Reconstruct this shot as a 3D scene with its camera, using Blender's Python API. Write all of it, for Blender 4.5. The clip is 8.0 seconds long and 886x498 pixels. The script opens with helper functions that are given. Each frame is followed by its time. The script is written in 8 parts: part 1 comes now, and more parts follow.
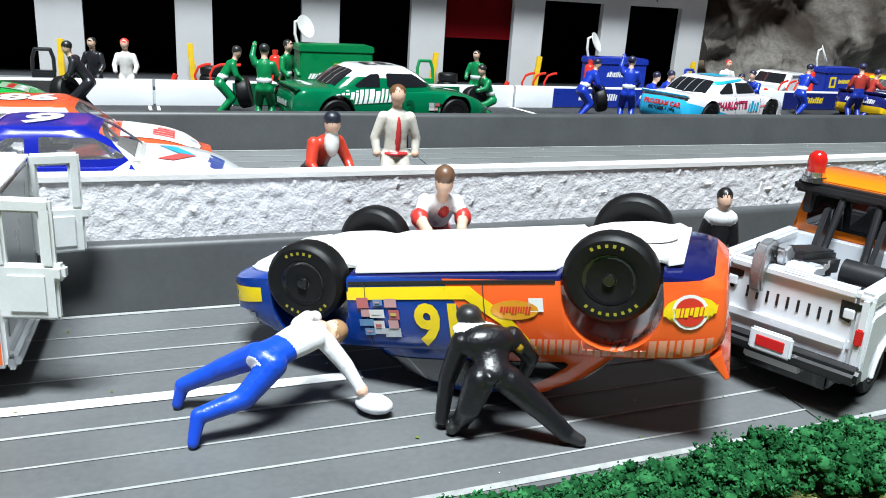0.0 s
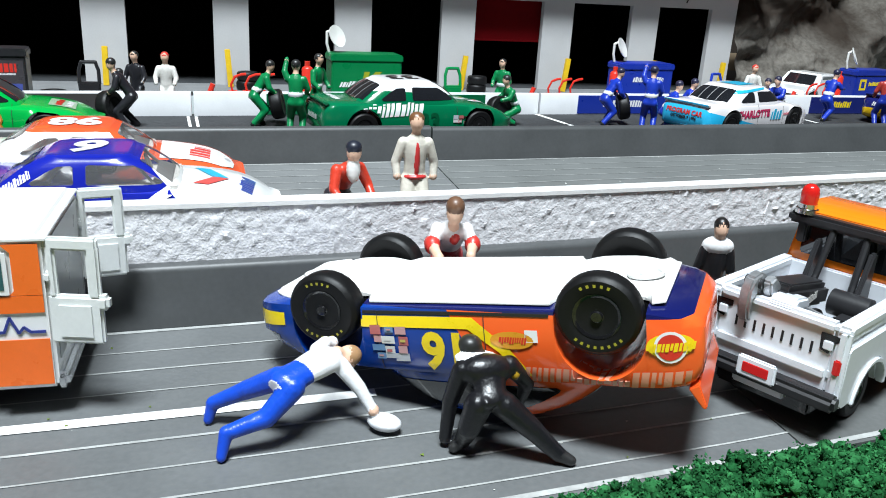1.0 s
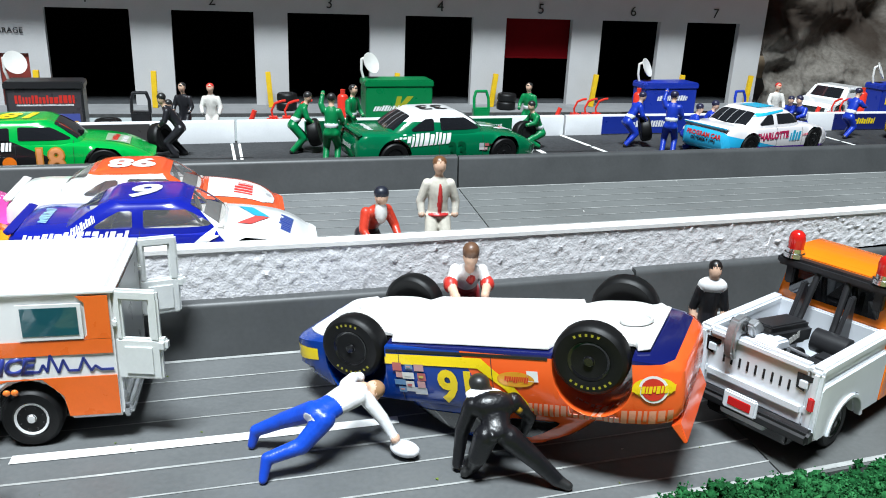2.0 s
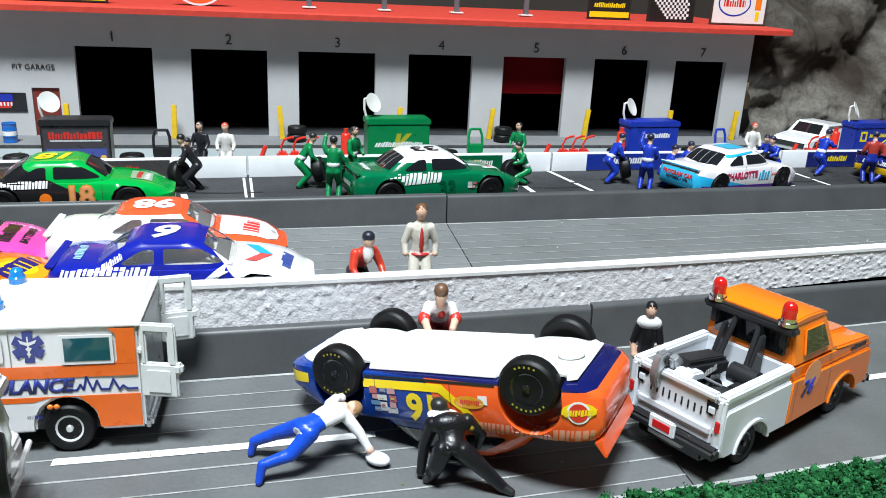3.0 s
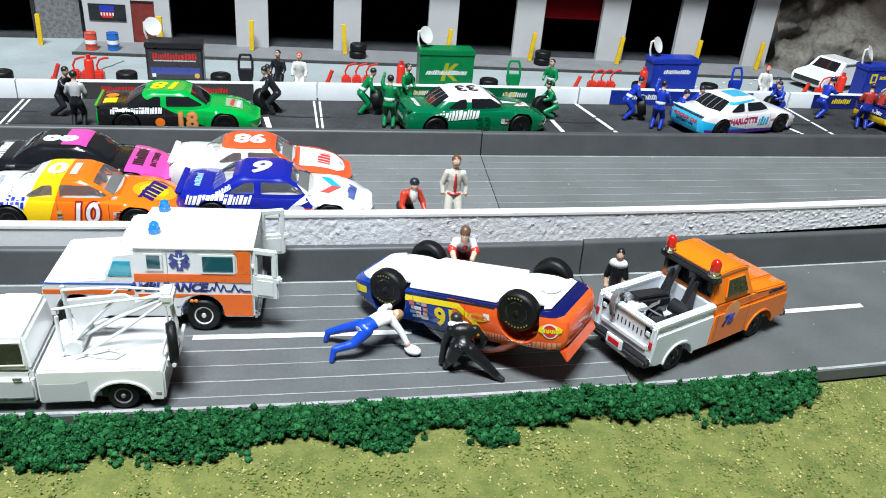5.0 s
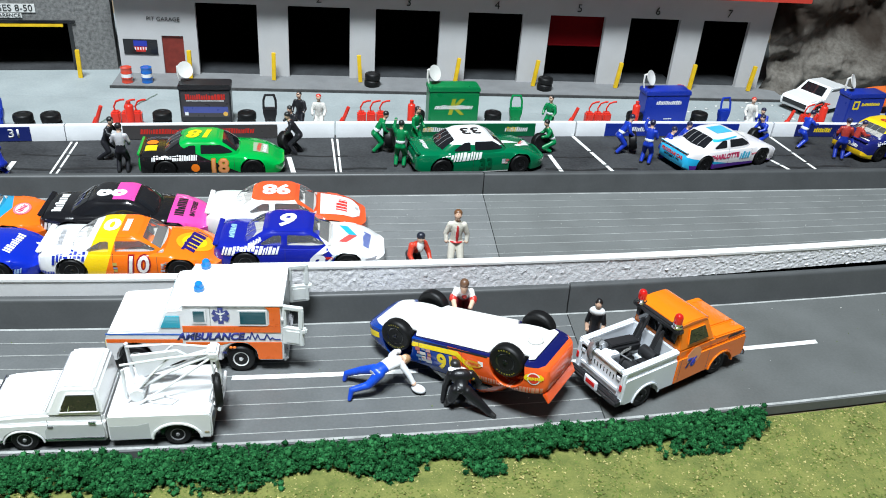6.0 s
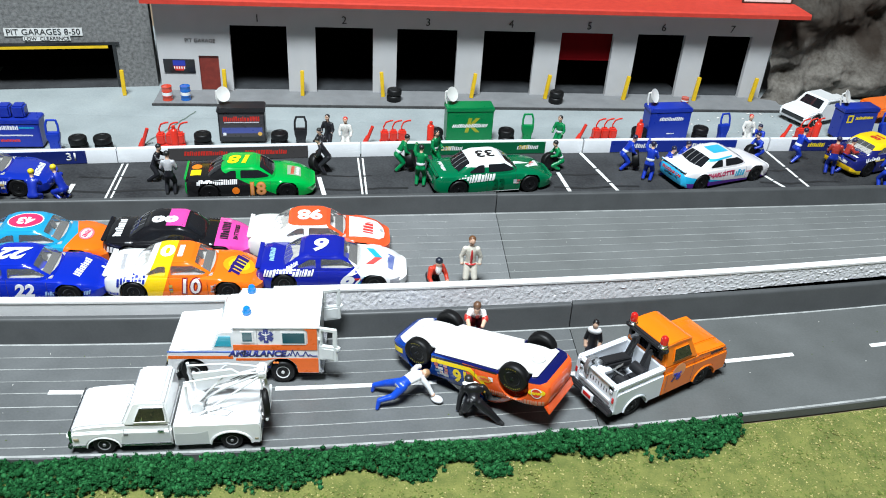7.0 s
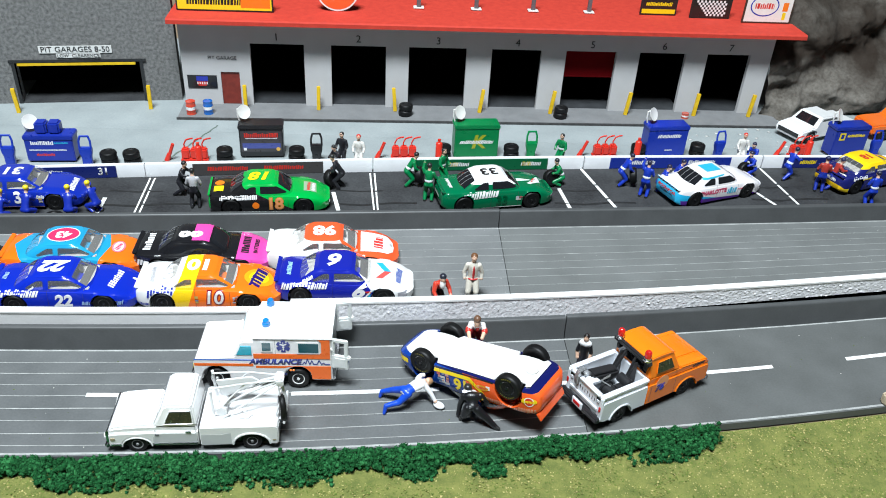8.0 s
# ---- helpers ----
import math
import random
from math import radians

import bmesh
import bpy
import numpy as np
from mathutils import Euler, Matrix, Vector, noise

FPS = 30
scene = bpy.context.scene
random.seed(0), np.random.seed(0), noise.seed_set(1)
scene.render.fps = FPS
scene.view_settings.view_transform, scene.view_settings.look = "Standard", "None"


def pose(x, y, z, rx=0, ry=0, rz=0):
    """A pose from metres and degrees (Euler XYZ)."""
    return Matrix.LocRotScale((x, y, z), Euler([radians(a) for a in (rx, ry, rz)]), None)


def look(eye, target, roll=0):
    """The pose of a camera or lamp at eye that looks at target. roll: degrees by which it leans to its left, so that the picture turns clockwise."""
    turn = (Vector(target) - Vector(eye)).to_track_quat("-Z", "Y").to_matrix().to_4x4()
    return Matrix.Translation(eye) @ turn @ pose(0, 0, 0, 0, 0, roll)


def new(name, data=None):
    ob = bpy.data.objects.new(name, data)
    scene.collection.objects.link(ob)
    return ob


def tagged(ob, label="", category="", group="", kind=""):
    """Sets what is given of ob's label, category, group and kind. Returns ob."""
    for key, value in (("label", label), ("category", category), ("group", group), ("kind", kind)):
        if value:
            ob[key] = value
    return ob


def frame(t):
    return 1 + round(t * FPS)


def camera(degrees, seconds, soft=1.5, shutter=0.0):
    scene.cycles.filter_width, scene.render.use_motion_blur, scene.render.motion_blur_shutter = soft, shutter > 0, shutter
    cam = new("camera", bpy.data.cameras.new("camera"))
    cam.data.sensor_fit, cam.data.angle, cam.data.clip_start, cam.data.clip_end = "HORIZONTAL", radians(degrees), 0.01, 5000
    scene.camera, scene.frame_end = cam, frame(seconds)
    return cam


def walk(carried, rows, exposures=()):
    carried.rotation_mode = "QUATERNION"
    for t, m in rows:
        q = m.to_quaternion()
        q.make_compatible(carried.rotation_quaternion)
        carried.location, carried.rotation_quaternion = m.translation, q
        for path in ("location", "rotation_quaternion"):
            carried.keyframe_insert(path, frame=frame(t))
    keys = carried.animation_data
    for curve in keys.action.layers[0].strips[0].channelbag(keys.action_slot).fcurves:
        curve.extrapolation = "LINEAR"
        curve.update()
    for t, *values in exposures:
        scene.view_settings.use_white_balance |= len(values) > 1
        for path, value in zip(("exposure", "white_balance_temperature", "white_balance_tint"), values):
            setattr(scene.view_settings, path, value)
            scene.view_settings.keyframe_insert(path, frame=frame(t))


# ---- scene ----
cam = camera(57.4, 8.0, soft=1.0)
PATH = [
    (0, (0.021, 0.018, 0.061), (0.587, 1.835, -0.555), 3.7),
    (0.5, (0.021, 0.014, 0.068), (0.548, 1.833, -0.574), 3.7),
    (1, (0.023, 0.009, 0.072), (0.5, 1.838, -0.582), 3.3),
    (1.2, (0.022, 0.008, 0.077), (0.47, 1.835, -0.605), 2.9),
    (2.3, (0.025, -0.013, 0.091), (0.395, 1.839, -0.567), 2.5),
    (2.5, (0.026, -0.019, 0.095), (0.388, 1.838, -0.555), 2.6),
    (3, (0.028, -0.032, 0.104), (0.376, 1.83, -0.538), 2.7),
    (3.5, (0.027, -0.047, 0.113), (0.335, 1.811, -0.561), 2.8),
    (4, (0.026, -0.063, 0.124), (0.296, 1.786, -0.588), 3.0),
    (4.5, (0.024, -0.077, 0.14), (0.276, 1.731, -0.677), 3.6),
    (4.7, (0.023, -0.082, 0.144), (0.272, 1.699, -0.73), 4.4),
    (5.8, (0.023, -0.11, 0.191), (0.217, 1.609, -0.814), 4.3),
    (5.9, (0.024, -0.112, 0.196), (0.214, 1.608, -0.806), 4.2),
    (6, (0.023, -0.113, 0.2), (0.218, 1.606, -0.802), 4.3),
    (6.5, (0.022, -0.121, 0.219), (0.21, 1.587, -0.803), 3.9),
    (7, (0.02, -0.138, 0.242), (0.169, 1.55, -0.819), 3.6),
    (7.5, (0.02, -0.15, 0.26), (0.153, 1.541, -0.799), 4.3),
    (8, (0.023, -0.158, 0.269), (0.136, 1.523, -0.809), 3.5),
]
walk(cam, [(t, look(eye, target, roll)) for t, eye, target, roll in PATH],
     [(0, 0.22), (0.6, 0.1), (1.2, 0.05), (2.5, 0.0), (4.5, -0.05), (6, -0.1), (8, -0.12)])

# ---- light: a bright ceiling panel over the model railway room ----
world = bpy.data.worlds.new("room_air")
scene.world = world
world.use_nodes = True
world.node_tree.nodes["Background"].inputs[0].default_value = (0.9, 0.95, 1.0, 1)
world.node_tree.nodes["Background"].inputs[1].default_value = 0.02


def area_lamp(name, eye, target, size_x, size_y, power, color):
    data = bpy.data.lights.new(name, "AREA")
    data.shape, data.size, data.size_y = "RECTANGLE", size_x, size_y
    data.energy, data.color = power, color
    ob = new(name, data)
    ob.matrix_world = look(eye, target)
    return ob


area_lamp("ceiling_light", (-0.14, -0.30, 1.45), (0.04, 0.25, 0.0), 0.5, 0.3, 58.0, (0.905, 1.0, 1.055))

# ---- materials ----
MATS = {}


def mat(name, color, rough=0.5, metal=0.0, spec=0.5, vary=0.08, scale=300.0, bump=0.0, fine=1500.0, coat=0.0, color2=None, detail=4.0):
    """A painted, plastic, stone or metal surface with two scales of variation."""
    if name in MATS:
        return MATS[name]
    m = bpy.data.materials.new(name)
    m.use_nodes = True
    t = m.node_tree
    b = t.nodes["Principled BSDF"]
    co = t.nodes.new("ShaderNodeTexCoord")
    n1 = t.nodes.new("ShaderNodeTexNoise")
    n1.inputs["Scale"].default_value, n1.inputs["Detail"].default_value = scale, detail
    n2 = t.nodes.new("ShaderNodeTexNoise")
    n2.inputs["Scale"].default_value, n2.inputs["Detail"].default_value = fine, 3.0
    t.links.new(co.outputs["Object"], n1.inputs["Vector"])
    t.links.new(co.outputs["Object"], n2.inputs["Vector"])
    ramp = t.nodes.new("ShaderNodeMix")
    ramp.data_type = "RGBA"
    low = color2 if color2 else tuple(c * (1 - vary * 2) for c in color)
    ramp.inputs[6].default_value, ramp.inputs[7].default_value = (*low, 1), (*color, 1)
    lev = t.nodes.new("ShaderNodeMapRange")
    lev.inputs[1].default_value, lev.inputs[2].default_value = 0.3, 0.65
    add = t.nodes.new("ShaderNodeMath")
    add.operation = "MULTIPLY_ADD"
    add.inputs[1].default_value, add.inputs[2].default_value = 0.35, 0.0
    mixf = t.nodes.new("ShaderNodeMath")
    mixf.operation = "MULTIPLY_ADD"
    mixf.inputs[1].default_value = 0.65
    t.links.new(n2.outputs[0], add.inputs[0])
    t.links.new(n1.outputs[0], mixf.inputs[0])
    t.links.new(add.outputs[0], mixf.inputs[2])
    t.links.new(mixf.outputs[0], lev.inputs[0])
    t.links.new(lev.outputs[0], ramp.inputs[0])
    t.links.new(ramp.outputs[2], b.inputs["Base Color"])
    rr = t.nodes.new("ShaderNodeMapRange")
    rr.inputs[3].default_value, rr.inputs[4].default_value = max(0.02, rough - 0.08), min(1.0, rough + 0.08)
    t.links.new(n1.outputs[0], rr.inputs[0])
    t.links.new(rr.outputs[0], b.inputs["Roughness"])
    b.inputs["Metallic"].default_value = metal
    b.inputs["Specular IOR Level"].default_value = spec
    b.inputs["Coat Weight"].default_value = coat
    b.inputs["Coat Roughness"].default_value = 0.08
    if bump:
        bp = t.nodes.new("ShaderNodeBump")
        bp.inputs["Strength"].default_value, bp.inputs["Distance"].default_value = min(1.0, bump), 0.0006
        t.links.new(mixf.outputs[0], bp.inputs["Height"])
        t.links.new(bp.outputs[0], b.inputs["Normal"])
    MATS[name] = m
    return m


def glass_mat(name, color, rough=0.05, alpha=0.35):
    """Tinted clear plastic of a model's windows."""
    if name in MATS:
        return MATS[name]
    m = bpy.data.materials.new(name)
    m.use_nodes = True
    b = m.node_tree.nodes["Principled BSDF"]
    b.inputs["Base Color"].default_value = (*color, 1)
    b.inputs["Roughness"].default_value = rough
    b.inputs["Alpha"].default_value = alpha
    b.inputs["Coat Weight"].default_value = 1.0
    MATS[name] = m
    return m


def paint(name, c):
    """Glossy die-cast paint."""
    return mat("paint_" + name, c, rough=0.22, vary=0.03, scale=120, fine=900, coat=0.6)


def plastic(name, c, rough=0.38):
    return mat("plastic_" + name, c, rough=rough, vary=0.05, scale=220, fine=1600, bump=0.05)


def ink(name, c):
    """Printed decal ink."""
    return mat("ink_" + name, c, rough=0.3, vary=0.04, scale=400, fine=2500, coat=0.3)


WHITE, BLACK = (0.8, 0.8, 0.8), (0.007, 0.007, 0.008)
RED, BLUE, YELLOW, ORANGE = (0.62, 0.03, 0.02), (0.012, 0.03, 0.36), (0.85, 0.62, 0.01), (0.9, 0.2, 0.015)
M_WHITE, M_BLACK = paint("white", WHITE), paint("black", BLACK)
M_RUBBER = mat("tyre_rubber", (0.006, 0.006, 0.0065), rough=0.5, spec=0.3, vary=0.2, scale=500, bump=0.1)
M_GLASS = glass_mat("clear_window", (0.55, 0.6, 0.62), alpha=0.42)
M_CHROME = mat("chrome", (0.75, 0.76, 0.78), rough=0.18, metal=1.0, vary=0.05)

# ---- mesh helpers ----
MM = 0.001


def part(name, bm, material, parent=None, label="", smooth=True, angle=35):
    """Links a bmesh as one mesh object, under a thing or a part when given."""
    me = bpy.data.meshes.new(name)
    bm.normal_update()
    bm.to_mesh(me)
    bm.free()
    for m in (material if isinstance(material, (list, tuple)) else [material]):
        me.materials.append(m)
    if smooth:
        me.polygons.foreach_set("use_smooth", [True] * len(me.polygons))
        me.set_sharp_from_angle(angle=radians(angle))
    ob = new(name, me)
    if parent is not None:
        ob.parent = parent
    if label:
        ob["label"] = label
    return ob


def thing(name, label, category, m=None, group="", kind=""):
    """An Empty at a thing's base that carries its parts."""
    ob = new(name)
    ob.empty_display_size = 0.005
    if m is not None:
        ob.matrix_basis = m
    return tagged(ob, label, category, group, kind)


def box(x0, x1, y0, y1, z0, z1, bevel=0.0, bm=None, seg=2, mi=0, m=None):
    """A bevelled box, added to bm."""
    own = bmesh.new()
    bmesh.ops.create_cube(own, size=1)
    for v in own.verts:
        v.co = ((x0 + x1) / 2 + v.co.x * (x1 - x0), (y0 + y1) / 2 + v.co.y * (y1 - y0), (z0 + z1) / 2 + v.co.z * (z1 - z0))
    if bevel > 0:
        bmesh.ops.bevel(own, geom=own.edges[:], offset=bevel, segments=seg, affect="EDGES", clamp_overlap=True)
    return merge(own, bm, mi, m)


def merge(own, bm=None, mi=0, m=None):
    if m is not None:
        bmesh.ops.transform(own, matrix=m, verts=own.verts[:])
    for f in own.faces:
        if mi:
            f.material_index = mi
    if bm is None:
        return own
    me = bpy.data.meshes.new("tmp")
    own.to_mesh(me)
    own.free()
    bm.from_mesh(me)
    bpy.data.meshes.remove(me)
    return bm


def cyl(p, q, r0, r1=None, n=16, bm=None, mi=0, caps=True):
    """A tapered rod from p to q."""
    p, q = Vector(p), Vector(q)
    r1 = r0 if r1 is None else r1
    own = bmesh.new()
    d = q - p
    bmesh.ops.create_cone(own, cap_ends=caps, segments=n, radius1=max(r0, 1e-6), radius2=max(r1, 1e-6), depth=d.length)
    turn = d.to_track_quat("Z", "Y").to_matrix().to_4x4()
    return merge(own, bm, mi, Matrix.Translation((p + q) / 2) @ turn)


def ball(c, r, bm=None, mi=0, u=12, v=8, m=None):
    own = bmesh.new()
    bmesh.ops.create_uvsphere(own, u_segments=u, v_segments=v, radius=1)
    r = (r, r, r) if isinstance(r, (int, float)) else r
    mm = Matrix.Translation(c) @ (m if m is not None else Matrix()) @ Matrix.Diagonal((*r, 1))
    return merge(own, bm, mi, mm)


def prism(outline, y0, y1, bevel=0.0, bm=None, mi=0, m=None, seg=2, top_in=0.0, top_z=None):
    """An outline in x and z pushed out along y, with bevelled edges. Points above top_z draw in by top_in."""
    own = bmesh.new()
    a = [own.verts.new((x, y0, z)) for x, z in outline]
    b = [own.verts.new((x, y1, z)) for x, z in outline]
    own.faces.new(a)
    own.faces.new(list(reversed(b)))
    n = len(a)
    for i in range(n):
        own.faces.new((a[i], b[i], b[(i + 1) % n], a[(i + 1) % n]))
    bmesh.ops.recalc_face_normals(own, faces=own.faces[:])
    if top_z is not None:
        zm = max(z for _, z in outline)
        mid = (y0 + y1) / 2
        for v in own.verts:
            if v.co.z > top_z:
                k = (v.co.z - top_z) / max(1e-6, zm - top_z)
                v.co.y = mid + (v.co.y - mid) * (1 - top_in * k)
    if bevel:
        bmesh.ops.bevel(own, geom=own.edges[:], offset=bevel, segments=seg, affect="EDGES", clamp_overlap=True)
    return merge(own, bm, mi, m)


def lathe(profile, n=20, bm=None, mi=0, m=None):
    """A profile of (radius, height) turned round z."""
    own = bmesh.new()
    rings = []
    for r, z in profile:
        rings.append([own.verts.new((max(r, 1e-6) * math.cos(i * math.tau / n), max(r, 1e-6) * math.sin(i * math.tau / n), z)) for i in range(n)])
    for a, b in zip(rings, rings[1:]):
        for i in range(n):
            own.faces.new((a[i], a[(i + 1) % n], b[(i + 1) % n], b[i]))
    own.faces.new(list(reversed(rings[0])))
    own.faces.new(rings[-1])
    bmesh.ops.recalc_face_normals(own, faces=own.faces[:])
    return merge(own, bm, mi, m)


def tube(points, r, n=8, bm=None, mi=0):
    """A round bar along a line of points."""
    for p, q in zip(points, points[1:]):
        bm = cyl(p, q, r, n=n, bm=bm, mi=mi)
    for p in points[1:-1]:
        bm = ball(p, r, bm, mi, u=n, v=6)
    return bm


def sheet(nx, ny, fn, bm=None, mi=0):
    """A grid whose points come from fn(u, v), u and v from 0 to 1."""
    own = bmesh.new()
    g = [[own.verts.new(fn(i / nx, j / ny)) for j in range(ny + 1)] for i in range(nx + 1)]
    for i in range(nx):
        for j in range(ny):
            own.faces.new((g[i][j], g[i + 1][j], g[i + 1][j + 1], g[i][j + 1]))
    return merge(own, bm, mi)


def letters(text, size, bold=0.0, shear=0.0):
    """The built-in font's outline as a flat bmesh in x and y, centred."""
    cu = bpy.data.curves.new("writing", "FONT")
    cu.body, cu.size, cu.offset, cu.shear = text, size, bold, shear
    cu.align_x, cu.align_y = "CENTER", "CENTER"
    cu.resolution_u = 3
    ob = bpy.data.objects.new("writing", cu)
    scene.collection.objects.link(ob)
    bpy.context.view_layer.update()
    me = ob.evaluated_get(bpy.context.evaluated_depsgraph_get()).to_mesh()
    bm = bmesh.new()
    bm.from_mesh(me)
    bpy.data.objects.remove(ob)
    bpy.data.curves.remove(cu)
    bmesh.ops.remove_doubles(bm, verts=bm.verts[:], dist=size * 0.002)
    return bm


def polygon(points):
    bm = bmesh.new()
    bm.faces.new([bm.verts.new((x, y, 0)) for x, y in points])
    return bm


def disc(x, y, r, ry=None, n=20):
    ry = r if ry is None else ry
    return polygon([(x + r * math.cos(i * math.tau / n), y + ry * math.sin(i * math.tau / n)) for i in range(n)])


def rect(x0, x1, y0, y1):
    return polygon([(x0, y0), (x1, y0), (x1, y1), (x0, y1)])


def thick(bm, depth):
    """Gives a flat bmesh in x and y a thickness upwards."""
    faces = bm.faces[:]
    r = bmesh.ops.extrude_face_region(bm, geom=faces)
    for v in r["geom"]:
        if isinstance(v, bmesh.types.BMVert):
            v.co.z += depth
    bmesh.ops.recalc_face_normals(bm, faces=bm.faces[:])
    return bm


FACE_FRONT = Matrix(((1, 0, 0, 0), (0, 0, -1, 0), (0, 1, 0, 0), (0, 0, 0, 1)))

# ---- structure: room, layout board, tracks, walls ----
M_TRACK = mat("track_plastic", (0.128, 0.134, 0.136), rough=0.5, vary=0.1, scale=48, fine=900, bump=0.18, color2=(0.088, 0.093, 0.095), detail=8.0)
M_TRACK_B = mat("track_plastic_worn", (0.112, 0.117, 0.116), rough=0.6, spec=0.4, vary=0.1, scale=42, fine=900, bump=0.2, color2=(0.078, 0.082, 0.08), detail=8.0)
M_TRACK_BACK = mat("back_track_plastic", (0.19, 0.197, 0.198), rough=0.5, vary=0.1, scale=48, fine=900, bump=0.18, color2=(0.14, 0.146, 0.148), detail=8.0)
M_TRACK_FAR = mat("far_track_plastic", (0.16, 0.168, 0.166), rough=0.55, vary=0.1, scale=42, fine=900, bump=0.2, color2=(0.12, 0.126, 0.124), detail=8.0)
M_KERB = mat("track_border", (0.07, 0.073, 0.075), rough=0.45, vary=0.12, scale=80, fine=900, bump=0.1)
M_PIT = mat("pit_asphalt", (0.055, 0.057, 0.06), rough=0.8, spec=0.2, vary=0.2, scale=38, fine=700, bump=0.4, color2=(0.018, 0.018, 0.02), detail=8.0)
M_APRON = mat("apron_concrete", (0.33, 0.365, 0.37), rough=0.85, spec=0.25, vary=0.1, scale=30, fine=900, bump=0.25, color2=(0.24, 0.27, 0.275), detail=7.0)
M_SLAB = mat("garage_slab", (0.21, 0.215, 0.22), rough=0.85, spec=0.2, vary=0.12, scale=90, bump=0.2)
M_LINE = mat("white_tape", (0.8, 0.8, 0.78), rough=0.6, vary=0.06, scale=300, bump=0.1)
M_GROOVE = mat("worn_groove_line", (0.42, 0.43, 0.42), rough=0.6, vary=0.25, scale=150, fine=900)
M_STUCCO = mat("stippled_grey_plaster", (0.82, 0.81, 0.83), rough=0.9, spec=0.2, vary=0.12, scale=620, fine=1900, bump=0.8, color2=(0.62, 0.61, 0.63))
M_FOAM = mat("white_board_edge", (0.8, 0.79, 0.78), rough=0.7, vary=0.05, scale=300, bump=0.2)
M_PITWALL = mat("white_barrier_plastic", (0.74, 0.75, 0.77), rough=0.45, vary=0.04, scale=150, bump=0.05)
M_FACADE = mat("painted_facade", (0.5, 0.497, 0.5), rough=0.85, spec=0.2, vary=0.05, scale=60, fine=1200, bump=0.2)
M_ROOF = mat("red_roof_paint", (0.56, 0.05, 0.03), rough=0.75, spec=0.25, vary=0.12, scale=200, fine=900, bump=0.35, color2=(0.44, 0.036, 0.024))
# near-black for recesses: their shade is put into the colour
M_SHADE = mat("recess_shade", (0.003, 0.003, 0.003), rough=1.0, spec=0.0, vary=0.1)
M_STONE = mat("printed_stone_wall", (0.23, 0.23, 0.226), rough=0.9, spec=0.2, vary=0.3, scale=420, fine=1500, bump=0.9, color2=(0.07, 0.07, 0.07))
M_WALL = mat("room_wall_paint", (0.1, 0.103, 0.106), rough=0.9, vary=0.03, scale=3, fine=40)
M_BOARD = mat("layout_board", (0.3, 0.22, 0.14), rough=0.8, vary=0.1, scale=20)

X0, X1 = -0.62, 0.95


def bend(a, b, c):
    """A gentle curve y(x) that runs on straight outside the modelled stretch."""
    def f(x):
        k = min(max(x, -0.3), 0.42)
        return a + b * k + c * k * k + (x - k) * (b + 2 * c * k)
    return f


y_near = bend(0.0956, 0.07, 0.19)
y_far = bend(0.1665, 0.068, 0.15)
y_dash = bend(0.132, 0.062, 0.22)
y_back = bend(0.2655, 0.078, 0.02)
y_wall = bend(0.3370, 0.105, -0.06)
BACK_Z, PIT_Z, APRON_Z, SLAB_Z = 0.010, 0.0125, 0.0048, 0.0064
WALL_TOP, LOW_TOP, KERB_TOP, LIP_TOP = 0.0250, 0.0206, 0.0128, 0.0213
SPLIT = -0.030


def ribbon(name, material, xa, xb, lo, hi, z0, z1, step=0.01, label="", category="", kind="structure", crown=0.0):
    """A solid strip of the layout between the curves lo and hi, from z0 up to z1."""
    n = max(2, int(round((xb - xa) / step)))
    bm = bmesh.new()
    rows = []
    for i in range(n + 1):
        x = xa + (xb - xa) * i / n
        a, b = lo(x), hi(x)
        rows.append([bm.verts.new(p) for p in ((x, a, z0), (x, a, z1), (x, b, z1 + crown), (x, b, z0))])
    for r, s in zip(rows, rows[1:]):
        for k in range(4):
            bm.faces.new((r[k], s[k], s[(k + 1) % 4], r[(k + 1) % 4]))
    bm.faces.new(rows[0])
    bm.faces.new(list(reversed(rows[-1])))
    bmesh.ops.recalc_face_normals(bm, faces=bm.faces[:])
    ob = part(name, bm, material, smooth=False)
    return tagged(ob, label, category, "", kind)


def shift(f, d):
    return lambda x: f(x) + d


def between(f, g, k, d=0.0):
    return lambda x: f(x) * (1 - k) + g(x) * k + d


# room
def room_wall(name, x0, x1, y0, y1, z0, z1, m=None):
    return tagged(part(name, box(x0, x1, y0, y1, z0, z1), m or M_WALL, smooth=False), "plain painted wall of the hobby room", "wall", "", "structure")


room_wall("wall_north", -2.2, 2.2, 1.9, 2.0, -0.9, 1.6)
room_wall("wall_south", -2.2, 2.2, -2.0, -1.9, -0.9, 1.6)
room_wall("wall_west", -2.3, -2.2, -2.0, 2.0, -0.9, 1.6)
room_wall("wall_east", 2.2, 2.3, -2.0, 2.0, -0.9, 1.6)
room_wall("ceiling", -2.3, 2.3, -2.0, 2.0, 1.6, 1.7)
room_wall("floor", -2.3, 2.3, -2.0, 2.0, -1.0, -0.9)
tagged(part("layout_base", box(-1.0, 1.5, -0.35, 1.2, -0.03, -0.0052), M_BOARD, smooth=False), "wooden base board under the model layout", "base", "", "structure")

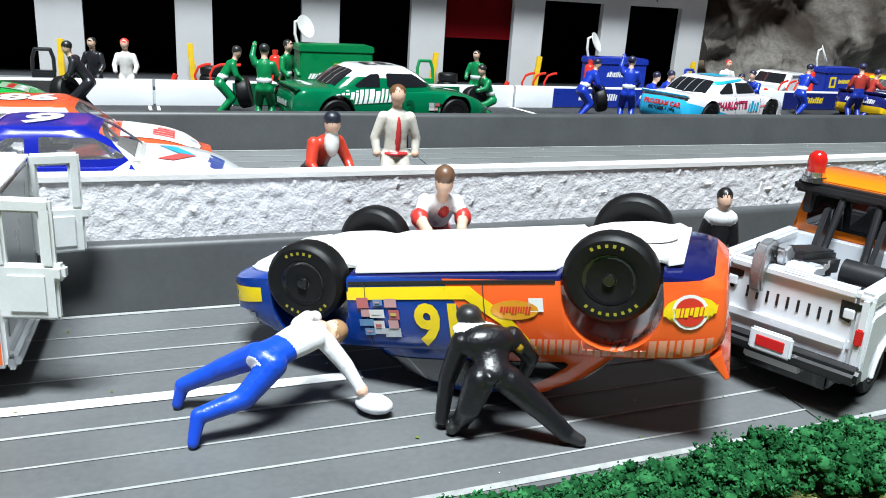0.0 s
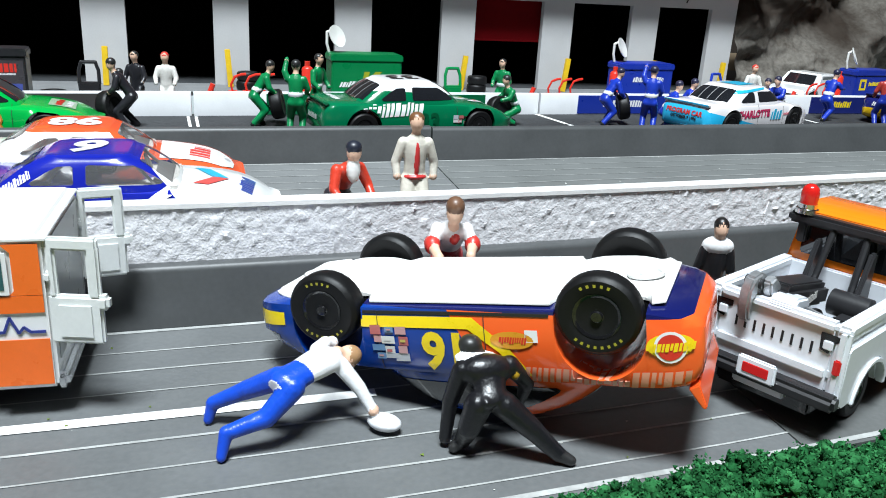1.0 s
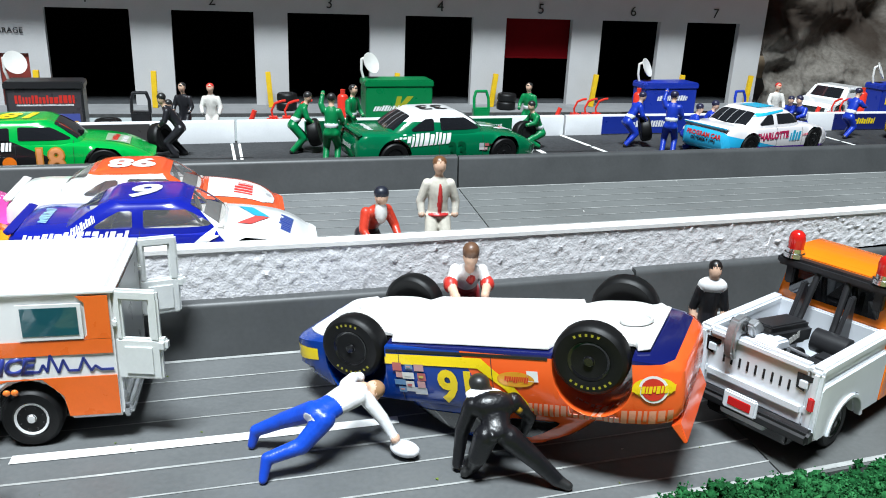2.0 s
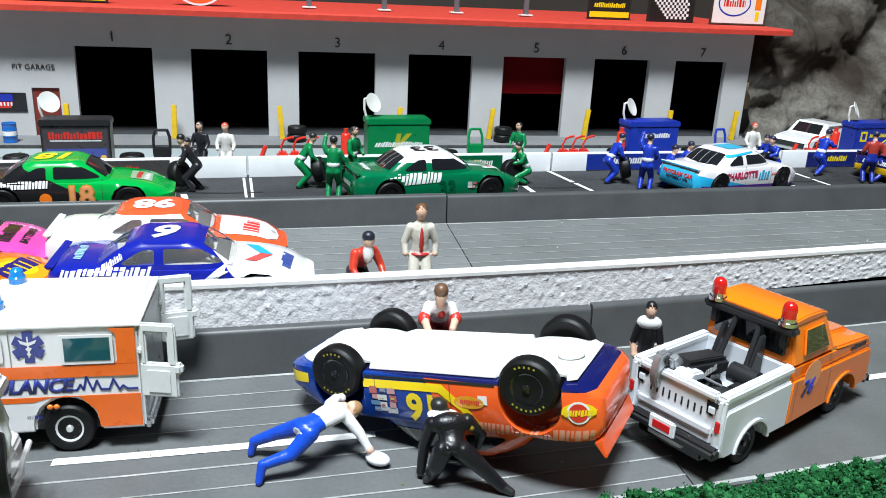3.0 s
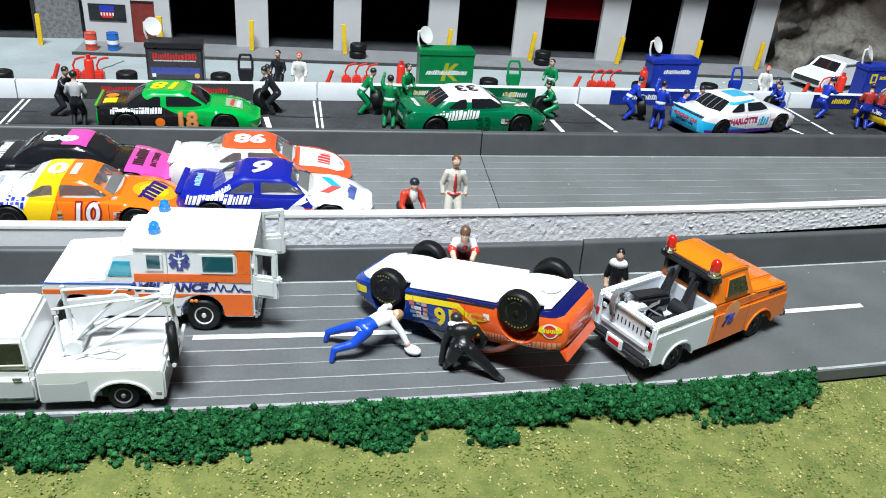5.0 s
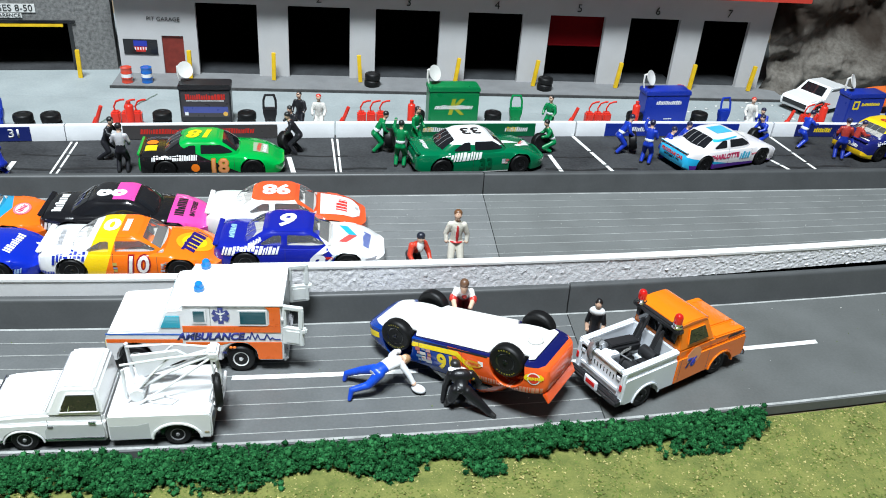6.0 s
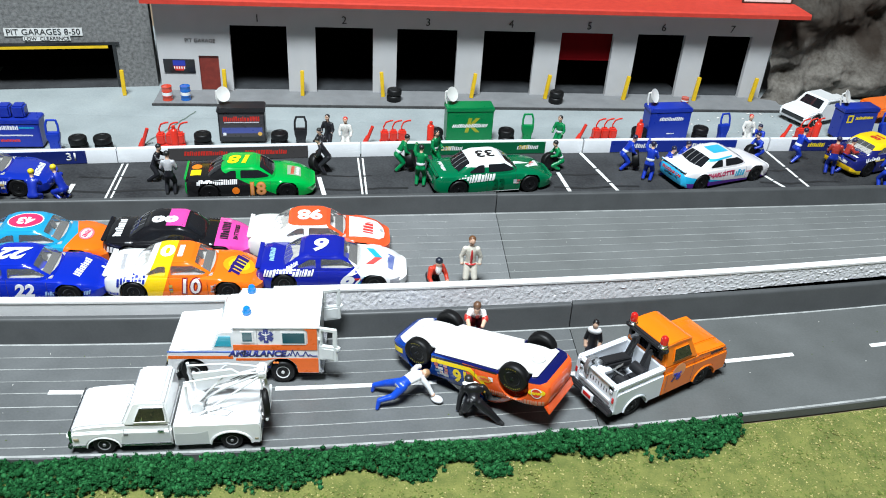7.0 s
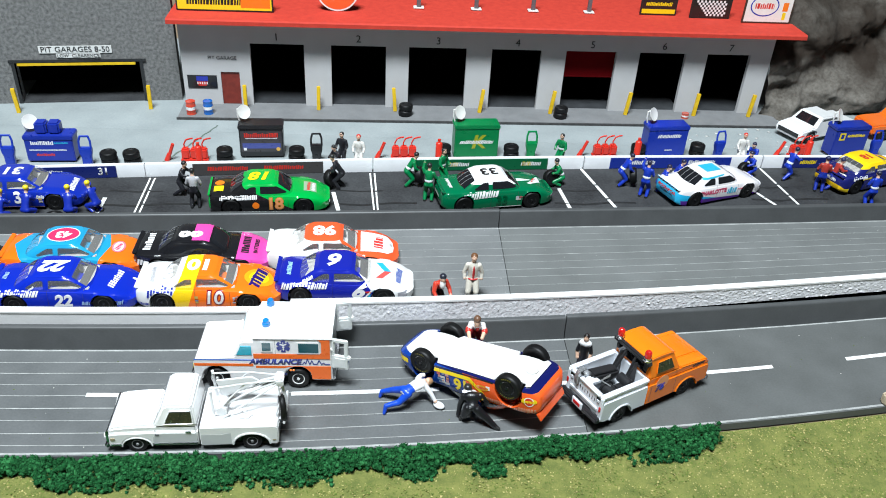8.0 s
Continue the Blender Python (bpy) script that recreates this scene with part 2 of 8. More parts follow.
# front track: two lengths with a joint between them
FJ, BJ = 0.1128, 0.0858
for nm, xa, xb, mt in (("track_front_west", X0, FJ - 0.0002, M_TRACK), ("track_front_east", FJ + 0.0002, X1, M_TRACK_B)):
    ribbon(nm, mt, xa, xb, y_near, y_far, -0.004, 0.0, label="grey plastic slot-car track with worn grooves", category="road")
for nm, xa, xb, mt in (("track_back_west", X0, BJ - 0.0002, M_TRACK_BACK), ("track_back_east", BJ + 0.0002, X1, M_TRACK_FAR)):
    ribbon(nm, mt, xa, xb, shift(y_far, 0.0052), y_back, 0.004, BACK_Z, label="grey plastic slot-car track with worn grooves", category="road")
# raised borders behind each track
for nm, xa, xb, y, z0, z1 in (("border_front_west", X0, FJ - 0.0003, y_far, -0.004, KERB_TOP), ("border_front_east", FJ + 0.0003, X1, y_far, -0.004, KERB_TOP + 0.0006),
                              ("border_back_west", X0, BJ - 0.0003, y_back, 0.004, LIP_TOP), ("border_back_east", BJ + 0.0003, X1, y_back, 0.004, LIP_TOP - 0.0004)):
    n = 90
    bm = bmesh.new()
    zb = 0.0 if "front" in nm else BACK_Z
    prof = [(0.0, z0), (0.0, zb + 0.0012), (0.0007, zb + 0.003), (0.0013, z1 - 0.0012), (0.0017, z1 - 0.0003), (0.0024, z1), (0.0042, z1), (0.0042, z0)]
    rows = []
    for i in range(n + 1):
        x = xa + (xb - xa) * i / n
        rows.append([bm.verts.new((x, y(x) + a, z)) for a, z in prof])
    for r, s in zip(rows, rows[1:]):
        for k in range(len(prof)):
            bm.faces.new((r[k], s[k], s[(k + 1) % len(prof)], r[(k + 1) % len(prof)]))
    bm.faces.new(rows[0])
    bm.faces.new(list(reversed(rows[-1])))
    bmesh.ops.recalc_face_normals(bm, faces=bm.faces[:])
    tagged(part(nm, bm, M_KERB, angle=50), "dark grey plastic raised track border", "kerb", "", "structure")


def strip(bm, xa, xb, f, w, z, n=60, wob=0.0):
    """A thin flat line along the curve f."""
    prev = None
    for i in range(n + 1):
        x = xa + (xb - xa) * i / n
        o = wob * noise.noise((x * 40, w * 900, f(0) * 300))
        p = [bm.verts.new((x, f(x) + o - w / 2, z)), bm.verts.new((x, f(x) + o + w / 2, z))]
        if prev:
            bm.faces.new((prev[0], p[0], p[1], prev[1]))
        prev = p
    return bm


bm = bmesh.new()
for k, w, xb in ((0.988, 0.0011, X1), (0.86, 0.0004, FJ), (0.75, 0.0005, FJ), (0.635, 0.00035, FJ), (0.53, 0.00045, FJ), (0.41, 0.0006, FJ), (0.3, 0.0004, FJ), (0.19, 0.0005, FJ), (0.085, 0.0004, FJ), (0.02, 0.0012, X1)):
    strip(bm, X0, xb, between(y_near, y_far, k), w, 0.00012, wob=0.0003)
tagged(part("groove_lines_front", bm, M_GROOVE, smooth=False), "pale worn groove lines along the track", "road marking", "", "structure")
bm = bmesh.new()
for k, w, xb in ((0.985, 0.0010, X1), (0.9, 0.0003, 0.6), (0.82, 0.0004, 0.6), (0.74, 0.0003, 0.5), (0.66, 0.0005, 0.6), (0.58, 0.0003, 0.6), (0.5, 0.0004, 0.5), (0.42, 0.0004, 0.6), (0.33, 0.0003, 0.5), (0.24, 0.0004, 0.6), (0.15, 0.0003, 0.5), (0.07, 0.0003, 0.6)):
    strip(bm, X0, xb, between(shift(y_far, 0.0052), y_back, k), w, BACK_Z + 0.00012, wob=0.0003)
tagged(part("groove_lines_back", bm, M_GROOVE, smooth=False), "pale worn groove lines along the track", "road marking", "", "structure")
for xa, xb in ((-0.45, -0.36), (-0.27, -0.18), (-0.120, -0.066), (-0.0255, 0.045), (0.105, 0.219), (0.2615, 0.34), (0.39, 0.47)):
    bm = strip(bmesh.new(), xa, xb, y_dash, 0.0026, 0.0002, n=20)
    tagged(part("lane_dash", bm, M_LINE, smooth=False), "white tape lane dash on grey track", "road marking", "lane dashes", "structure")

# wall between the tracks: a low smooth length, then a higher stippled one that parts from the border further on
y_face = lambda x: y_far(x) + 0.0043 + max(0.0, x - 0.155) * 0.008
M_SMOOTH = mat("smooth_grey_board", (0.68, 0.675, 0.68), rough=0.8, spec=0.25, vary=0.06, scale=60, fine=900, bump=0.12)
for nm, xa, xb, top, rough_k, mt, words in (("wall_divider_west", X0, SPLIT, LOW_TOP, 0.12, M_SMOOTH, "smooth pale grey board wall dividing the tracks"),
                                            ("wall_divider_east", SPLIT + 0.0003, X1, WALL_TOP, 1.0, M_STUCCO, "pale grey stippled plaster wall dividing the tracks")):
    n = int((xb - xa) / 0.0007)
    bm = bmesh.new()
    rows = []
    for i in range(n + 1):
        x = xa + (xb - xa) * i / n
        foot = 0.006 if x < 0.155 else KERB_TOP + 0.0003 + min(0.0019, (x - 0.155) * 0.02)
        row = [bm.verts.new((x, y_face(x), -0.003 if x < 0.155 else foot))]
        for j in range(22):
            z = foot + 0.00001 + (top - 0.0012 - foot) * j / 21
            d = 0.00010 * noise.noise((x * 420, z * 560, 3)) + 0.0009 * max(0, noise.noise((x * 900, z * 1100, 7)) - 0.14) - 0.0007 * max(0, noise.noise((x * 640, z * 1500, 21)) - 0.3)
            row.append(bm.verts.new((x, y_face(x) - d * rough_k, z)))
        rows.append(row)
    for r, s in zip(rows, rows[1:]):
        for a in range(len(r) - 1):
            bm.faces.new((r[a], s[a], s[a + 1], r[a + 1]))
    tagged(part(nm, bm, mt), words, "wall", "", "structure")
    if xb > 0.155:
        # solid near-black strip stands for the shade under the raised wall foot
        ribbon(nm + "_gap_shade", M_SHADE, 0.155, xb, shift(y_face, 0.0012), shift(y_face, 0.0030), -0.003, 0.0168, label="near-black strip painting the shade under the dividing wall", category="gap")
        ribbon(nm + "_core_end", M_FOAM, 0.155, xb, shift(y_face, 0.0003), shift(y_face, 0.0033), 0.0170, top - 0.0011, label="white board core of the dividing wall", category="wall")
    ribbon(nm + "_core", M_FOAM, xa, min(xb, 0.155), shift(y_face, 0.0003), shift(y_face, 0.0033), -0.003, top - 0.0011, label="white board core of the dividing wall", category="wall")
    ribbon(nm + "_cap", M_FOAM, xa, xb, shift(y_face, -0.0004), shift(y_face, 0.0038), top - 0.001, top, label="white painted top edge of the dividing wall", category="wall")

# pit lane and apron
ribbon("pit_lane", M_PIT, X0, X1, shift(y_back, 0.0044), shift(y_wall, 0.004), 0.0, PIT_Z, label="dark asphalt pit lane with skid marks", category="road")
ribbon("apron", M_APRON, X0, X1, lambda x: 0.4101, lambda x: 0.62, -0.004, APRON_Z, label="pale grey concrete apron before the garages", category="ground")
ribbon("apron_slope", M_APRON, X0, X1, shift(y_wall, 0.0042), lambda x: 0.41, -0.004, 0.0105, label="pale grey concrete apron sloping down from the pit wall", category="ground", crown=APRON_Z - 0.0105)


def apron_z(x, y):
    """The height of the sloping apron behind the pit wall."""
    a = y_wall(x) + 0.0042
    return 0.0105 + (APRON_Z - 0.0105) * min(1.0, max(0.0, (y - a) / (0.41 - a)))

bm = bmesh.new()


def line_on_pit(bm, a, b, w, breaks=()):
    a, b = Vector((a[0], a[1] - 0.0010, PIT_Z + 0.0002)), Vector((b[0], b[1] - 0.0010, PIT_Z + 0.0002))
    d = (b - a)
    s = Vector((-d.y, d.x, 0)).normalized() * w / 2
    cuts = [0.0, *breaks, 1.0]
    for u, v in zip(cuts, cuts[1:]):
        p, q = a + d * (u + 0.015), a + d * (v - 0.015)
        bm.faces.new([bm.verts.new(c) for c in (p + s, p - s, q - s, q + s)])


PIT_LINES = (((0.0032, 0.337), (0.0085, 0.279), 0.0011, ()), ((0.0062, 0.337), (0.0108, 0.279), 0.0011, (0.45,)),
             ((0.1515, 0.353), (0.1655, 0.295), 0.0022, (0.42, 0.75)), ((0.1310, 0.3225), (0.1345, 0.293), 0.0024, (0.7,)),
             ((-0.0195, 0.3085), (-0.0125, 0.275), 0.0026, ()), ((-0.1365, 0.321), (-0.1335, 0.262), 0.0011, (0.3, 0.6)), ((-0.1395, 0.321), (-0.1365, 0.262), 0.0011, ()),
             ((0.2850, 0.363), (0.2935, 0.300), 0.0018, (0.4, 0.65)), ((0.2650, 0.333), (0.2760, 0.307), 0.0022, (0.6,)), ((-0.1600, 0.293), (-0.1585, 0.262), 0.0026, ()))
for a, b, w, br in PIT_LINES:
    line_on_pit(bm, a, b, w, br)
tagged(part("pit_lines", bm, M_LINE, smooth=False), "white painted pit stall lines, worn through in places", "road marking", "", "structure")


def skid(bm, pts, w):
    prev = None
    for i in range(25):
        t = i / 24
        k = t * (len(pts) - 1)
        j = min(int(k), len(pts) - 2)
        p = Vector(pts[j]).lerp(Vector(pts[j + 1]), k - j)
        q = [bm.verts.new((p.x, p.y - w / 2, PIT_Z + 0.00012)), bm.verts.new((p.x, p.y + w / 2, PIT_Z + 0.00012))]
        if prev:
            bm.faces.new((prev[0], q[0], q[1], prev[1]))
        prev = q


bm = bmesh.new()
for x, y in ((-0.16, 0.283), (-0.02, 0.292), (0.125, 0.301), (0.262, 0.314), (0.40, 0.331)):
    skid(bm, [(x, y), (x + 0.02, y - 0.001), (x + 0.04, y + 0.003), (x + 0.055, y + 0.0035)], 0.0022)
    skid(bm, [(x, y + 0.018), (x + 0.018, y + 0.017), (x + 0.033, y + 0.019)], 0.0016)
tagged(part("skid_marks", bm, mat("burnt_rubber", (0.012, 0.012, 0.013), rough=0.75, vary=0.3, scale=200), smooth=False), "black tyre marks on the pit lane", "road marking", "", "structure")

# white pit wall in lengths
for xa, xb in ((-0.44, -0.292), (-0.2915, -0.143), (-0.1425, 0.0045), (0.0055, 0.1525), (0.1535, 0.2855), (0.2865, 0.44), (0.441, 0.6)):
    n = 14
    bm = bmesh.new()
    prof = [(0.0, PIT_Z), (0.0, PIT_Z + 0.0086), (0.0003, PIT_Z + 0.0092), (0.0026, PIT_Z + 0.0092), (0.0029, PIT_Z + 0.0086), (0.0029, PIT_Z)]
    rows = [[bm.verts.new((xa + (xb - xa) * i / n, y_wall(xa + (xb - xa) * i / n) + a, z)) for a, z in prof] for i in range(n + 1)]
    for r, s in zip(rows, rows[1:]):
        for k in range(len(prof)):
            bm.faces.new((r[k], s[k], s[(k + 1) % len(prof)], r[(k + 1) % len(prof)]))
    bm.faces.new(rows[0])
    bm.faces.new(list(reversed(rows[-1])))
    bmesh.ops.recalc_face_normals(bm, faces=bm.faces[:])
    tagged(part("pit_wall", bm, M_PITWALL), "white plastic pit wall length", "barrier", "pit wall lengths", "structure")

# ---- garage building ----
BLD = pose(0.08, 0.469, 0, 0, 0, 2.6)
DOORS = [(-0.1757, -0.1340), (-0.1129, -0.0697), (-0.0515, -0.0054), (0.0149, 0.0553), (0.0754, 0.1172), (0.1364, 0.1752), (0.1934, 0.2302)]
EAVE, DOOR_TOP = 0.0765, 0.0570
garage = thing("pit_garage", "white seven-bay pit garage with red roof", "building", BLD)


WEST, EAST = -0.2290, 0.2480
PD = (-0.1998, -0.1852)


def facade():
    """The front wall as one sheet of blocks welded round the bays."""
    xs = sorted({WEST, EAST, *PD, *[v for d in DOORS for v in d]})
    zs = [SLAB_Z, 0.0335, DOOR_TOP, EAVE]
    bm = bmesh.new()
    grid = {}
    solid = lambda i, k: 0 <= i < len(xs) - 1 and 0 <= k < 3 and not (k < 2 and any(abs(xs[i] - a) < 1e-9 for a, _ in DOORS)) and not (k == 0 and abs(xs[i] - PD[0]) < 1e-9)

    def at(i, k, y):
        if (i, k, y) not in grid:
            grid[i, k, y] = bm.verts.new((xs[i], y, zs[k]))
        return grid[i, k, y]

    for i in range(len(xs) - 1):
        for k in range(3):
            if not solid(i, k):
                continue
            q = [(i, k), (i + 1, k), (i + 1, k + 1), (i, k + 1)]
            bm.faces.new([at(*c, 0.0) for c in q])
            bm.faces.new([at(*c, 0.004) for c in reversed(q)])
            for e, (di, dk) in enumerate(((0, -1), (1, 0), (0, 1), (-1, 0))):
                if not solid(i + di, k + dk):
                    u, v = q[e], q[(e + 1) % 4]
                    bm.faces.new((at(*v, 0.0), at(*u, 0.0), at(*u, 0.004), at(*v, 0.004)))
    bmesh.ops.recalc_face_normals(bm, faces=bm.faces[:])
    return bm


part("front_wall", facade(), M_FACADE, garage, "off-white painted facade", smooth=False)
for x in (WEST, EAST - 0.004):
    part("end_wall", box(x, x + 0.004, 0.0041, 0.1099, SLAB_Z, EAVE), M_FACADE, garage, smooth=False)
part("back_wall", box(WEST, EAST, 0.11, 0.114, SLAB_Z, EAVE), M_FACADE, garage, smooth=False)
# floor much darker than the step outside: the bays' shade is in its colour
bm = box(WEST, EAST, 0.0041, 0.11, SLAB_Z - 0.0018, SLAB_Z, bm=None)
part("garage_floor", bm, mat("bay_floor", (0.045, 0.048, 0.052), rough=0.9, spec=0.2, vary=0.2, scale=120, bump=0.2), garage, smooth=False)
# bays lined in near-black, so the depth inside is painted as shade
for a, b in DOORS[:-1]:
    part("shade_partition", box(b + 0.006, b + 0.009, 0.0042, 0.1098, SLAB_Z, EAVE - 0.001), M_SHADE, garage, smooth=False)
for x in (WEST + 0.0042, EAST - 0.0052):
    part("shade_partition", box(x, x + 0.001, 0.0042, 0.0598, SLAB_Z, EAVE - 0.0042), M_SHADE, garage, smooth=False)
part("shade_lining", box(WEST + 0.0042, EAST - 0.0042, 0.06, 0.062, SLAB_Z, EAVE - 0.001), M_SHADE, garage, smooth=False)
part("shade_ceiling", box(WEST + 0.0042, EAST - 0.0042, 0.0042, 0.0598, EAVE - 0.004, EAVE - 0.001), M_SHADE, garage, smooth=False)
# red roller door half down in bay five
roller = part("roller_door", box(DOORS[4][0] - 0.0008, DOORS[4][1] + 0.0008, 0.0062, 0.0068, DOOR_TOP - 0.0236, DOOR_TOP), mat("dark_red_door", (0.13, 0.003, 0.005), rough=0.9, spec=0.05, vary=0.08), garage, "dark red roller door, half lowered", smooth=False)
part("door_foot", box(DOORS[4][0] - 0.0005, DOORS[4][1] + 0.0005, 0.0056, 0.0062, DOOR_TOP - 0.0236, DOOR_TOP - 0.0226, 0.0001, seg=1), MATS["dark_red_door"], roller, smooth=False)
part("door", box(PD[0], PD[1], 0.0012, 0.0025, SLAB_Z, 0.0335, 0.0002), mat("red_brown_door", (0.22, 0.03, 0.02), rough=0.5, vary=0.2), garage, "dark red personnel door")
# roof with deep eaves
own = bmesh.new()
prof = [(-0.0175, EAVE - 0.0003), (-0.0175, EAVE + 0.0026), (-0.0165, EAVE + 0.0036), (0.125, EAVE + 0.0046), (0.125, EAVE + 0.0002)]
ends = []
for x in (WEST - 0.004, EAST + 0.016):
    ends.append([own.verts.new((x, y, z)) for y, z in prof])
for k in range(len(prof)):
    own.faces.new((ends[0][k], ends[1][k], ends[1][(k + 1) % len(prof)], ends[0][(k + 1) % len(prof)]))
own.faces.new(ends[0])
own.faces.new(list(reversed(ends[1])))
bmesh.ops.recalc_face_normals(own, faces=own.faces[:])
part("roof", own, M_ROOF, garage, "flat red painted roof with deep eaves", smooth=False)


def sign_text(name, text, size, x, z, m, parent, y=-0.0004, bold=0.0):
    bm = thick(letters(text, size, bold), 0.0002)
    bmesh.ops.transform(bm, matrix=Matrix.Translation((x, y, z)) @ FACE_FRONT, verts=bm.verts[:])
    return part(name, bm, m, parent, smooth=False)


M_INK = ink("black", (0.015, 0.015, 0.016))
for i, (a, b) in enumerate(DOORS):
    sign_text("bay_number", str(i + 1), 0.0082, (a + b) / 2, 0.0625, M_INK, garage)
sign_text("garage_name", "PIT GARAGE", 0.0040, -0.1975, 0.0450, M_INK, garage)
# small shield poster beside the door
part("poster", box(-0.2258, -0.2030, -0.0006, -0.0001, 0.0200, 0.0306), ink("poster_black", (0.01, 0.01, 0.012)), garage, "black poster with a red and blue shield", smooth=False)
bm = rect(-0.0045, 0.0045, 0.0, 0.004)
bmesh.ops.transform(bm, matrix=Matrix.Translation((-0.2144, -0.0008, 0.0258)) @ FACE_FRONT, verts=bm.verts[:])
part("shield_blue", bm, ink("blue", BLUE), garage, smooth=False)
bm = polygon([(-0.0045, 0.0), (0.0045, 0.0), (0.003, -0.0035), (-0.003, -0.0035)])
bmesh.ops.transform(bm, matrix=Matrix.Translation((-0.2144, -0.0008, 0.0255)) @ FACE_FRONT, verts=bm.verts[:])
part("shield_red", bm, ink("red", RED), garage, smooth=False)
for k in range(5):
    bm = rect(-0.0004, 0.0004, -0.0022, -0.0002)
    bmesh.ops.transform(bm, matrix=Matrix.Translation((-0.2180 + k * 0.0018, -0.0010, 0.0255)) @ FACE_FRONT, verts=bm.verts[:])
    part("shield_stripe", bm, ink("white", WHITE), garage, smooth=False)
# raised slab in front, its edge in shadow
bm = box(-0.2310, 0.2600, -0.0270, 0.004, APRON_Z, SLAB_Z, 0.0002)
bmesh.ops.transform(bm, matrix=BLD, verts=bm.verts[:])
tagged(part("garage_step", bm, M_SLAB, smooth=False), "low grey concrete step before the garage bays", "step", "", "structure")
bm = box(-0.2315, 0.2600, -0.0286, -0.0271, APRON_Z, SLAB_Z + 0.0001)
bmesh.ops.transform(bm, matrix=BLD, verts=bm.verts[:])
tagged(part("step_edge", bm, mat("step_edge_dark", (0.06, 0.06, 0.06), rough=0.8, vary=0.3), smooth=False), "dark edge strip of the garage step", "trim", "", "structure")

# ---- stock cars ----
from mathutils.bvhtree import BVHTree


def livery(name, base, splits=(), rough=0.2):
    """Die-cast paint in several colours, parted by planes in the car's own millimetres: nx*x + ny*|y| + nz*z > d."""
    m = bpy.data.materials.new("livery_" + name)
    m.use_nodes = True
    t = m.node_tree
    b = t.nodes["Principled BSDF"]
    co = t.nodes.new("ShaderNodeTexCoord")
    sep = t.nodes.new("ShaderNodeSeparateXYZ")
    t.links.new(co.outputs["Object"], sep.inputs[0])
    ab = t.nodes.new("ShaderNodeMath")
    ab.operation = "ABSOLUTE"
    t.links.new(sep.outputs[1], ab.inputs[0])
    col = t.nodes.new("ShaderNodeRGB")
    col.outputs[0].default_value = (*base, 1)
    last = col.outputs[0]
    for nx, ny, nz, d, c in splits:
        dot = t.nodes.new("ShaderNodeCombineXYZ")
        for k, s in enumerate((sep.outputs[0], ab.outputs[0], sep.outputs[2])):
            t.links.new(s, dot.inputs[k])
        vm = t.nodes.new("ShaderNodeVectorMath")
        vm.operation = "DOT_PRODUCT"
        vm.inputs[1].default_value = (nx * 1000, ny * 1000, nz * 1000)
        t.links.new(dot.outputs[0], vm.inputs[0])
        gt = t.nodes.new("ShaderNodeMath")
        gt.operation = "GREATER_THAN"
        gt.inputs[1].default_value = d
        t.links.new(vm.outputs["Value"], gt.inputs[0])
        mx = t.nodes.new("ShaderNodeMix")
        mx.data_type = "RGBA"
        t.links.new(gt.outputs[0], mx.inputs[0])
        t.links.new(last, mx.inputs[6])
        mx.inputs[7].default_value = (*c, 1)
        last = mx.outputs[2]
    nz_ = t.nodes.new("ShaderNodeTexNoise")
    nz_.inputs["Scale"].default_value = 180
    t.links.new(co.outputs["Object"], nz_.inputs["Vector"])
    mr = t.nodes.new("ShaderNodeMapRange")
    mr.inputs[3].default_value, mr.inputs[4].default_value = rough - 0.07, rough + 0.1
    t.links.new(nz_.outputs[0], mr.inputs[0])
    t.links.new(mr.outputs[0], b.inputs["Roughness"])
    t.links.new(last, b.inputs["Base Color"])
    b.inputs["Coat Weight"].default_value = 0.5
    b.inputs["Coat Roughness"].default_value = 0.1
    return m


def interp(table, x):
    xs = [a for a, _ in table]
    return float(np.interp(x, xs, [b for _, b in table]))


TOP = [(-38, 9.4), (-37.6, 11.4), (-36.8, 12.8), (-35, 13.5), (-32, 13.8), (-20, 13.6), (0, 13.3), (12, 13.0), (18, 12.6), (24, 11.9), (28, 11.1), (31, 10.1), (33.4, 9.0), (35.4, 7.7), (37, 6.3), (38, 5.0)]
BOT = [(-38, 4.4), (-36, 2.8), (-30, 1.8), (30, 1.6), (36, 2.0), (38, 3.2)]
HALF = [(-38, 10.2), (-37.4, 11.5), (-36, 12.6), (-33, 13.6), (-28, 14.2), (-15, 14.1), (0, 13.9), (20, 14.2), (26, 14.0), (30, 13.4), (33, 12.4), (35.4, 11.0), (37, 9.2), (38, 6.6)]
AXLES, ARCH, AXLE_Z = (-23.8, 21.2), 6.6, 5.5


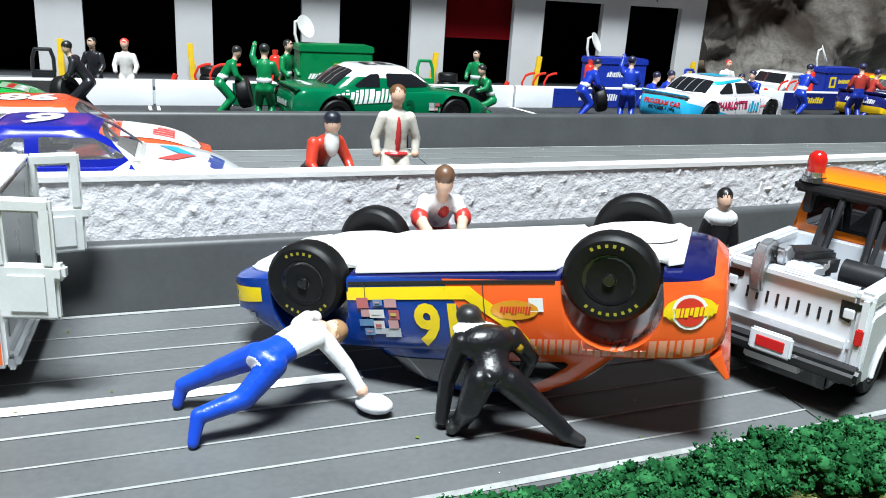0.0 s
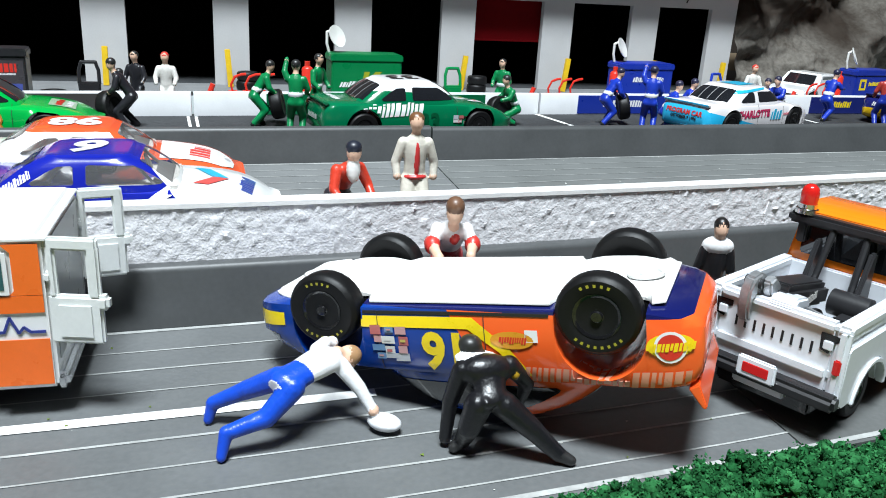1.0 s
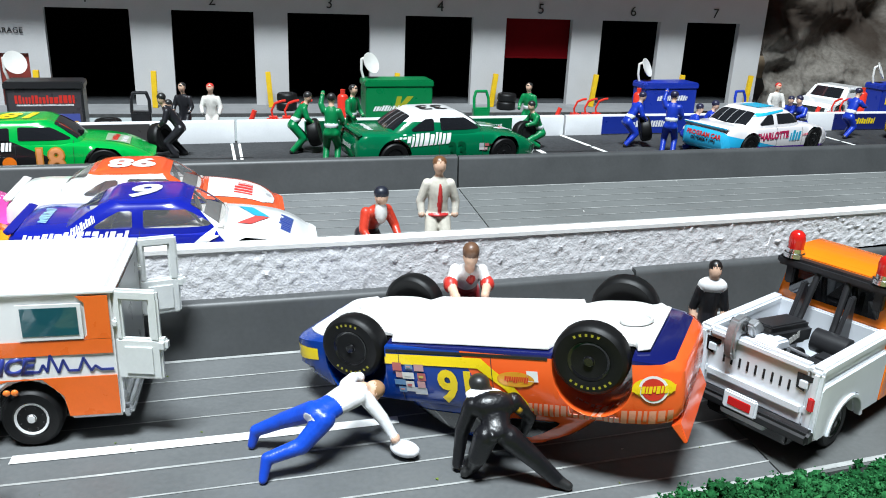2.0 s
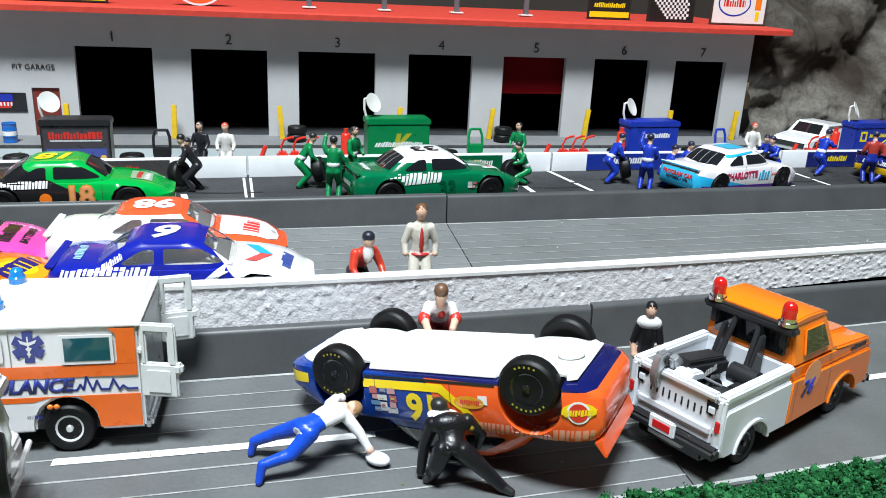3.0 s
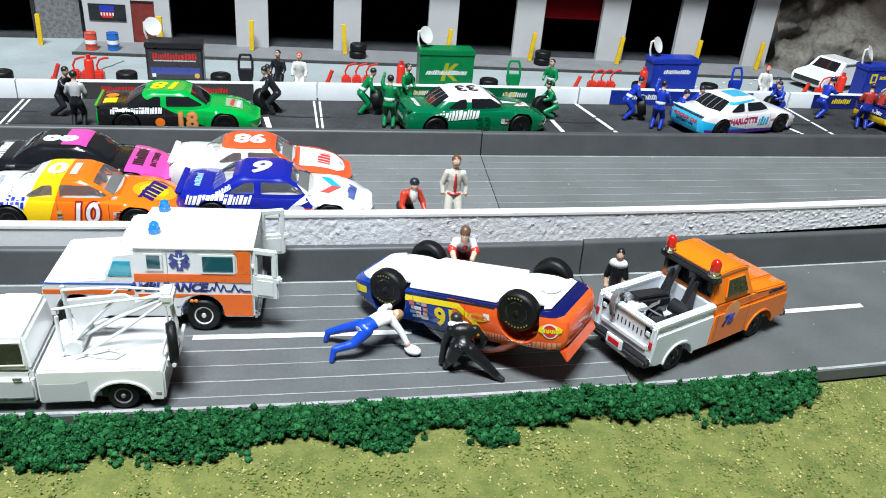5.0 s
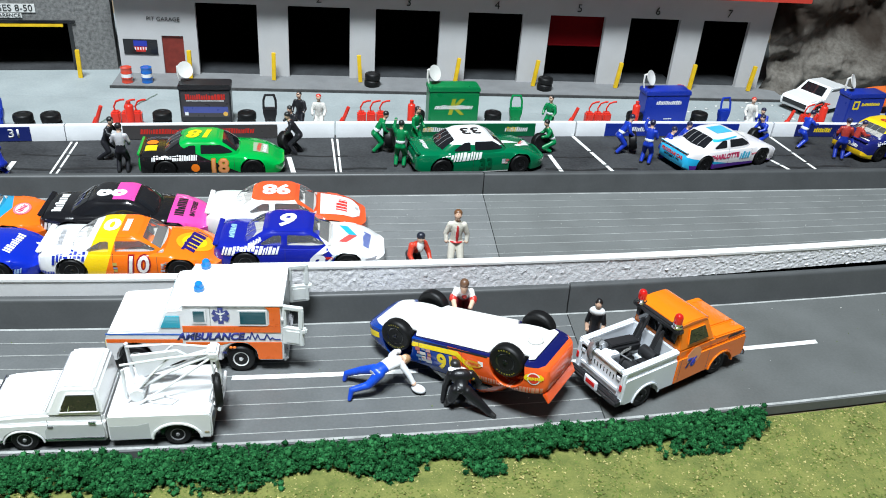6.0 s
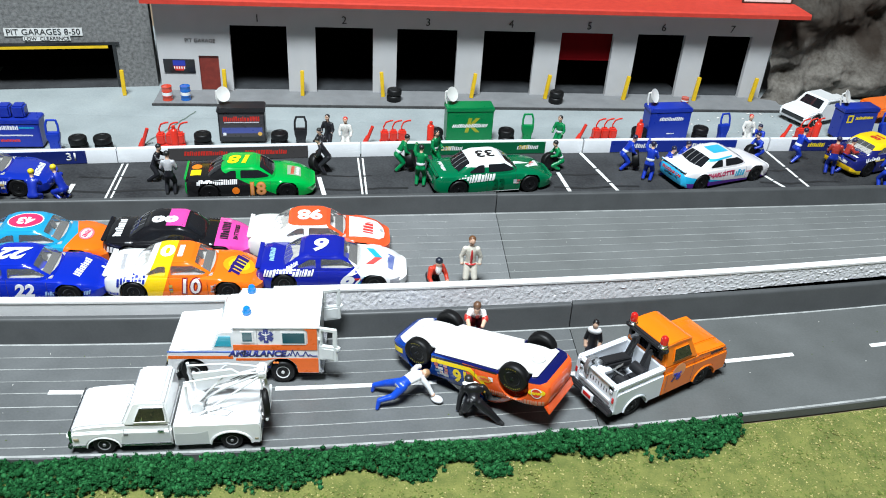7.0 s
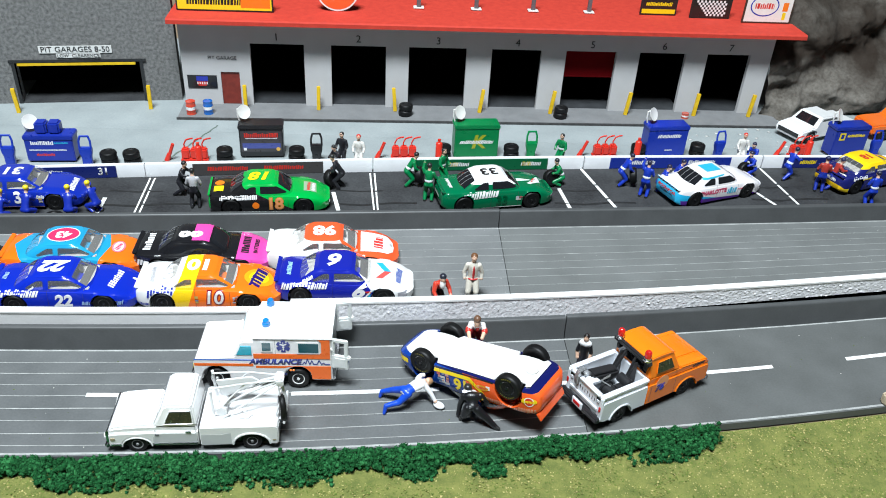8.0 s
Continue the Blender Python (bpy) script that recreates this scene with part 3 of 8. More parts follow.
_SIDE = [(10.8, 14.23), (10.4, 14.61), (8.4, 15.9), (6.2, 17.12), (4.6, 17.88), (-4.8, 18.1), (-5.4, 17.8), (-5.4, 14.38), (-5.0, 14.0), (10.2, 13.92)]
_QUARTER = [(-8.0, 14.3), (-8.0, 17.57), (-8.6, 17.95), (-11.2, 17.8), (-13.6, 16.66), (-16.6, 14.84), (-17.0, 14.38), (-16.4, 14.0), (-8.5, 14.0)]
WINDOWS = [("windshield", "T", [(12.7, -9.4), (13.6, -5), (13.9, 0), (13.6, 5), (12.7, 9.4), (9.5, 9.3), (6.2, 8.5), (5.8, 8.1), (5.8, -8.1), (6.2, -8.5), (9.5, -9.3)]),
           ("rear_window", "T", [(-16.4, -8.1), (-16.4, 8.1), (-16.9, 8.5), (-20.5, 9.3), (-23.2, 9.5), (-24.2, 5), (-24.5, 0), (-24.2, -5), (-23.2, -9.5), (-20.5, -9.3), (-16.9, -8.5)]),
           ("side_window", "R", _SIDE), ("quarter_window", "R", _QUARTER),
           ("side_window", "L", [(-x, z) for x, z in _SIDE]), ("quarter_window", "L", [(-x, z) for x, z in _QUARTER])]


def inside(pts, u, w):
    """Whether (u, w) lies in the outline."""
    odd = False
    for (a, b), (c, d) in zip(pts, pts[1:] + pts[:1]):
        if (b > w) != (d > w) and u < (c - a) * (w - b) / (d - b) + a:
            odd = not odd
    return odd


def cut_windows(bm):
    """Opens the greenhouse at each window."""
    for _, side, pts in WINDOWS:
        flip = -1 if side == "L" else 1
        own = [f for f in bm.faces if (f.normal.z > 0.12 and f.calc_center_median().x * (1 if pts[0][0] > 0 else -1) > 0 if side == "T" else f.normal.y * (-1 if side == "R" else 1) > 0.25)]
        for (a, b), (c, d) in zip(pts, pts[1:] + pts[:1]):
            geom = list({e for f in own for e in [*f.verts, *f.edges]}) + own
            if side == "T":
                co, no = (a * MM, b * MM, 0), (d - b, a - c, 0)
            else:
                co, no = (flip * a * MM, 0, b * MM), (d - b, 0, (a - c) * flip)
            r = bmesh.ops.bisect_plane(bm, geom=geom, plane_co=co, plane_no=Vector(no).normalized(), dist=1e-7)
            own = [g for g in r["geom"] if isinstance(g, bmesh.types.BMFace) and g.is_valid]
        dead = []
        for f in own:
            c = f.calc_center_median() / MM
            if inside(pts, c.x * flip if side != "T" else c.x, c.y if side == "T" else c.z):
                dead.append(f)
        bmesh.ops.delete(bm, geom=dead, context="FACES")


def shell_mesh(opened=False):
    """The lower body with its wheel arches, and the greenhouse, as one mesh in metres."""
    bm = bmesh.new()
    xs = sorted({round(v, 2) for v in list(np.arange(-38, 38.01, 1.6)) + [38.0, -37.4, 37.4] + [a + k * ARCH for a in AXLES for k in (-1.001, -0.999, -0.96, -0.85, -0.6, -0.3, 0, 0.3, 0.6, 0.85, 0.96, 0.999, 1.001)]})
    rings = []
    for x in xs:
        zt, zb, w = interp(TOP, x), interp(BOT, x), interp(HALF, x)
        za = zb
        for a in AXLES:
            if abs(x - a) < ARCH:
                za = max(zb, AXLE_Z + math.sqrt(ARCH * ARCH - (x - a) ** 2) - 0.4)
        za = min(za, zt - 1.1)
        half = [(0, za), (0.80 * w, za), (0.965 * w, max(zb + 0.5, za)), (0.995 * w, max(4.6, za + 0.05)), (w, max(7.0, za + 0.1)), (0.985 * w, zt - 2.2), (0.945 * w, zt - 0.95), (0.85 * w, zt - 0.3), (0.5 * w, zt), (0, zt + 0.15)]
        zs = np.maximum.accumulate([p[1] for p in half])
        half = [(p[0], float(z)) for p, z in zip(half, zs)]
        ring = [(-y, z) for y, z in half] + [(y, z) for y, z in reversed(half[1:-1])]
        rings.append([bm.verts.new((x * MM, y * MM, z * MM)) for y, z in ring])
    n = len(rings[0])
    for r, s in zip(rings, rings[1:]):
        for k in range(n):
            bm.faces.new((r[k], s[k], s[(k + 1) % n], r[(k + 1) % n]))
    bm.faces.new(rings[0])
    bm.faces.new(list(reversed(rings[-1])))
    low, bm = bm, bmesh.new()
    levels = [(11.4, 0.0), (13.0, 0.1), (14.2, 0.21), (15.4, 0.34), (16.6, 0.48), (17.6, 0.62), (18.4, 0.76), (18.9, 0.87), (19.3, 0.97), (19.55, 1.0), (19.75, 1.06), (19.9, 1.22), (20.0, 1.5)]
    prev, m = None, 48
    for z, k in levels:
        xf, xr, hw = 15.6 + (4.2 - 15.6) * min(k, 1), -26.6 + (-14.6 + 26.6) * min(k, 1), 13.2 + (9.9 - 13.2) * min(k, 1)
        s = 1.0 if k <= 1 else {1.06: 0.95, 1.22: 0.82, 1.5: 0.5}[k]
        cx, hl = (xf + xr) / 2, (xf - xr) / 2 * s
        ring = []
        for i in range(m):
            a = i * math.tau / m
            c, q = math.cos(a), math.sin(a)
            e = 2 / 4.8
            ring.append(bm.verts.new(((cx + hl * math.copysign(abs(c) ** e, c)) * MM, hw * s * math.copysign(abs(q) ** e, q) * MM, z * MM)))
        if prev:
            for i in range(m):
                bm.faces.new((prev[i], prev[(i + 1) % m], ring[(i + 1) % m], ring[i]))
        prev = ring
    bm.faces.new(prev)
    for b in (low, bm):
        bmesh.ops.recalc_face_normals(b, faces=b.faces[:])
        b.normal_update()
    if opened:
        cut_windows(bm)
    return merge(bm, low)


_b = shell_mesh()
CAR_BVH = BVHTree.FromBMesh(_b)
_b.free()
_b = shell_mesh(True)
CAR_MESH = bpy.data.meshes.new("car_body")
_b.to_mesh(CAR_MESH)
_b.free()
CAR_MESH.polygons.foreach_set("use_smooth", [True] * len(CAR_MESH.polygons))
CAR_MESH.set_sharp_from_angle(angle=radians(38))


def lay(bm, side, tree, layer=1, grid=1.3 * MM):
    """Lays a flat bmesh (in metres, x along the car) on the body: R right side, L left side, T from above, F front, B back."""
    for ax in (0, 1):
        lo, hi = min(v.co[ax] for v in bm.verts), max(v.co[ax] for v in bm.verts)
        k = math.ceil(lo / grid)
        while k * grid < hi:
            p, q = [0, 0, 0], [0, 0, 0]
            p[ax], q[ax] = k * grid, 1
            bmesh.ops.bisect_plane(bm, geom=bm.verts[:] + bm.edges[:] + bm.faces[:], plane_co=p, plane_no=q)
            k += 1
    off = (0.00006 + 0.00004 * layer)
    for v in bm.verts:
        u, w = v.co.x, v.co.y
        o, d = {"R": ((u, -0.05, w), (0, 1, 0)), "L": ((-u, 0.05, w), (0, -1, 0)), "T": ((u, w, 0.08), (0, 0, -1)), "B": ((-0.08, -u, w), (1, 0, 0)), "F": ((0.08, u, w), (-1, 0, 0))}[side]
        hit, nor, _, _ = tree.ray_cast(Vector(o), Vector(d))
        if hit is None:
            hit, nor, _, _ = tree.find_nearest(Vector(o) + Vector(d) * 0.04)
        v.co = hit - Vector(d) * off + nor * off * 0.5
    return bm


def moved(bm, x, y, rot=0.0, sx=1.0, sy=1.0):
    bmesh.ops.transform(bm, matrix=Matrix.Translation((x * MM, y * MM, 0)) @ Matrix.Rotation(radians(rot), 4, "Z") @ Matrix.Diagonal((sx, sy, 1, 1)), verts=bm.verts[:])
    return bm


def mmpoly(pts):
    return polygon([(x * MM, y * MM) for x, y in pts])


def word(w, h, seed, slant=0.25):
    """A brand's lettering as plain slanted bars, centred, in millimetres."""
    rng = random.Random(seed)
    bm = bmesh.new()
    x = -w / 2
    while x < w / 2 - 0.2:
        k = min(rng.uniform(0.2, 0.46) * h, w / 2 - x)
        t = h / 2 * rng.choice((1.0, 1.0, 0.7, 0.9, 0.55))
        bm.faces.new([bm.verts.new((a * MM, b * MM, 0)) for a, b in ((x - slant * h / 2, -h / 2), (x + k - slant * h / 2, -h / 2), (x + k + slant * t, t), (x + slant * t, t))])
        x += k + h * 0.13
    return bm


def wheel_parts(parent, x, y, r, w, side, rim_mat, lettering=False, mark_mat=None, slots=0):
    """A tyre with its rim; side is -1 for the right of the car."""
    prof = [(0.55 * r, -w / 2 + 0.3), (0.62 * r, -w / 2), (0.88 * r, -w / 2), (0.97 * r, -w / 2 + 0.45), (r, -w / 2 + 1.0), (r, w / 2 - 1.0), (0.97 * r, w / 2 - 0.45), (0.88 * r, w / 2), (0.62 * r, w / 2), (0.55 * r, w / 2 - 0.3)]
    turn = Matrix.Translation((x * MM, y * MM, r * MM)) @ Matrix.Rotation(radians(90), 4, "X")
    tyre = part("wheel", lathe([(a * MM, b * MM) for a, b in prof], 28, m=turn), M_RUBBER, parent)
    s = -side
    prof = [(0.0, 0.55), (0.12 * r, 0.5), (0.14 * r, 0.1), (0.2 * r, -0.1), (0.42 * r, -0.25), (0.5 * r, 0.15), (0.56 * r, 0.25), (0.56 * r, -0.6)]
    bm = lathe([(a * MM, (b + w / 2 - 0.35) * MM) for a, b in prof], 20)
    for k in range(5):
        a = k * math.tau / 5
        ball((0.33 * r * math.cos(a) * MM, 0.33 * r * math.sin(a) * MM, (w / 2 - 0.5) * MM), (0.5 * MM, 0.5 * MM, 0.2 * MM), bm, u=8, v=5)
    bmesh.ops.transform(bm, matrix=turn @ (Matrix.Rotation(radians(0 if side < 0 else 180), 4, "X")), verts=bm.verts[:])
    part("rim", bm, rim_mat, tyre)
    if slots:
        for k in range(slots):
            a = (k + 0.5) * math.tau / slots
            bm = ball((0.40 * r * math.cos(a) * MM, 0.40 * r * math.sin(a) * MM, (w / 2 - 0.5) * MM), (0.06 * r * MM, 0.05 * r * MM, 0.34 * MM), None, u=8, v=5, m=Matrix.Rotation(a, 4, "Z"))
            bmesh.ops.transform(bm, matrix=turn @ (Matrix.Rotation(radians(0 if side < 0 else 180), 4, "X")), verts=bm.verts[:])
            part("rim_slot", bm, M_BLACK, tyre)
        bm = ball((0, 0, (w / 2 - 0.2) * MM), (0.15 * r * MM, 0.15 * r * MM, 0.35 * MM), None, u=10, v=6)
        bmesh.ops.transform(bm, matrix=turn @ (Matrix.Rotation(radians(0 if side < 0 else 180), 4, "X")), verts=bm.verts[:])
        part("hub", bm, M_BLACK, tyre)
    if lettering:
        bm = bmesh.new()
        for c0, cnt in ((90, 8), (270, 5)):
            for k in range(cnt):
                a0 = radians(c0 + (k - (cnt - 1) / 2) * 12.0)
                pts = []
                for da, q in ((-0.042, 0.725), (0.042, 0.725), (0.042, 0.80), (-0.042, 0.80)):
                    pts.append(bm.verts.new((q * r * MM * math.cos(a0 + da), q * r * MM * math.sin(a0 + da), (w / 2 + 0.04) * MM)))
                bm.faces.new(pts)
        bmesh.ops.transform(bm, matrix=turn @ (Matrix.Rotation(radians(0 if side < 0 else 180), 4, "X")), verts=bm.verts[:])
        part("tyre_lettering", bm, mark_mat, tyre, smooth=False)
    return tyre


def islands(bm):
    """The separate pieces of a flat bmesh, each as one of its own."""
    left, out = set(bm.faces), []
    while left:
        todo, got = [left.pop()], []
        while todo:
            f = todo.pop()
            got.append(f)
            for v in f.verts:
                for g in v.link_faces:
                    if g in left:
                        left.remove(g)
                        todo.append(g)
        own = bmesh.new()
        at = {v: own.verts.new(v.co) for f in got for v in f.verts}
        for f in got:
            own.faces.new([at[v] for v in f.verts])
        out.append((min(v.co.x for v in own.verts), len(out), own))
    bm.free()
    return [o for _, _, o in sorted(out)]


V_MM = lambda x, y, z: Vector((x * MM, y * MM, z * MM))


def cabin(car):
    """Pale moulded cabin with seat, dash and roll cage, seen through clear windows."""
    m, cage = plastic("cabin_pale", (0.5, 0.48, 0.45)), plastic("cage_grey", (0.14, 0.135, 0.13))
    bm = box(-25 * MM, 14 * MM, -11 * MM, 11 * MM, 12.0 * MM, 13.2 * MM, 0.0003)
    cab = part("cabin", bm, m, car)
    part("dashboard", prism([(8.0 * MM, 0.0130), (8.6 * MM, 0.0146), (12.5 * MM, 0.0134), (12.5 * MM, 0.0130)], -0.0095, 0.0095, 0.0002), plastic("cabin_dark", (0.12, 0.115, 0.11)), cab)
    part("seat", prism([(-1.0 * MM, 0.0131), (-1.4 * MM, 0.0142), (-5.0 * MM, 0.0142), (-6.6 * MM, 0.0183), (-7.6 * MM, 0.0181), (-6.8 * MM, 0.0131)], 0.0016, 0.0066, 0.0004), plastic("cabin_dark", (0.12, 0.115, 0.11)), cab)
    for s in (-1, 1):
        part("roll_bar", tube([(9 * MM, s * 9.8 * MM, 13.2 * MM), (4 * MM, s * 8.2 * MM, 18.4 * MM), (-13 * MM, s * 8.2 * MM, 18.6 * MM), (-20 * MM, s * 9.4 * MM, 13.2 * MM)], 0.4 * MM), cage, cab)
    part("roll_hoop", tube([(-8 * MM, -9.8 * MM, 13.1 * MM), (-8 * MM, -8.4 * MM, 18.7 * MM), (-8 * MM, 8.4 * MM, 18.7 * MM), (-8 * MM, 9.8 * MM, 13.1 * MM)], 0.55 * MM, bm=tube([(-8 * MM, -8.2 * MM, 18.4 * MM), (-8 * MM, 8.6 * MM, 13.4 * MM)], 0.45 * MM)), cage, cab)
    part("steering_wheel", lathe([(1.9 * MM, -0.25 * MM), (2.3 * MM, 0.0), (1.9 * MM, 0.25 * MM), (1.6 * MM, 0.0)], 18, m=Matrix.Translation(V_MM(6.4, 4.2, 15.4)) @ Matrix.Rotation(radians(65), 4, "Y")), cage, cab)
    part("rear_shelf", prism([(-13.5 * MM, 0.0131), (-14.0 * MM, 0.0142), (-22.0 * MM, 0.0136), (-22.5 * MM, 0.0131)], -0.0088, 0.0088, 0.0002), m, cab)


M_CLEAR = glass_mat("pale_window", (0.6, 0.61, 0.61), alpha=0.12)


def stock_car(label, paint_m, m, group, glass=None, decals=(), rim=None, wheel_r=5.5, spoiler_m=None, lettering=False, tall=1.0, lift=0.0, long=0.965, blade=0.5, wheel_y=11.9):
    """A 1:64 stock car facing +x. decals: (side, layer, material, flat bmesh)."""
    car = thing("stock_car", label, "toy car", m @ Matrix.Diagonal((long, 1, 1, 1)), group)
    glass = glass or M_GLASS
    body = new("body", CAR_MESH.copy())
    body.data.materials.append(paint_m)
    body.parent = car
    part("chassis", box(-31.0 * MM, 31.0 * MM, -9.4 * MM, 9.4 * MM, 1.5 * MM, 4.6 * MM, 0.0006), M_BLACK, car)
    for name, side, pts in WINDOWS:
        part(name, lay(mmpoly(pts), side, CAR_BVH, 1), glass, car)
    if glass is M_CLEAR:
        cabin(car)
    for y in (-4.4, 0.0, 4.4):
        part("window_strap", lay(rect(-24.2 * MM, -16.5 * MM, (y - 0.16) * MM, (y + 0.16) * MM), "T", CAR_BVH, 3), ink("strap_grey", (0.3, 0.3, 0.31)), car)
    for x in (-6.4, 11.6):
        side = rect(x * MM, (x + 0.14) * MM, 3.0 * MM, 13.4 * MM)
        part("door_seam", lay(side, "R", CAR_BVH, 2), ink("seam_dark", (0.03, 0.03, 0.032)), car)
    bm = prism([(-37.0, 12.6), (-35.4, 13.3), (-37.4, 13.5 + blade), (-38.0, 13.2 + blade)], -11.6, 11.6, 0.2)
    bmesh.ops.transform(bm, matrix=Matrix.Diagonal((MM, MM, MM, 1)), verts=bm.verts[:])
    part("spoiler", bm, spoiler_m or paint_m, car)
    for x in AXLES:
        for s in (-1, 1):
            wheel_parts(car, x, s * wheel_y, wheel_r, 4.4, s, rim or M_BLACK, lettering and s < 0, ink("tyre_yellow", (0.34, 0.31, 0.03)))
    for side, layer, mt, flat in decals:
        for piece in islands(flat):
            part("decal", lay(piece, side, CAR_BVH, layer), mt, car)
    for o in car.children:
        if not o.name.startswith("wheel"):
            o.scale.z, o.location.z = tall, lift * MM
    return car


def txt(s, size, x, y, rot=0.0, bold=0.0003, shear=0.0, sx=1.0):
    return moved(letters(s, size * MM, bold, shear), x, y, rot, sx)


def bars(w, h, x, y, seed, rot=0.0, slant=0.25):
    return moved(word(w, h, seed, slant), x, y, rot)


I_WHITE, I_BLACK, I_RED, I_BLUE, I_YELLOW = ink("white", WHITE), M_INK, ink("red", RED), ink("blue", BLUE), ink("yellow", YELLOW)
I_ORANGE, I_CYAN = ink("orange", ORANGE), ink("cyan", (0.02, 0.42, 0.65))
I_GOLD = ink("gold", (0.75, 0.42, 0.08))
M_DARKW = glass_mat("black_window", (0.012, 0.013, 0.016), alpha=1.0)


def contingency(seed, x, z, cols=2, rows=3):
    """The block of small contest stickers behind the front wheel."""
    rng = random.Random(seed)
    out = []
    pal = [ink("sticker_" + n, c) for n, c in (("grey", (0.42, 0.44, 0.47)), ("red", (0.42, 0.11, 0.11)), ("yellow", (0.5, 0.42, 0.1)), ("blue", (0.12, 0.24, 0.42)), ("pink", (0.5, 0.28, 0.28)), ("pale", (0.6, 0.6, 0.58)))]
    for i in range(cols):
        for j in range(rows):
            w, h = rng.uniform(1.4, 2.5), rng.uniform(0.8, 1.5)
            u, v = x + i * 2.2 + rng.uniform(-0.3, 0.3), z + j * 1.45 + rng.uniform(-0.25, 0.25)
            out.append(("R", 2 + (i + j) % 3, rng.choice(pal), rect(u * MM, (u + w) * MM, v * MM, (v + h) * MM)))
            if rng.random() < 0.5:
                out.append(("R", 5, rng.choice(pal), rect((u + 0.25 * w) * MM, (u + 0.8 * w) * MM, (v + 0.3 * h) * MM, (v + 0.6 * h) * MM)))
    return out


GRID = "stock cars queued on the back track"
STALL = "stock cars in the pit stalls"
# blue and white car
stock_car("blue and white stock car numbered 6, behind the wall", livery("six", (0.008, 0.016, 0.3), [(1, 0, 0.9, 23.6, WHITE)]), pose(-0.0045, 0.2022, BACK_Z, 0, 0, 0.8), GRID, M_CLEAR,
          [("T", 2, I_WHITE, txt("6", 15.0, -5, 0, 180, 0.0006, 0.2)), ("R", 3, I_WHITE, txt("6", 10.5, 6.6, 8.7, bold=0.0005, shear=0.45, sx=1.25)), ("R", 3, I_WHITE, bars(25, 3.4, -21.0, 11.7, 1, 2, 0.35)),
           ("R", 2, I_RED, mmpoly([(13.0, 3.0), (14.6, 3.0), (21.0, 9.6), (19.4, 9.8)])), ("R", 2, I_CYAN, mmpoly([(10.4, 3.0), (12.6, 3.0), (18.6, 10.0), (16.4, 10.4)])), ("R", 2, I_RED, mmpoly([(9.6, 8.2), (14.6, 8.2), (14.6, 9.4), (9.6, 9.2)])), ("R", 2, I_WHITE, mmpoly([(8.9, 3.0), (10.1, 3.0), (16.0, 10.2), (14.8, 10.4)])),
           ("T", 2, I_CYAN, mmpoly([(17, 8.2), (20.8, 8.2), (25.4, 0.4), (21.6, 0.4)])), ("T", 2, ink("coral", (0.75, 0.09, 0.08)), mmpoly([(17, -6.5), (20.5, -6.5), (25.4, 0.2), (21.6, 0.2)])),
           ("T", 2, ink("faded_blue", (0.05, 0.1, 0.4)), bars(13, 3.4, 29.6, -1.0, 3, 84, 0.3)), ("T", 2, ink("pale_cyan", (0.3, 0.55, 0.75)), bars(12, 2.6, -30.6, 0, 5, 90)), ("R", 2, I_WHITE, bars(6.5, 1.6, -19.6, 14.6, 4, 32)), ("R", 2, ink("decal_grey", (0.3, 0.3, 0.33)), rect(0.0292, 0.0345, 0.0052, 0.0082)), ("F", 2, ink("decal_grey", (0.3, 0.3, 0.33)), rect(-0.004, 0.004, 0.0042, 0.0056))])
# orange, yellow and white car
stock_car("orange, yellow and white stock car numbered 10", livery("ten", (0.9, 0.17, 0.01), [(-1, 0, 0.35, 11.6, (0.9, 0.6, 0.01)), (-1, 0, 0.5, 23.0, WHITE)]), pose(-0.0738, 0.1945, BACK_Z, 0, 0, 2.0), GRID, M_CLEAR,
          [("T", 2, I_WHITE, txt("10", 13.0, -5, 0, 180, 0.0006)), ("R", 2, ink("dark_crimson", (0.3, 0.01, 0.02)), txt("10", 10.5, 3.0, 8.2, bold=0.0008, shear=0.12)), ("R", 4, I_WHITE, txt("10", 10.5, 3.0, 8.2, bold=0.0002, shear=0.12)), ("R", 3, I_BLUE, bars(14, 4.2, -24.0, 11.4, 8, 6, 0.3)),
           ("T", 1, ink("sun_orange", (0.92, 0.36, 0.01)), disc(0.0255, 0, 0.0078)), ("T", 2, I_YELLOW, disc(0.0255, 0, 0.0052)), ("T", 3, ink("deep_blue", (0.02, 0.008, 0.16)), bars(16, 6.4, 25.4, 0.4, 9, 76, 0.3)), ("T", 3, ink("deep_blue", (0.02, 0.008, 0.16)), mmpoly([(20.8, -7.6), (22.2, -7.6), (25.0, 7.4), (24.0, 7.6)])), ("T", 2, ink("pale_grey", (0.5, 0.5, 0.52)), bars(14, 2.2, -30.4, 0, 6, 96)), ("R", 2, I_BLUE, bars(7, 1.6, -33.0, 4.6, 18)), *contingency(4, 13, 5.6, 3, 3), *contingency(14, -6.5, 5.2, 1, 3)])
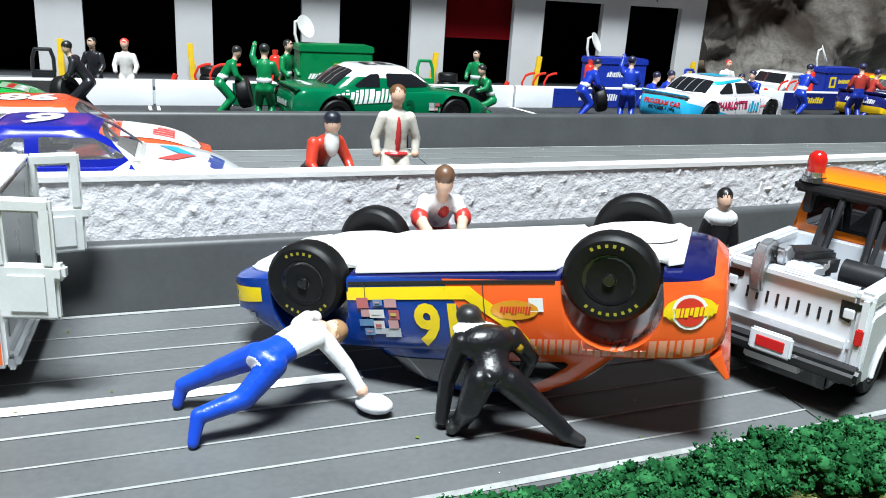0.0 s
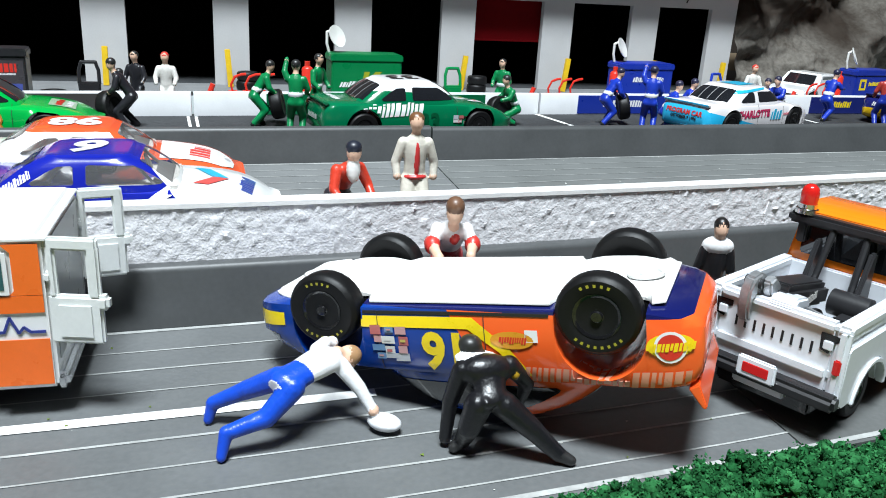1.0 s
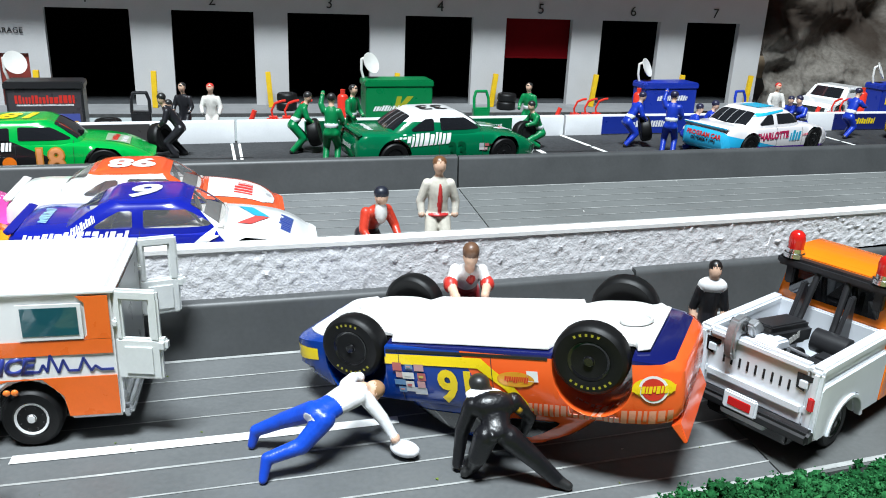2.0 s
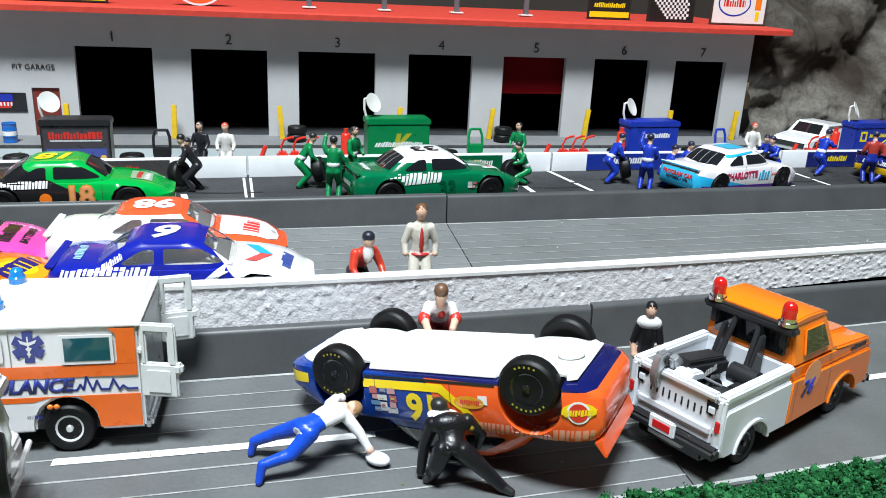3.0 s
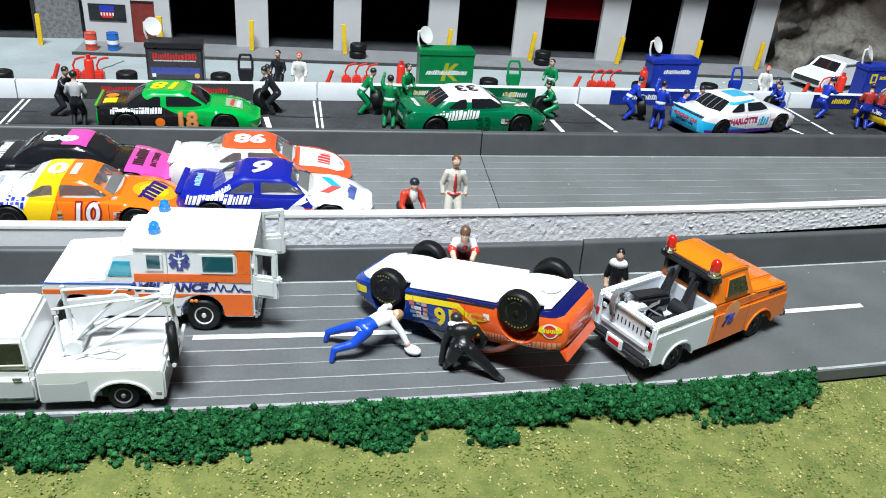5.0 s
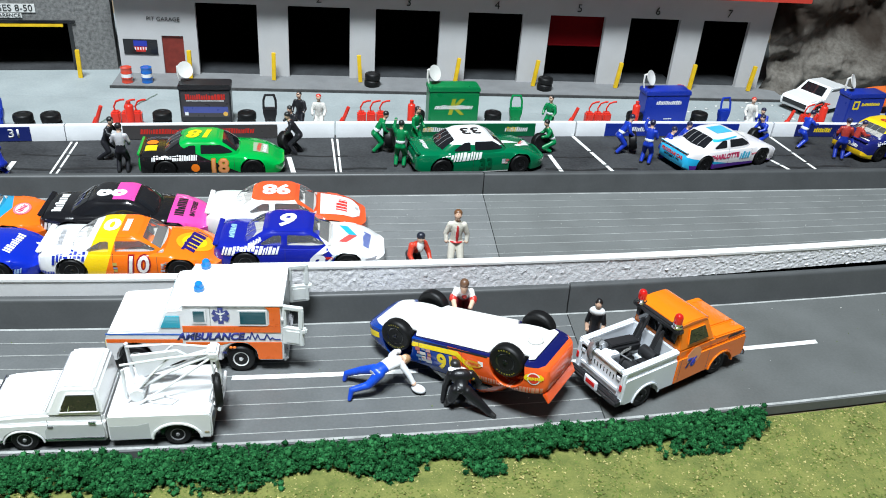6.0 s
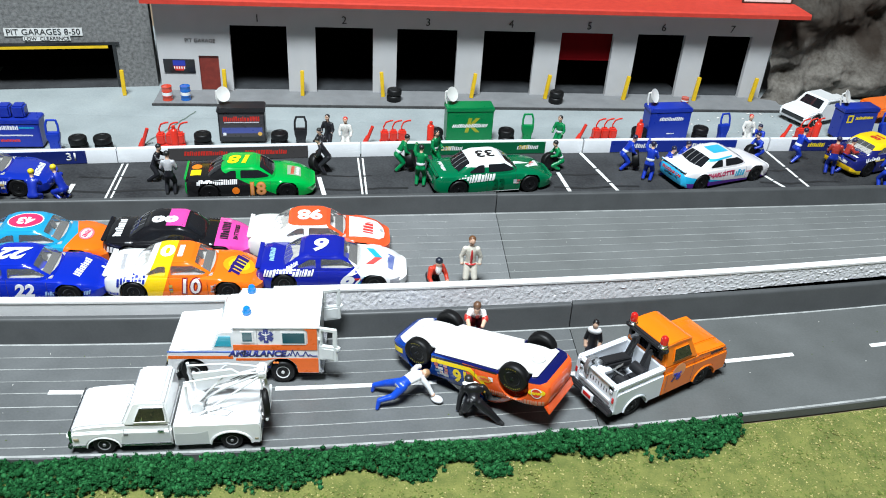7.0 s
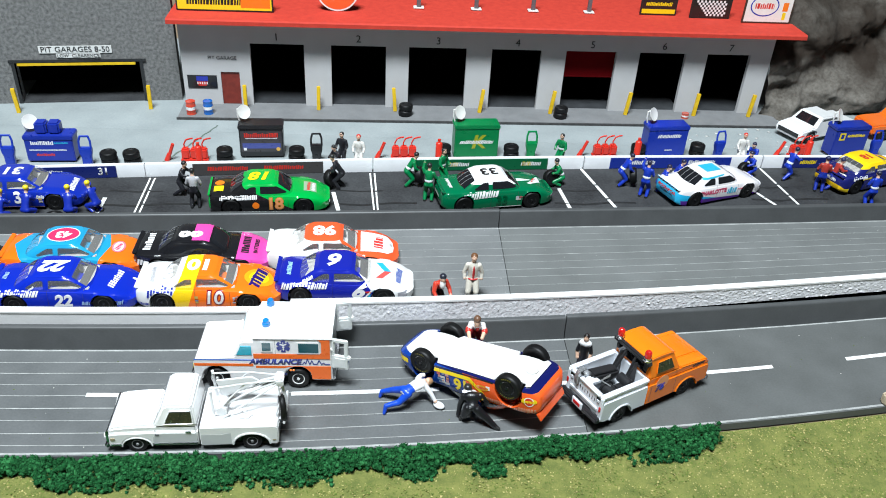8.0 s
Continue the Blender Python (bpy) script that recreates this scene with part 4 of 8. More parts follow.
# plain blue car
stock_car("glossy blue stock car with white lettering, numbered 22", livery("blue_a", (0.004, 0.022, 0.4)), pose(-0.1458, 0.1903, BACK_Z, 0, 0, 2.4), GRID, M_CLEAR,
          [("T", 2, I_WHITE, txt("22", 13.0, -5, 0, 180, 0.0007, 0.25)), ("R", 2, I_WHITE, txt("22", 9.0, 1.0, 7.6, bold=0.0004, shear=0.2)), ("R", 2, I_WHITE, bars(24, 3.2, -23, 11.8, 12, 0, 0.4)), ("T", 2, I_WHITE, bars(15, 3.6, 25, 0, 13, 82, 0.3)), ("T", 2, ink("pale_blue", (0.3, 0.45, 0.7)), bars(6, 2.4, -31, 0, 16, 90)), ("T", 2, I_WHITE, disc(0.0335, 0.004, 0.0012, 0.0009)),
           ("R", 2, ink("pale_blue", (0.3, 0.45, 0.7)), bars(4, 2.4, 29, 6.4, 2)), ("R", 2, ink("pale_blue", (0.3, 0.45, 0.7)), bars(5, 2.2, 13, 6.5, 22)), ("R", 2, I_WHITE, bars(5, 0.9, -14.5, 14.0, 23, 36))])
# white and orange-red car
_CORAL = (0.82, 0.1, 0.03)
stock_car("white and orange-red stock car numbered 98", livery("ninetyeight", (0.8, 0.79, 0.78), [(0, -0.1, 1, 18.1, _CORAL), (1, 0, 0.9, 21.0, _CORAL), (1, 0, 0, 36.0, _CORAL)]), pose(-0.0130, 0.2315, BACK_Z, 0, 0, 2.5), GRID, M_CLEAR,
          [("T", 2, I_WHITE, txt("98", 13.0, -5, 0, 180, 0.0006)), ("T", 2, I_WHITE, mmpoly([(15.8, -10.5), (31.5, -9.0), (34.6, -5), (35.2, 0), (34.6, 5), (31.5, 9.0), (15.8, 10.5)])), ("T", 3, ink("fire_red", (0.75, 0.04, 0.03)), bars(11.5, 5.6, 26, 0, 21, 88, 0.0)), ("R", 2, I_RED, bars(9, 3.2, 2, 10.4, 24, 0, 0.2)), ("R", 2, I_WHITE, txt("98", 7.5, 1, 6.4)), ("T", 3, ink("pale_grey", (0.5, 0.5, 0.52)), disc(0.0335, 0.001, 0.0009, 0.0014))])
# black and pink car
stock_car("black and pink stock car numbered 99", livery("ninetynine", (0.01, 0.01, 0.012), [(1, 0, -0.2, 17.0, (0.72, 0.07, 0.36))]), pose(-0.0838, 0.2260, BACK_Z, 0, 0, 2.5), GRID, M_DARKW,
          [("T", 1, ink("magenta_pink", (0.72, 0.07, 0.36)), mmpoly([(4.6, -8.6), (4.6, 8.6), (-5, 8.6), (-5, -8.6)])), ("T", 2, I_WHITE, txt("99", 13.0, -5.5, 0, 180, 0.0007, 0.15)), ("T", 2, I_BLACK, bars(17, 4.2, 23.6, 0, 31, 90, 0)), ("T", 2, I_BLACK, txt("BATTERIES", 3.0, 29.4, 0, 90, 0.0001)), ("T", 2, I_WHITE, bars(17, 4.2, -30.6, 0, 33, 90, 0)),
           ("R", 2, I_WHITE, txt("99", 8, -1, 7)), ("R", 2, I_WHITE, bars(6, 3.4, -32, 9.0, 35)), ("R", 2, ink("pale_pink", (0.75, 0.3, 0.5)), rect(-0.036, 0.036, 0.0034, 0.0040)), ("R", 2, I_WHITE, bars(9, 1.2, 19, 9.6, 36)), *contingency(15, 12, 5.4, 3, 2)])
# light blue and orange car
stock_car("sky-blue and orange stock car numbered 43", livery("fortythree", (0.015, 0.3, 0.52), [(1, 0.25, -0.3, 15.5, (0.9, 0.16, 0.01)), (-1, 0.45, -0.6, 24.0, (0.9, 0.16, 0.01)), (0.15, 0.6, -1.2, -0.4, (0.9, 0.14, 0.01))]), pose(-0.1518, 0.2200, BACK_Z, 0, 0, 3.0), GRID, M_CLEAR,
          [("T", 1, I_WHITE, disc(-0.005, 0, 0.0088, 0.0072)), ("T", 2, ink("crimson", (0.6, 0.03, 0.12)), disc(-0.005, 0, 0.0082, 0.0066)), ("T", 3, I_WHITE, txt("43", 8.4, -5, 0, 180, 0.0004)), ("T", 2, ink("rose", (0.75, 0.2, 0.25)), disc(0.0235, 0, 0.0036, 0.0056)), ("T", 3, I_WHITE, disc(0.0235, 0, 0.0026, 0.0046)),
           ("T", 4, ink("crimson", (0.6, 0.03, 0.12)), bars(7, 2.6, 23.5, 0, 41, 80)), ("R", 2, I_WHITE, txt("43", 8, -1, 7))])
# nose of the next car in the queue
stock_car("black stock car at the back of the queue", livery("queue_black", (0.012, 0.012, 0.014), [(-1, 0, 0, 10, (0.6, 0.03, 0.02))]), pose(-0.2280, 0.2140, BACK_Z, 0, 0, 3.0), GRID, M_CLEAR, [("T", 2, I_RED, rect(0.024, 0.029, -0.004, 0.004)), ("T", 2, I_GOLD, bars(8, 1.4, 33, 0, 44, 90))])
stock_car("dark red stock car at the back of the queue", livery("queue_red", (0.4, 0.02, 0.02)), pose(-0.2235, 0.1835, BACK_Z, 0, 0, 3.0), GRID, M_CLEAR, [])
# pit stall cars
stock_car("bright green and black stock car numbered 18", livery("eighteen", (0.0, 0.36, 0.055), [(-1, 0, -1.0, -2.0, (0.012, 0.012, 0.013)), (-0.45, 0, -1, -10.4, (0.012, 0.012, 0.013)), (-1, -0.6, 1, 34.2, (0.012, 0.012, 0.013)), (-1, 0, 0, 36.6, (0.0, 0.36, 0.055))]), pose(-0.0570, 0.2900, PIT_Z, 0, 0, 6.0), STALL, M_DARKW,
          [("T", 2, I_YELLOW, txt("18", 13.5, -5, 0, 180, 0.0006, 0.2)), ("R", 2, ink("number_rim", (0.5, 0.2, 0.02)), txt("18", 10.4, 3.5, 7.2, bold=0.0007)), ("R", 4, ink("peach", (0.75, 0.3, 0.12)), txt("18", 10.4, 3.5, 7.2, bold=0.0003)), ("R", 2, I_WHITE, bars(23, 2.6, -19, 12.0, 51, 1, 0.1)), ("R", 2, I_ORANGE, disc(-0.0085, 0.0068, 0.0022)), ("T", 2, ink("sage", (0.3, 0.42, 0.28)), rect(0.0215, 0.0295, -0.0062, 0.0058)), ("T", 3, I_WHITE, bars(10, 2.0, 27.6, 0, 53, 86, 0)), ("T", 3, I_RED, bars(10, 2.0, 24.6, 0, 54, 86, 0)),
           ("T", 2, I_YELLOW, rect(-0.0345, -0.0285, -0.0075, -0.001)), ("T", 2, I_ORANGE, disc(-0.0315, 0.003, 0.003, 0.003))])
stock_car("dark green stock car with a white roof, numbered 33", livery("thirtythree", (0.0, 0.14, 0.055), [(0.06, -0.25, 1, 13.4, WHITE)]), pose(0.0848, 0.3030, PIT_Z, 0, 0, 12.0), STALL, M_DARKW,
          [("T", 2, I_BLACK, txt("33", 12.0, -5, 0, 180, 0.0003)), ("R", 2, I_WHITE, bars(23, 4.2, -13, 11.2, 61, 2, 0.3)), ("B", 2, I_WHITE, bars(10, 1.8, 0, 8.2, 62)), ("T", 2, I_WHITE, bars(12, 2.2, -31, 0, 63, 90)), ("T", 2, I_WHITE, mmpoly([(20, -5), (22, -6), (30, -2), (31, 6), (29, 5), (26, 0)])), ("T", 2, I_RED, mmpoly([(23, -3), (25, -3), (29, 3), (27, 3)])),
           ("R", 2, I_WHITE, rect(-0.012, 0.018, 0.0022, 0.0027)), ("R", 2, ink("dark_green_number", (0.0, 0.08, 0.03)), txt("33", 8.0, 1, 6.6)), *contingency(5, 10, 6.4, 3, 2)], tall=1.07, wheel_r=5.6, long=1.0)
stock_car("white stock car with cyan and purple sides", livery("ninetytwo", (0.78, 0.75, 0.76), [(-0.2, 0, -1, -3.6, (0.02, 0.42, 0.72)), (-0.05, 0, -1, -4.4, (0.10, 0.02, 0.30)), (-1, 0, -0.3, 33.6, (0.03, 0.45, 0.75))]), pose(0.2340, 0.3215, PIT_Z, 0, 0, 21.0), STALL, M_DARKW,
          [("T", 2, I_CYAN, rect(-0.0105, 0.0015, -0.005, 0.005)), ("R", 2, ink("crimson", (0.6, 0.03, 0.12)), txt("CHARLOTTE", 4.0, -9.6, 9.3, 0, 0.0002)), ("R", 2, I_CYAN, bars(8, 4.4, 7.2, 8.6, 72, 0, 0.2)), ("B", 2, I_RED, txt("PROGRAM CAR", 2.6, 0, 9.6, 0, 0.0001)), ("B", 2, I_BLACK, txt("OCTOBER 9 1994", 1.7, 0, 7.4, 0, 0.0001)),
           ("R", 2, I_CYAN, mmpoly([(-20, 17.2), (0, 18.9), (0, 19.6), (-16, 18.6)])), ("R", 2, ink("red_soft", (0.7, 0.1, 0.15)), bars(6, 1.0, 15, 8.6, 74))])
stock_car("yellow and dark blue stock car in its pit stall", livery("yellow_b", (0.012, 0.016, 0.13), [(0.06, -0.25, 1, 13.0, (0.9, 0.6, 0.01)), (-1, 0, -1.6, 26.0, (0.9, 0.55, 0.01)), (1, 0, 0, 22.0, (0.9, 0.6, 0.01))]), pose(0.3550, 0.3470, PIT_Z, 0, 0, 22.0), STALL, M_CLEAR,
          [("T", 2, I_RED, txt("18", 9.5, -5, 0, 180)), ("R", 2, I_WHITE, bars(14, 2.2, -22, 12.0, 81)), ("B", 2, I_WHITE, bars(14, 2.0, 0, 9.6, 82)), ("T", 2, I_WHITE, rect(-0.034, -0.0325, -0.010, 0.010)), ("R", 2, I_YELLOW, bars(10, 1.4, -16, 11, 83)), ("R", 2, I_YELLOW, rect(-0.037, -0.028, 0.003, 0.0055))])
stock_car("blue stock car numbered 31 in its pit stall", livery("thirtyone", (0.006, 0.025, 0.33)), pose(-0.2050, 0.2870, PIT_Z, 0, 0, 5.0), STALL, M_CLEAR,
          [("T", 2, I_WHITE, txt("31", 12.5, -5, 0, 180, 0.0004)), ("R", 2, I_WHITE, txt("31", 10.0, 2.5, 8.4, bold=0.0004)), ("R", 2, I_WHITE, bars(16, 2.4, -22, 12.0, 91)), ("T", 2, I_WHITE, bars(16, 3.2, 30, 0, 93, 90, 0)), ("R", 2, I_WHITE, bars(6, 2.4, 14, 9.2, 94)), ("R", 2, I_GOLD, rect(-0.014, 0.016, 0.0020, 0.0027)), *contingency(6, 12, 5.6, 3, 2)])

# the overturned car: rests on its roof and bonnet, tail in the air
_wreck = livery("sixteen", (0.004, 0.04, 0.26), [(-1, 0, -0.55, -1.0, (0.86, 0.11, 0.02)), (-0.025, 0, -1, -2.3, (0.006, 0.009, 0.085))], 0.16)
WRECK = pose(0.0622, 0.1353, 0.0265, -179.2, 10.84, 144.4) @ Matrix.Translation((0.0016, 0, 0))
_car = stock_car("blue, yellow and orange stock car lying on its roof", _wreck, WRECK, "stock cars in the crash", M_DARKW,
          [("R", 2, I_YELLOW, txt("16", 7.8, 0.4, 8.2, 0, 0.0003)),
           ("R", 1, I_YELLOW, mmpoly([(14.6, 3.3), (-4.4, 3.3), (-9.8, 7.4), (-13.5, 11.8), (-11.6, 11.8), (-8.4, 8.3), (-3.6, 5.0), (14.6, 5.0)])), ("R", 1, I_YELLOW, mmpoly([(29.6, 3.4), (37.5, 3.6), (37.5, 6.2), (29.6, 5.4)])),
           ("R", 1, I_BLACK, rect(-0.0165, 0.0148, 0.0014, 0.0030)),
           ("R", 2, ink("sticker_gold", (0.7, 0.3, 0.02)), moved(disc(0, 0, 0.0034, 0.0013), -10.6, 6.4)), ("R", 3, I_RED, moved(word(4.6, 1.0, 7), -10.6, 6.4)), ("R", 2, I_WHITE, rect(-0.0147, -0.0127, 0.0048, 0.0066)),
           ("R", 2, ink("faded_white", (0.72, 0.3, 0.2)), bars(24, 2.4, -24.0, 11.5, 101, 0, 0.2)), ("R", 2, I_YELLOW, disc(-0.0335, 0.0066, 0.0032, 0.0017)), ("R", 3, I_WHITE, disc(-0.0335, 0.0068, 0.0022, 0.0022)), ("R", 4, I_RED, disc(-0.0335, 0.0068, 0.0018, 0.0018)), ("R", 5, I_YELLOW, moved(word(6.4, 1.2, 9), -33.5, 6.8)),
           *contingency(11, 6.6, 4.9, 3, 4), *contingency(12, 31.5, 7.4, 1, 2), ("T", 2, I_YELLOW, txt("16", 10, -5, 0, 180))],
          rim=M_BLACK, wheel_r=6.3, lettering=True, long=1.045, tall=1.12, lift=3.6, blade=2.8, wheel_y=12.8, spoiler_m=paint("wreck_orange", (0.86, 0.11, 0.02)))
# its white base plate, moulded with shallow wells
def plate_half(x):
    w = (interp(HALF, min(x, 26.0)) * 0.9 - 0.3) * math.sqrt(max(0.05, 1 - 0.62 * max(0.0, (x - 22.0) / 12.2) ** 2.4))
    w *= math.sqrt(max(0.05, 1 - 0.3 * max(0.0, (-x - 26.0) / 7.0) ** 2.0))
    for a in AXLES:
        w = min(w, 9.2 + max(0.0, abs(x - a) - 6.4) * 3.0)
    return w


def plate(side):
    def f(u, v):
        x = -32.8 + 67.0 * u
        k = 2 * v - 1
        w = plate_half(x)
        edge = max(0.0, (abs(k) - 0.86) / 0.14) ** 2 + max(0.0, (x - 32.0) / 2.2, (-x - 30.4) / 2.4) ** 2
        well = sum(math.exp(-((x - a) / 5.6) ** 4) for a in AXLES) * min(1.0, max(0.0, (abs(k) - 0.25) / 0.4))
        dish = math.exp(-((x + 28.6) / 3.0) ** 2 - (k / 0.35) ** 2)
        z = 0.75 - 0.9 * well + 0.6 * dish + 0.95 * min(1.0, edge)
        return (x * MM, k * w * MM, (z if side else 1.9) * MM)
    return f


bm = sheet(110, 26, plate(True))
sheet(110, 26, plate(False), bm)
bmesh.ops.remove_doubles(bm, verts=bm.verts[:], dist=1e-7)
border = [e for e in bm.edges if e.is_boundary]
bmesh.ops.bridge_loops(bm, edges=border)
bmesh.ops.recalc_face_normals(bm, faces=bm.faces[:])
part("base_plate", bm, plastic("base_white", (0.78, 0.77, 0.75)), _car, "white plastic base plate facing up").location.z = 3.6 * MM
for x in (-28.6, 29.6):
    bm = lathe([(2.9 * MM, 0.75 * MM), (2.8 * MM, 0.42 * MM), (2.4 * MM, 0.38 * MM), (2.2 * MM, 0.66 * MM), (0.9 * MM, 0.7 * MM), (0.8 * MM, 0.5 * MM), (0.0, 0.5 * MM)], 24, m=Matrix.Translation((x * MM, 0, 0)))
    part("rivet", bm, plastic("base_grey", (0.6, 0.6, 0.58)), _car).location.z = 3.6 * MM

# ---- service vehicles ----
V3 = lambda x, y, z: (x * MM, y * MM, z * MM)
S1000 = Matrix.Diagonal((MM, MM, MM, 1))


def mmprism(outline, y0, y1, bevel=0.5, **kw):
    """prism() in millimetres."""
    bm = prism(outline, y0, y1, bevel, **kw)
    bmesh.ops.transform(bm, matrix=S1000, verts=bm.verts[:])
    return bm


def mmbox(x0, x1, y0, y1, z0, z1, bevel=0.25, bm=None):
    return box(x0 * MM, x1 * MM, y0 * MM, y1 * MM, z0 * MM, z1 * MM, bevel * MM, bm)


def arch(cx, cz, r, z0, n=9):
    """Points of a wheel arch from right to left along the lower edge."""
    a0 = math.asin(max(-1, min(1, (z0 - cz) / r)))
    return [(cx + r * math.cos(a), cz + r * math.sin(a)) for a in np.linspace(a0, math.pi - a0, n)]


def side_panel(name, flat, y, mt, parent, depth=0.12, label=""):
    """A thin decal or pane on a side that faces -y; flat is in metres, x and z."""
    bm = thick(flat, depth * MM)
    bmesh.ops.transform(bm, matrix=Matrix.Translation((0, (y) * MM, 0)) @ FACE_FRONT, verts=bm.verts[:])
    return part(name, bm, mt, parent, label, smooth=False)


# white ambulance with orange bands, rear doors open
amb = thing("ambulance", "white toy ambulance with orange bands and open rear doors", "toy ambulance", pose(-0.0390, 0.1483, 0, 0, 0, 0.5) @ Matrix.Diagonal((0.945, 1, 1.04, 1)))
HW = 14.2
prof = [(34.6, 5.2), *arch(17.5, 6.2, 7.0, 5.2), *arch(-22.8, 6.2, 6.8, 5.2), (-33.0, 5.2), (-33.6, 8), (-33.4, 15.5), (-32.0, 17.4), (-13.6, 18.8), (-10.2, 26.0), (-9.0, 27.0), (-4.0, 27.4), (-3.6, 29.4), (-2.6, 30.0), (33.6, 30.0), (34.6, 29.0)]
part("body", mmprism(prof, -HW, HW, 0.7, top_in=0.03, top_z=18), M_WHITE, amb)
part("chassis", mmbox(-31, 33, -9, 9, 3.0, 9.5), M_BLACK, amb)
A_ORANGE = ink("ambulance_orange", (0.9, 0.16, 0.02))
part("roof_seam", mmbox(-3.2, 34.8, -HW - 0.15, HW + 0.15, 29.0, 29.5, 0.1), M_WHITE, amb)
AY = -HW + 0.05
side_panel("band", rect(-3.8 * MM, 33.6 * MM, 17.9 * MM, 20.6 * MM), AY, A_ORANGE, amb)
side_panel("band", polygon([(x * MM, z * MM) for x, z in ((28.6, 20.7), (33.6, 20.7), (33.6, 28.6), (28.0, 28.6), (29.4, 27.4), (29.4, 21.4))]), AY, A_ORANGE, amb)
side_panel("band", polygon([(x * MM, z * MM) for x, z in ((24.6, 6.0), (33.9, 6.0), (33.9, 13.6), (-3.0, 13.6), (-3.0, 12.4), (10.5, 12.4), (14.5, 13.4), (20.5, 13.4), (24.0, 10.0))]), AY, A_ORANGE, amb)
side_panel("band", rect(-33.0 * MM, -4.2 * MM, 13.3 * MM, 14.8 * MM), AY, A_ORANGE, amb)
side_panel("band", rect(-33.0 * MM, -4.2 * MM, 16.6 * MM, 17.2 * MM), AY, ink("ambulance_blue", (0.05, 0.16, 0.6)), amb)
A_NAVY = ink("ambulance_navy", (0.03, 0.045, 0.25))
side_panel("lettering", moved(letters("AMBULANCE", 4.2 * MM, 0.00022, 0.25), 6.5, 15.9, 0, 1.02), AY - 0.02, A_NAVY, amb)
pulse = [(17.2, 14.9), (20.2, 14.9), (21.0, 16.2), (21.6, 14.9), (22.4, 18.0), (23.6, 14.6), (24.6, 17.0), (25.4, 14.9), (27.2, 14.9), (28.2, 17.2), (29.4, 14.7), (30.2, 15.6), (31.2, 14.8), (33.4, 14.8)]
bm = bmesh.new()
for p, q in zip(pulse, pulse[1:]):
    d = Vector((q[0] - p[0], q[1] - p[1], 0)).normalized() * 0.22
    s = Vector((-d.y, d.x, 0))
    p, q = Vector((*p, 0)) - d * 0.3, Vector((*q, 0)) + d * 0.3
    bm.faces.new([bm.verts.new(v * MM) for v in (p - s, q - s, q + s, p + s)])
side_panel("pulse_line", bm, AY - 0.02, A_NAVY, amb)
star = bmesh.new()
for k in range(3):
    own = rect(-0.00105, 0.00105, -0.0034, 0.0034)
    merge(own, star, 0, Matrix.Translation((0, 0, k * 0.00002)) @ Matrix.Rotation(radians(60 * k), 4, "Z"))
side_panel("star_of_life", moved(star, 11.0, 25.0), AY - 0.02, A_NAVY, amb, 0.03)
side_panel("star_rod", rect(10.85 * MM, 11.15 * MM, 22.7 * MM, 27.4 * MM), AY - 0.12, I_WHITE, amb, 0.03)
for c in (-1, 1):
    side_panel("star_wing", polygon([(11.0 * MM, 26.0 * MM), ((11.0 + c * 1.9) * MM, 26.7 * MM), ((11.0 + c * 1.5) * MM, 25.9 * MM), (11.0 * MM, 25.3 * MM)]), AY - 0.14, I_WHITE, amb, 0.03)
side_panel("star_snake", polygon([(11.0 * MM, 25.2 * MM), (11.75 * MM, 24.8 * MM), (11.2 * MM, 24.0 * MM), (11.5 * MM, 23.4 * MM), (11.0 * MM, 22.9 * MM), (10.6 * MM, 23.5 * MM), (10.9 * MM, 24.1 * MM), (10.4 * MM, 24.7 * MM)]), AY - 0.16, I_WHITE, amb, 0.03)
for x in (14.0, 15.4):
    part("side_marker", ball((x * MM, (AY - 0.1) * MM, 0.0112), (0.0007, 0.0004, 0.0006), None, 0, 10, 7), paint("marker_orange", (0.85, 0.2, 0.03)), amb)
side_panel("fuel_mark", moved(word(3.4, 1.0, 71, 0), 10.6, 9.0), AY - 0.02, A_NAVY, amb, 0.03)
part("door_seam_line", mmbox(6.9, 7.05, -HW - 0.06, -HW + 0.2, 14.6, 28.4, 0.02), ink("seam_grey", (0.3, 0.3, 0.3)), amb)
M_GREENGLASS = glass_mat("teal_window", (0.015, 0.09, 0.11), alpha=1.0)
M_CYANGLASS = glass_mat("cyan_window", (0.03, 0.38, 0.5), alpha=1.0)
for x0, x1, z0, z1 in ((0.0, 5.6, 21.8, 27.6), (17.6, 28.8, 20.9, 27.4)):
    side_panel("window_frame", rect(x0 * MM, x1 * MM, z0 * MM, z1 * MM), AY - 0.05, M_WHITE, amb, 0.25)
    side_panel("window", rect((x0 + 0.7) * MM, (x1 - 0.7) * MM, (z0 + 0.8) * MM, (z1 - 0.6) * MM), AY - 0.3, M_GREENGLASS, amb, 0.1)
side_panel("side_window", polygon([(x * MM, z * MM) for x, z in ((-12.0, 19.9), (-4.6, 19.9), (-4.6, 24.8), (-9.8, 24.8))]), AY + 0.1, M_CYANGLASS, amb, 0.35)
bm = polygon([(-0.0118, 0.0030), (0.0118, 0.0030), (0.0112, 0.0090), (-0.0112, 0.0090)])
thick(bm, 0.0003)
ang = math.atan2(26.0 - 18.8, -10.2 + 13.6)
bmesh.ops.transform(bm, matrix=Matrix.Translation((-0.01348, 0, 0.0189)) @ Matrix.Rotation(-ang + math.pi / 2, 4, "Y") @ Matrix.Rotation(radians(90), 4, "Z") @ Matrix.Rotation(radians(90), 4, "X") @ Matrix.Translation((0, -0.0021, -0.0001)), verts=bm.verts[:])
part("windshield", bm, M_CYANGLASS, amb, smooth=False)
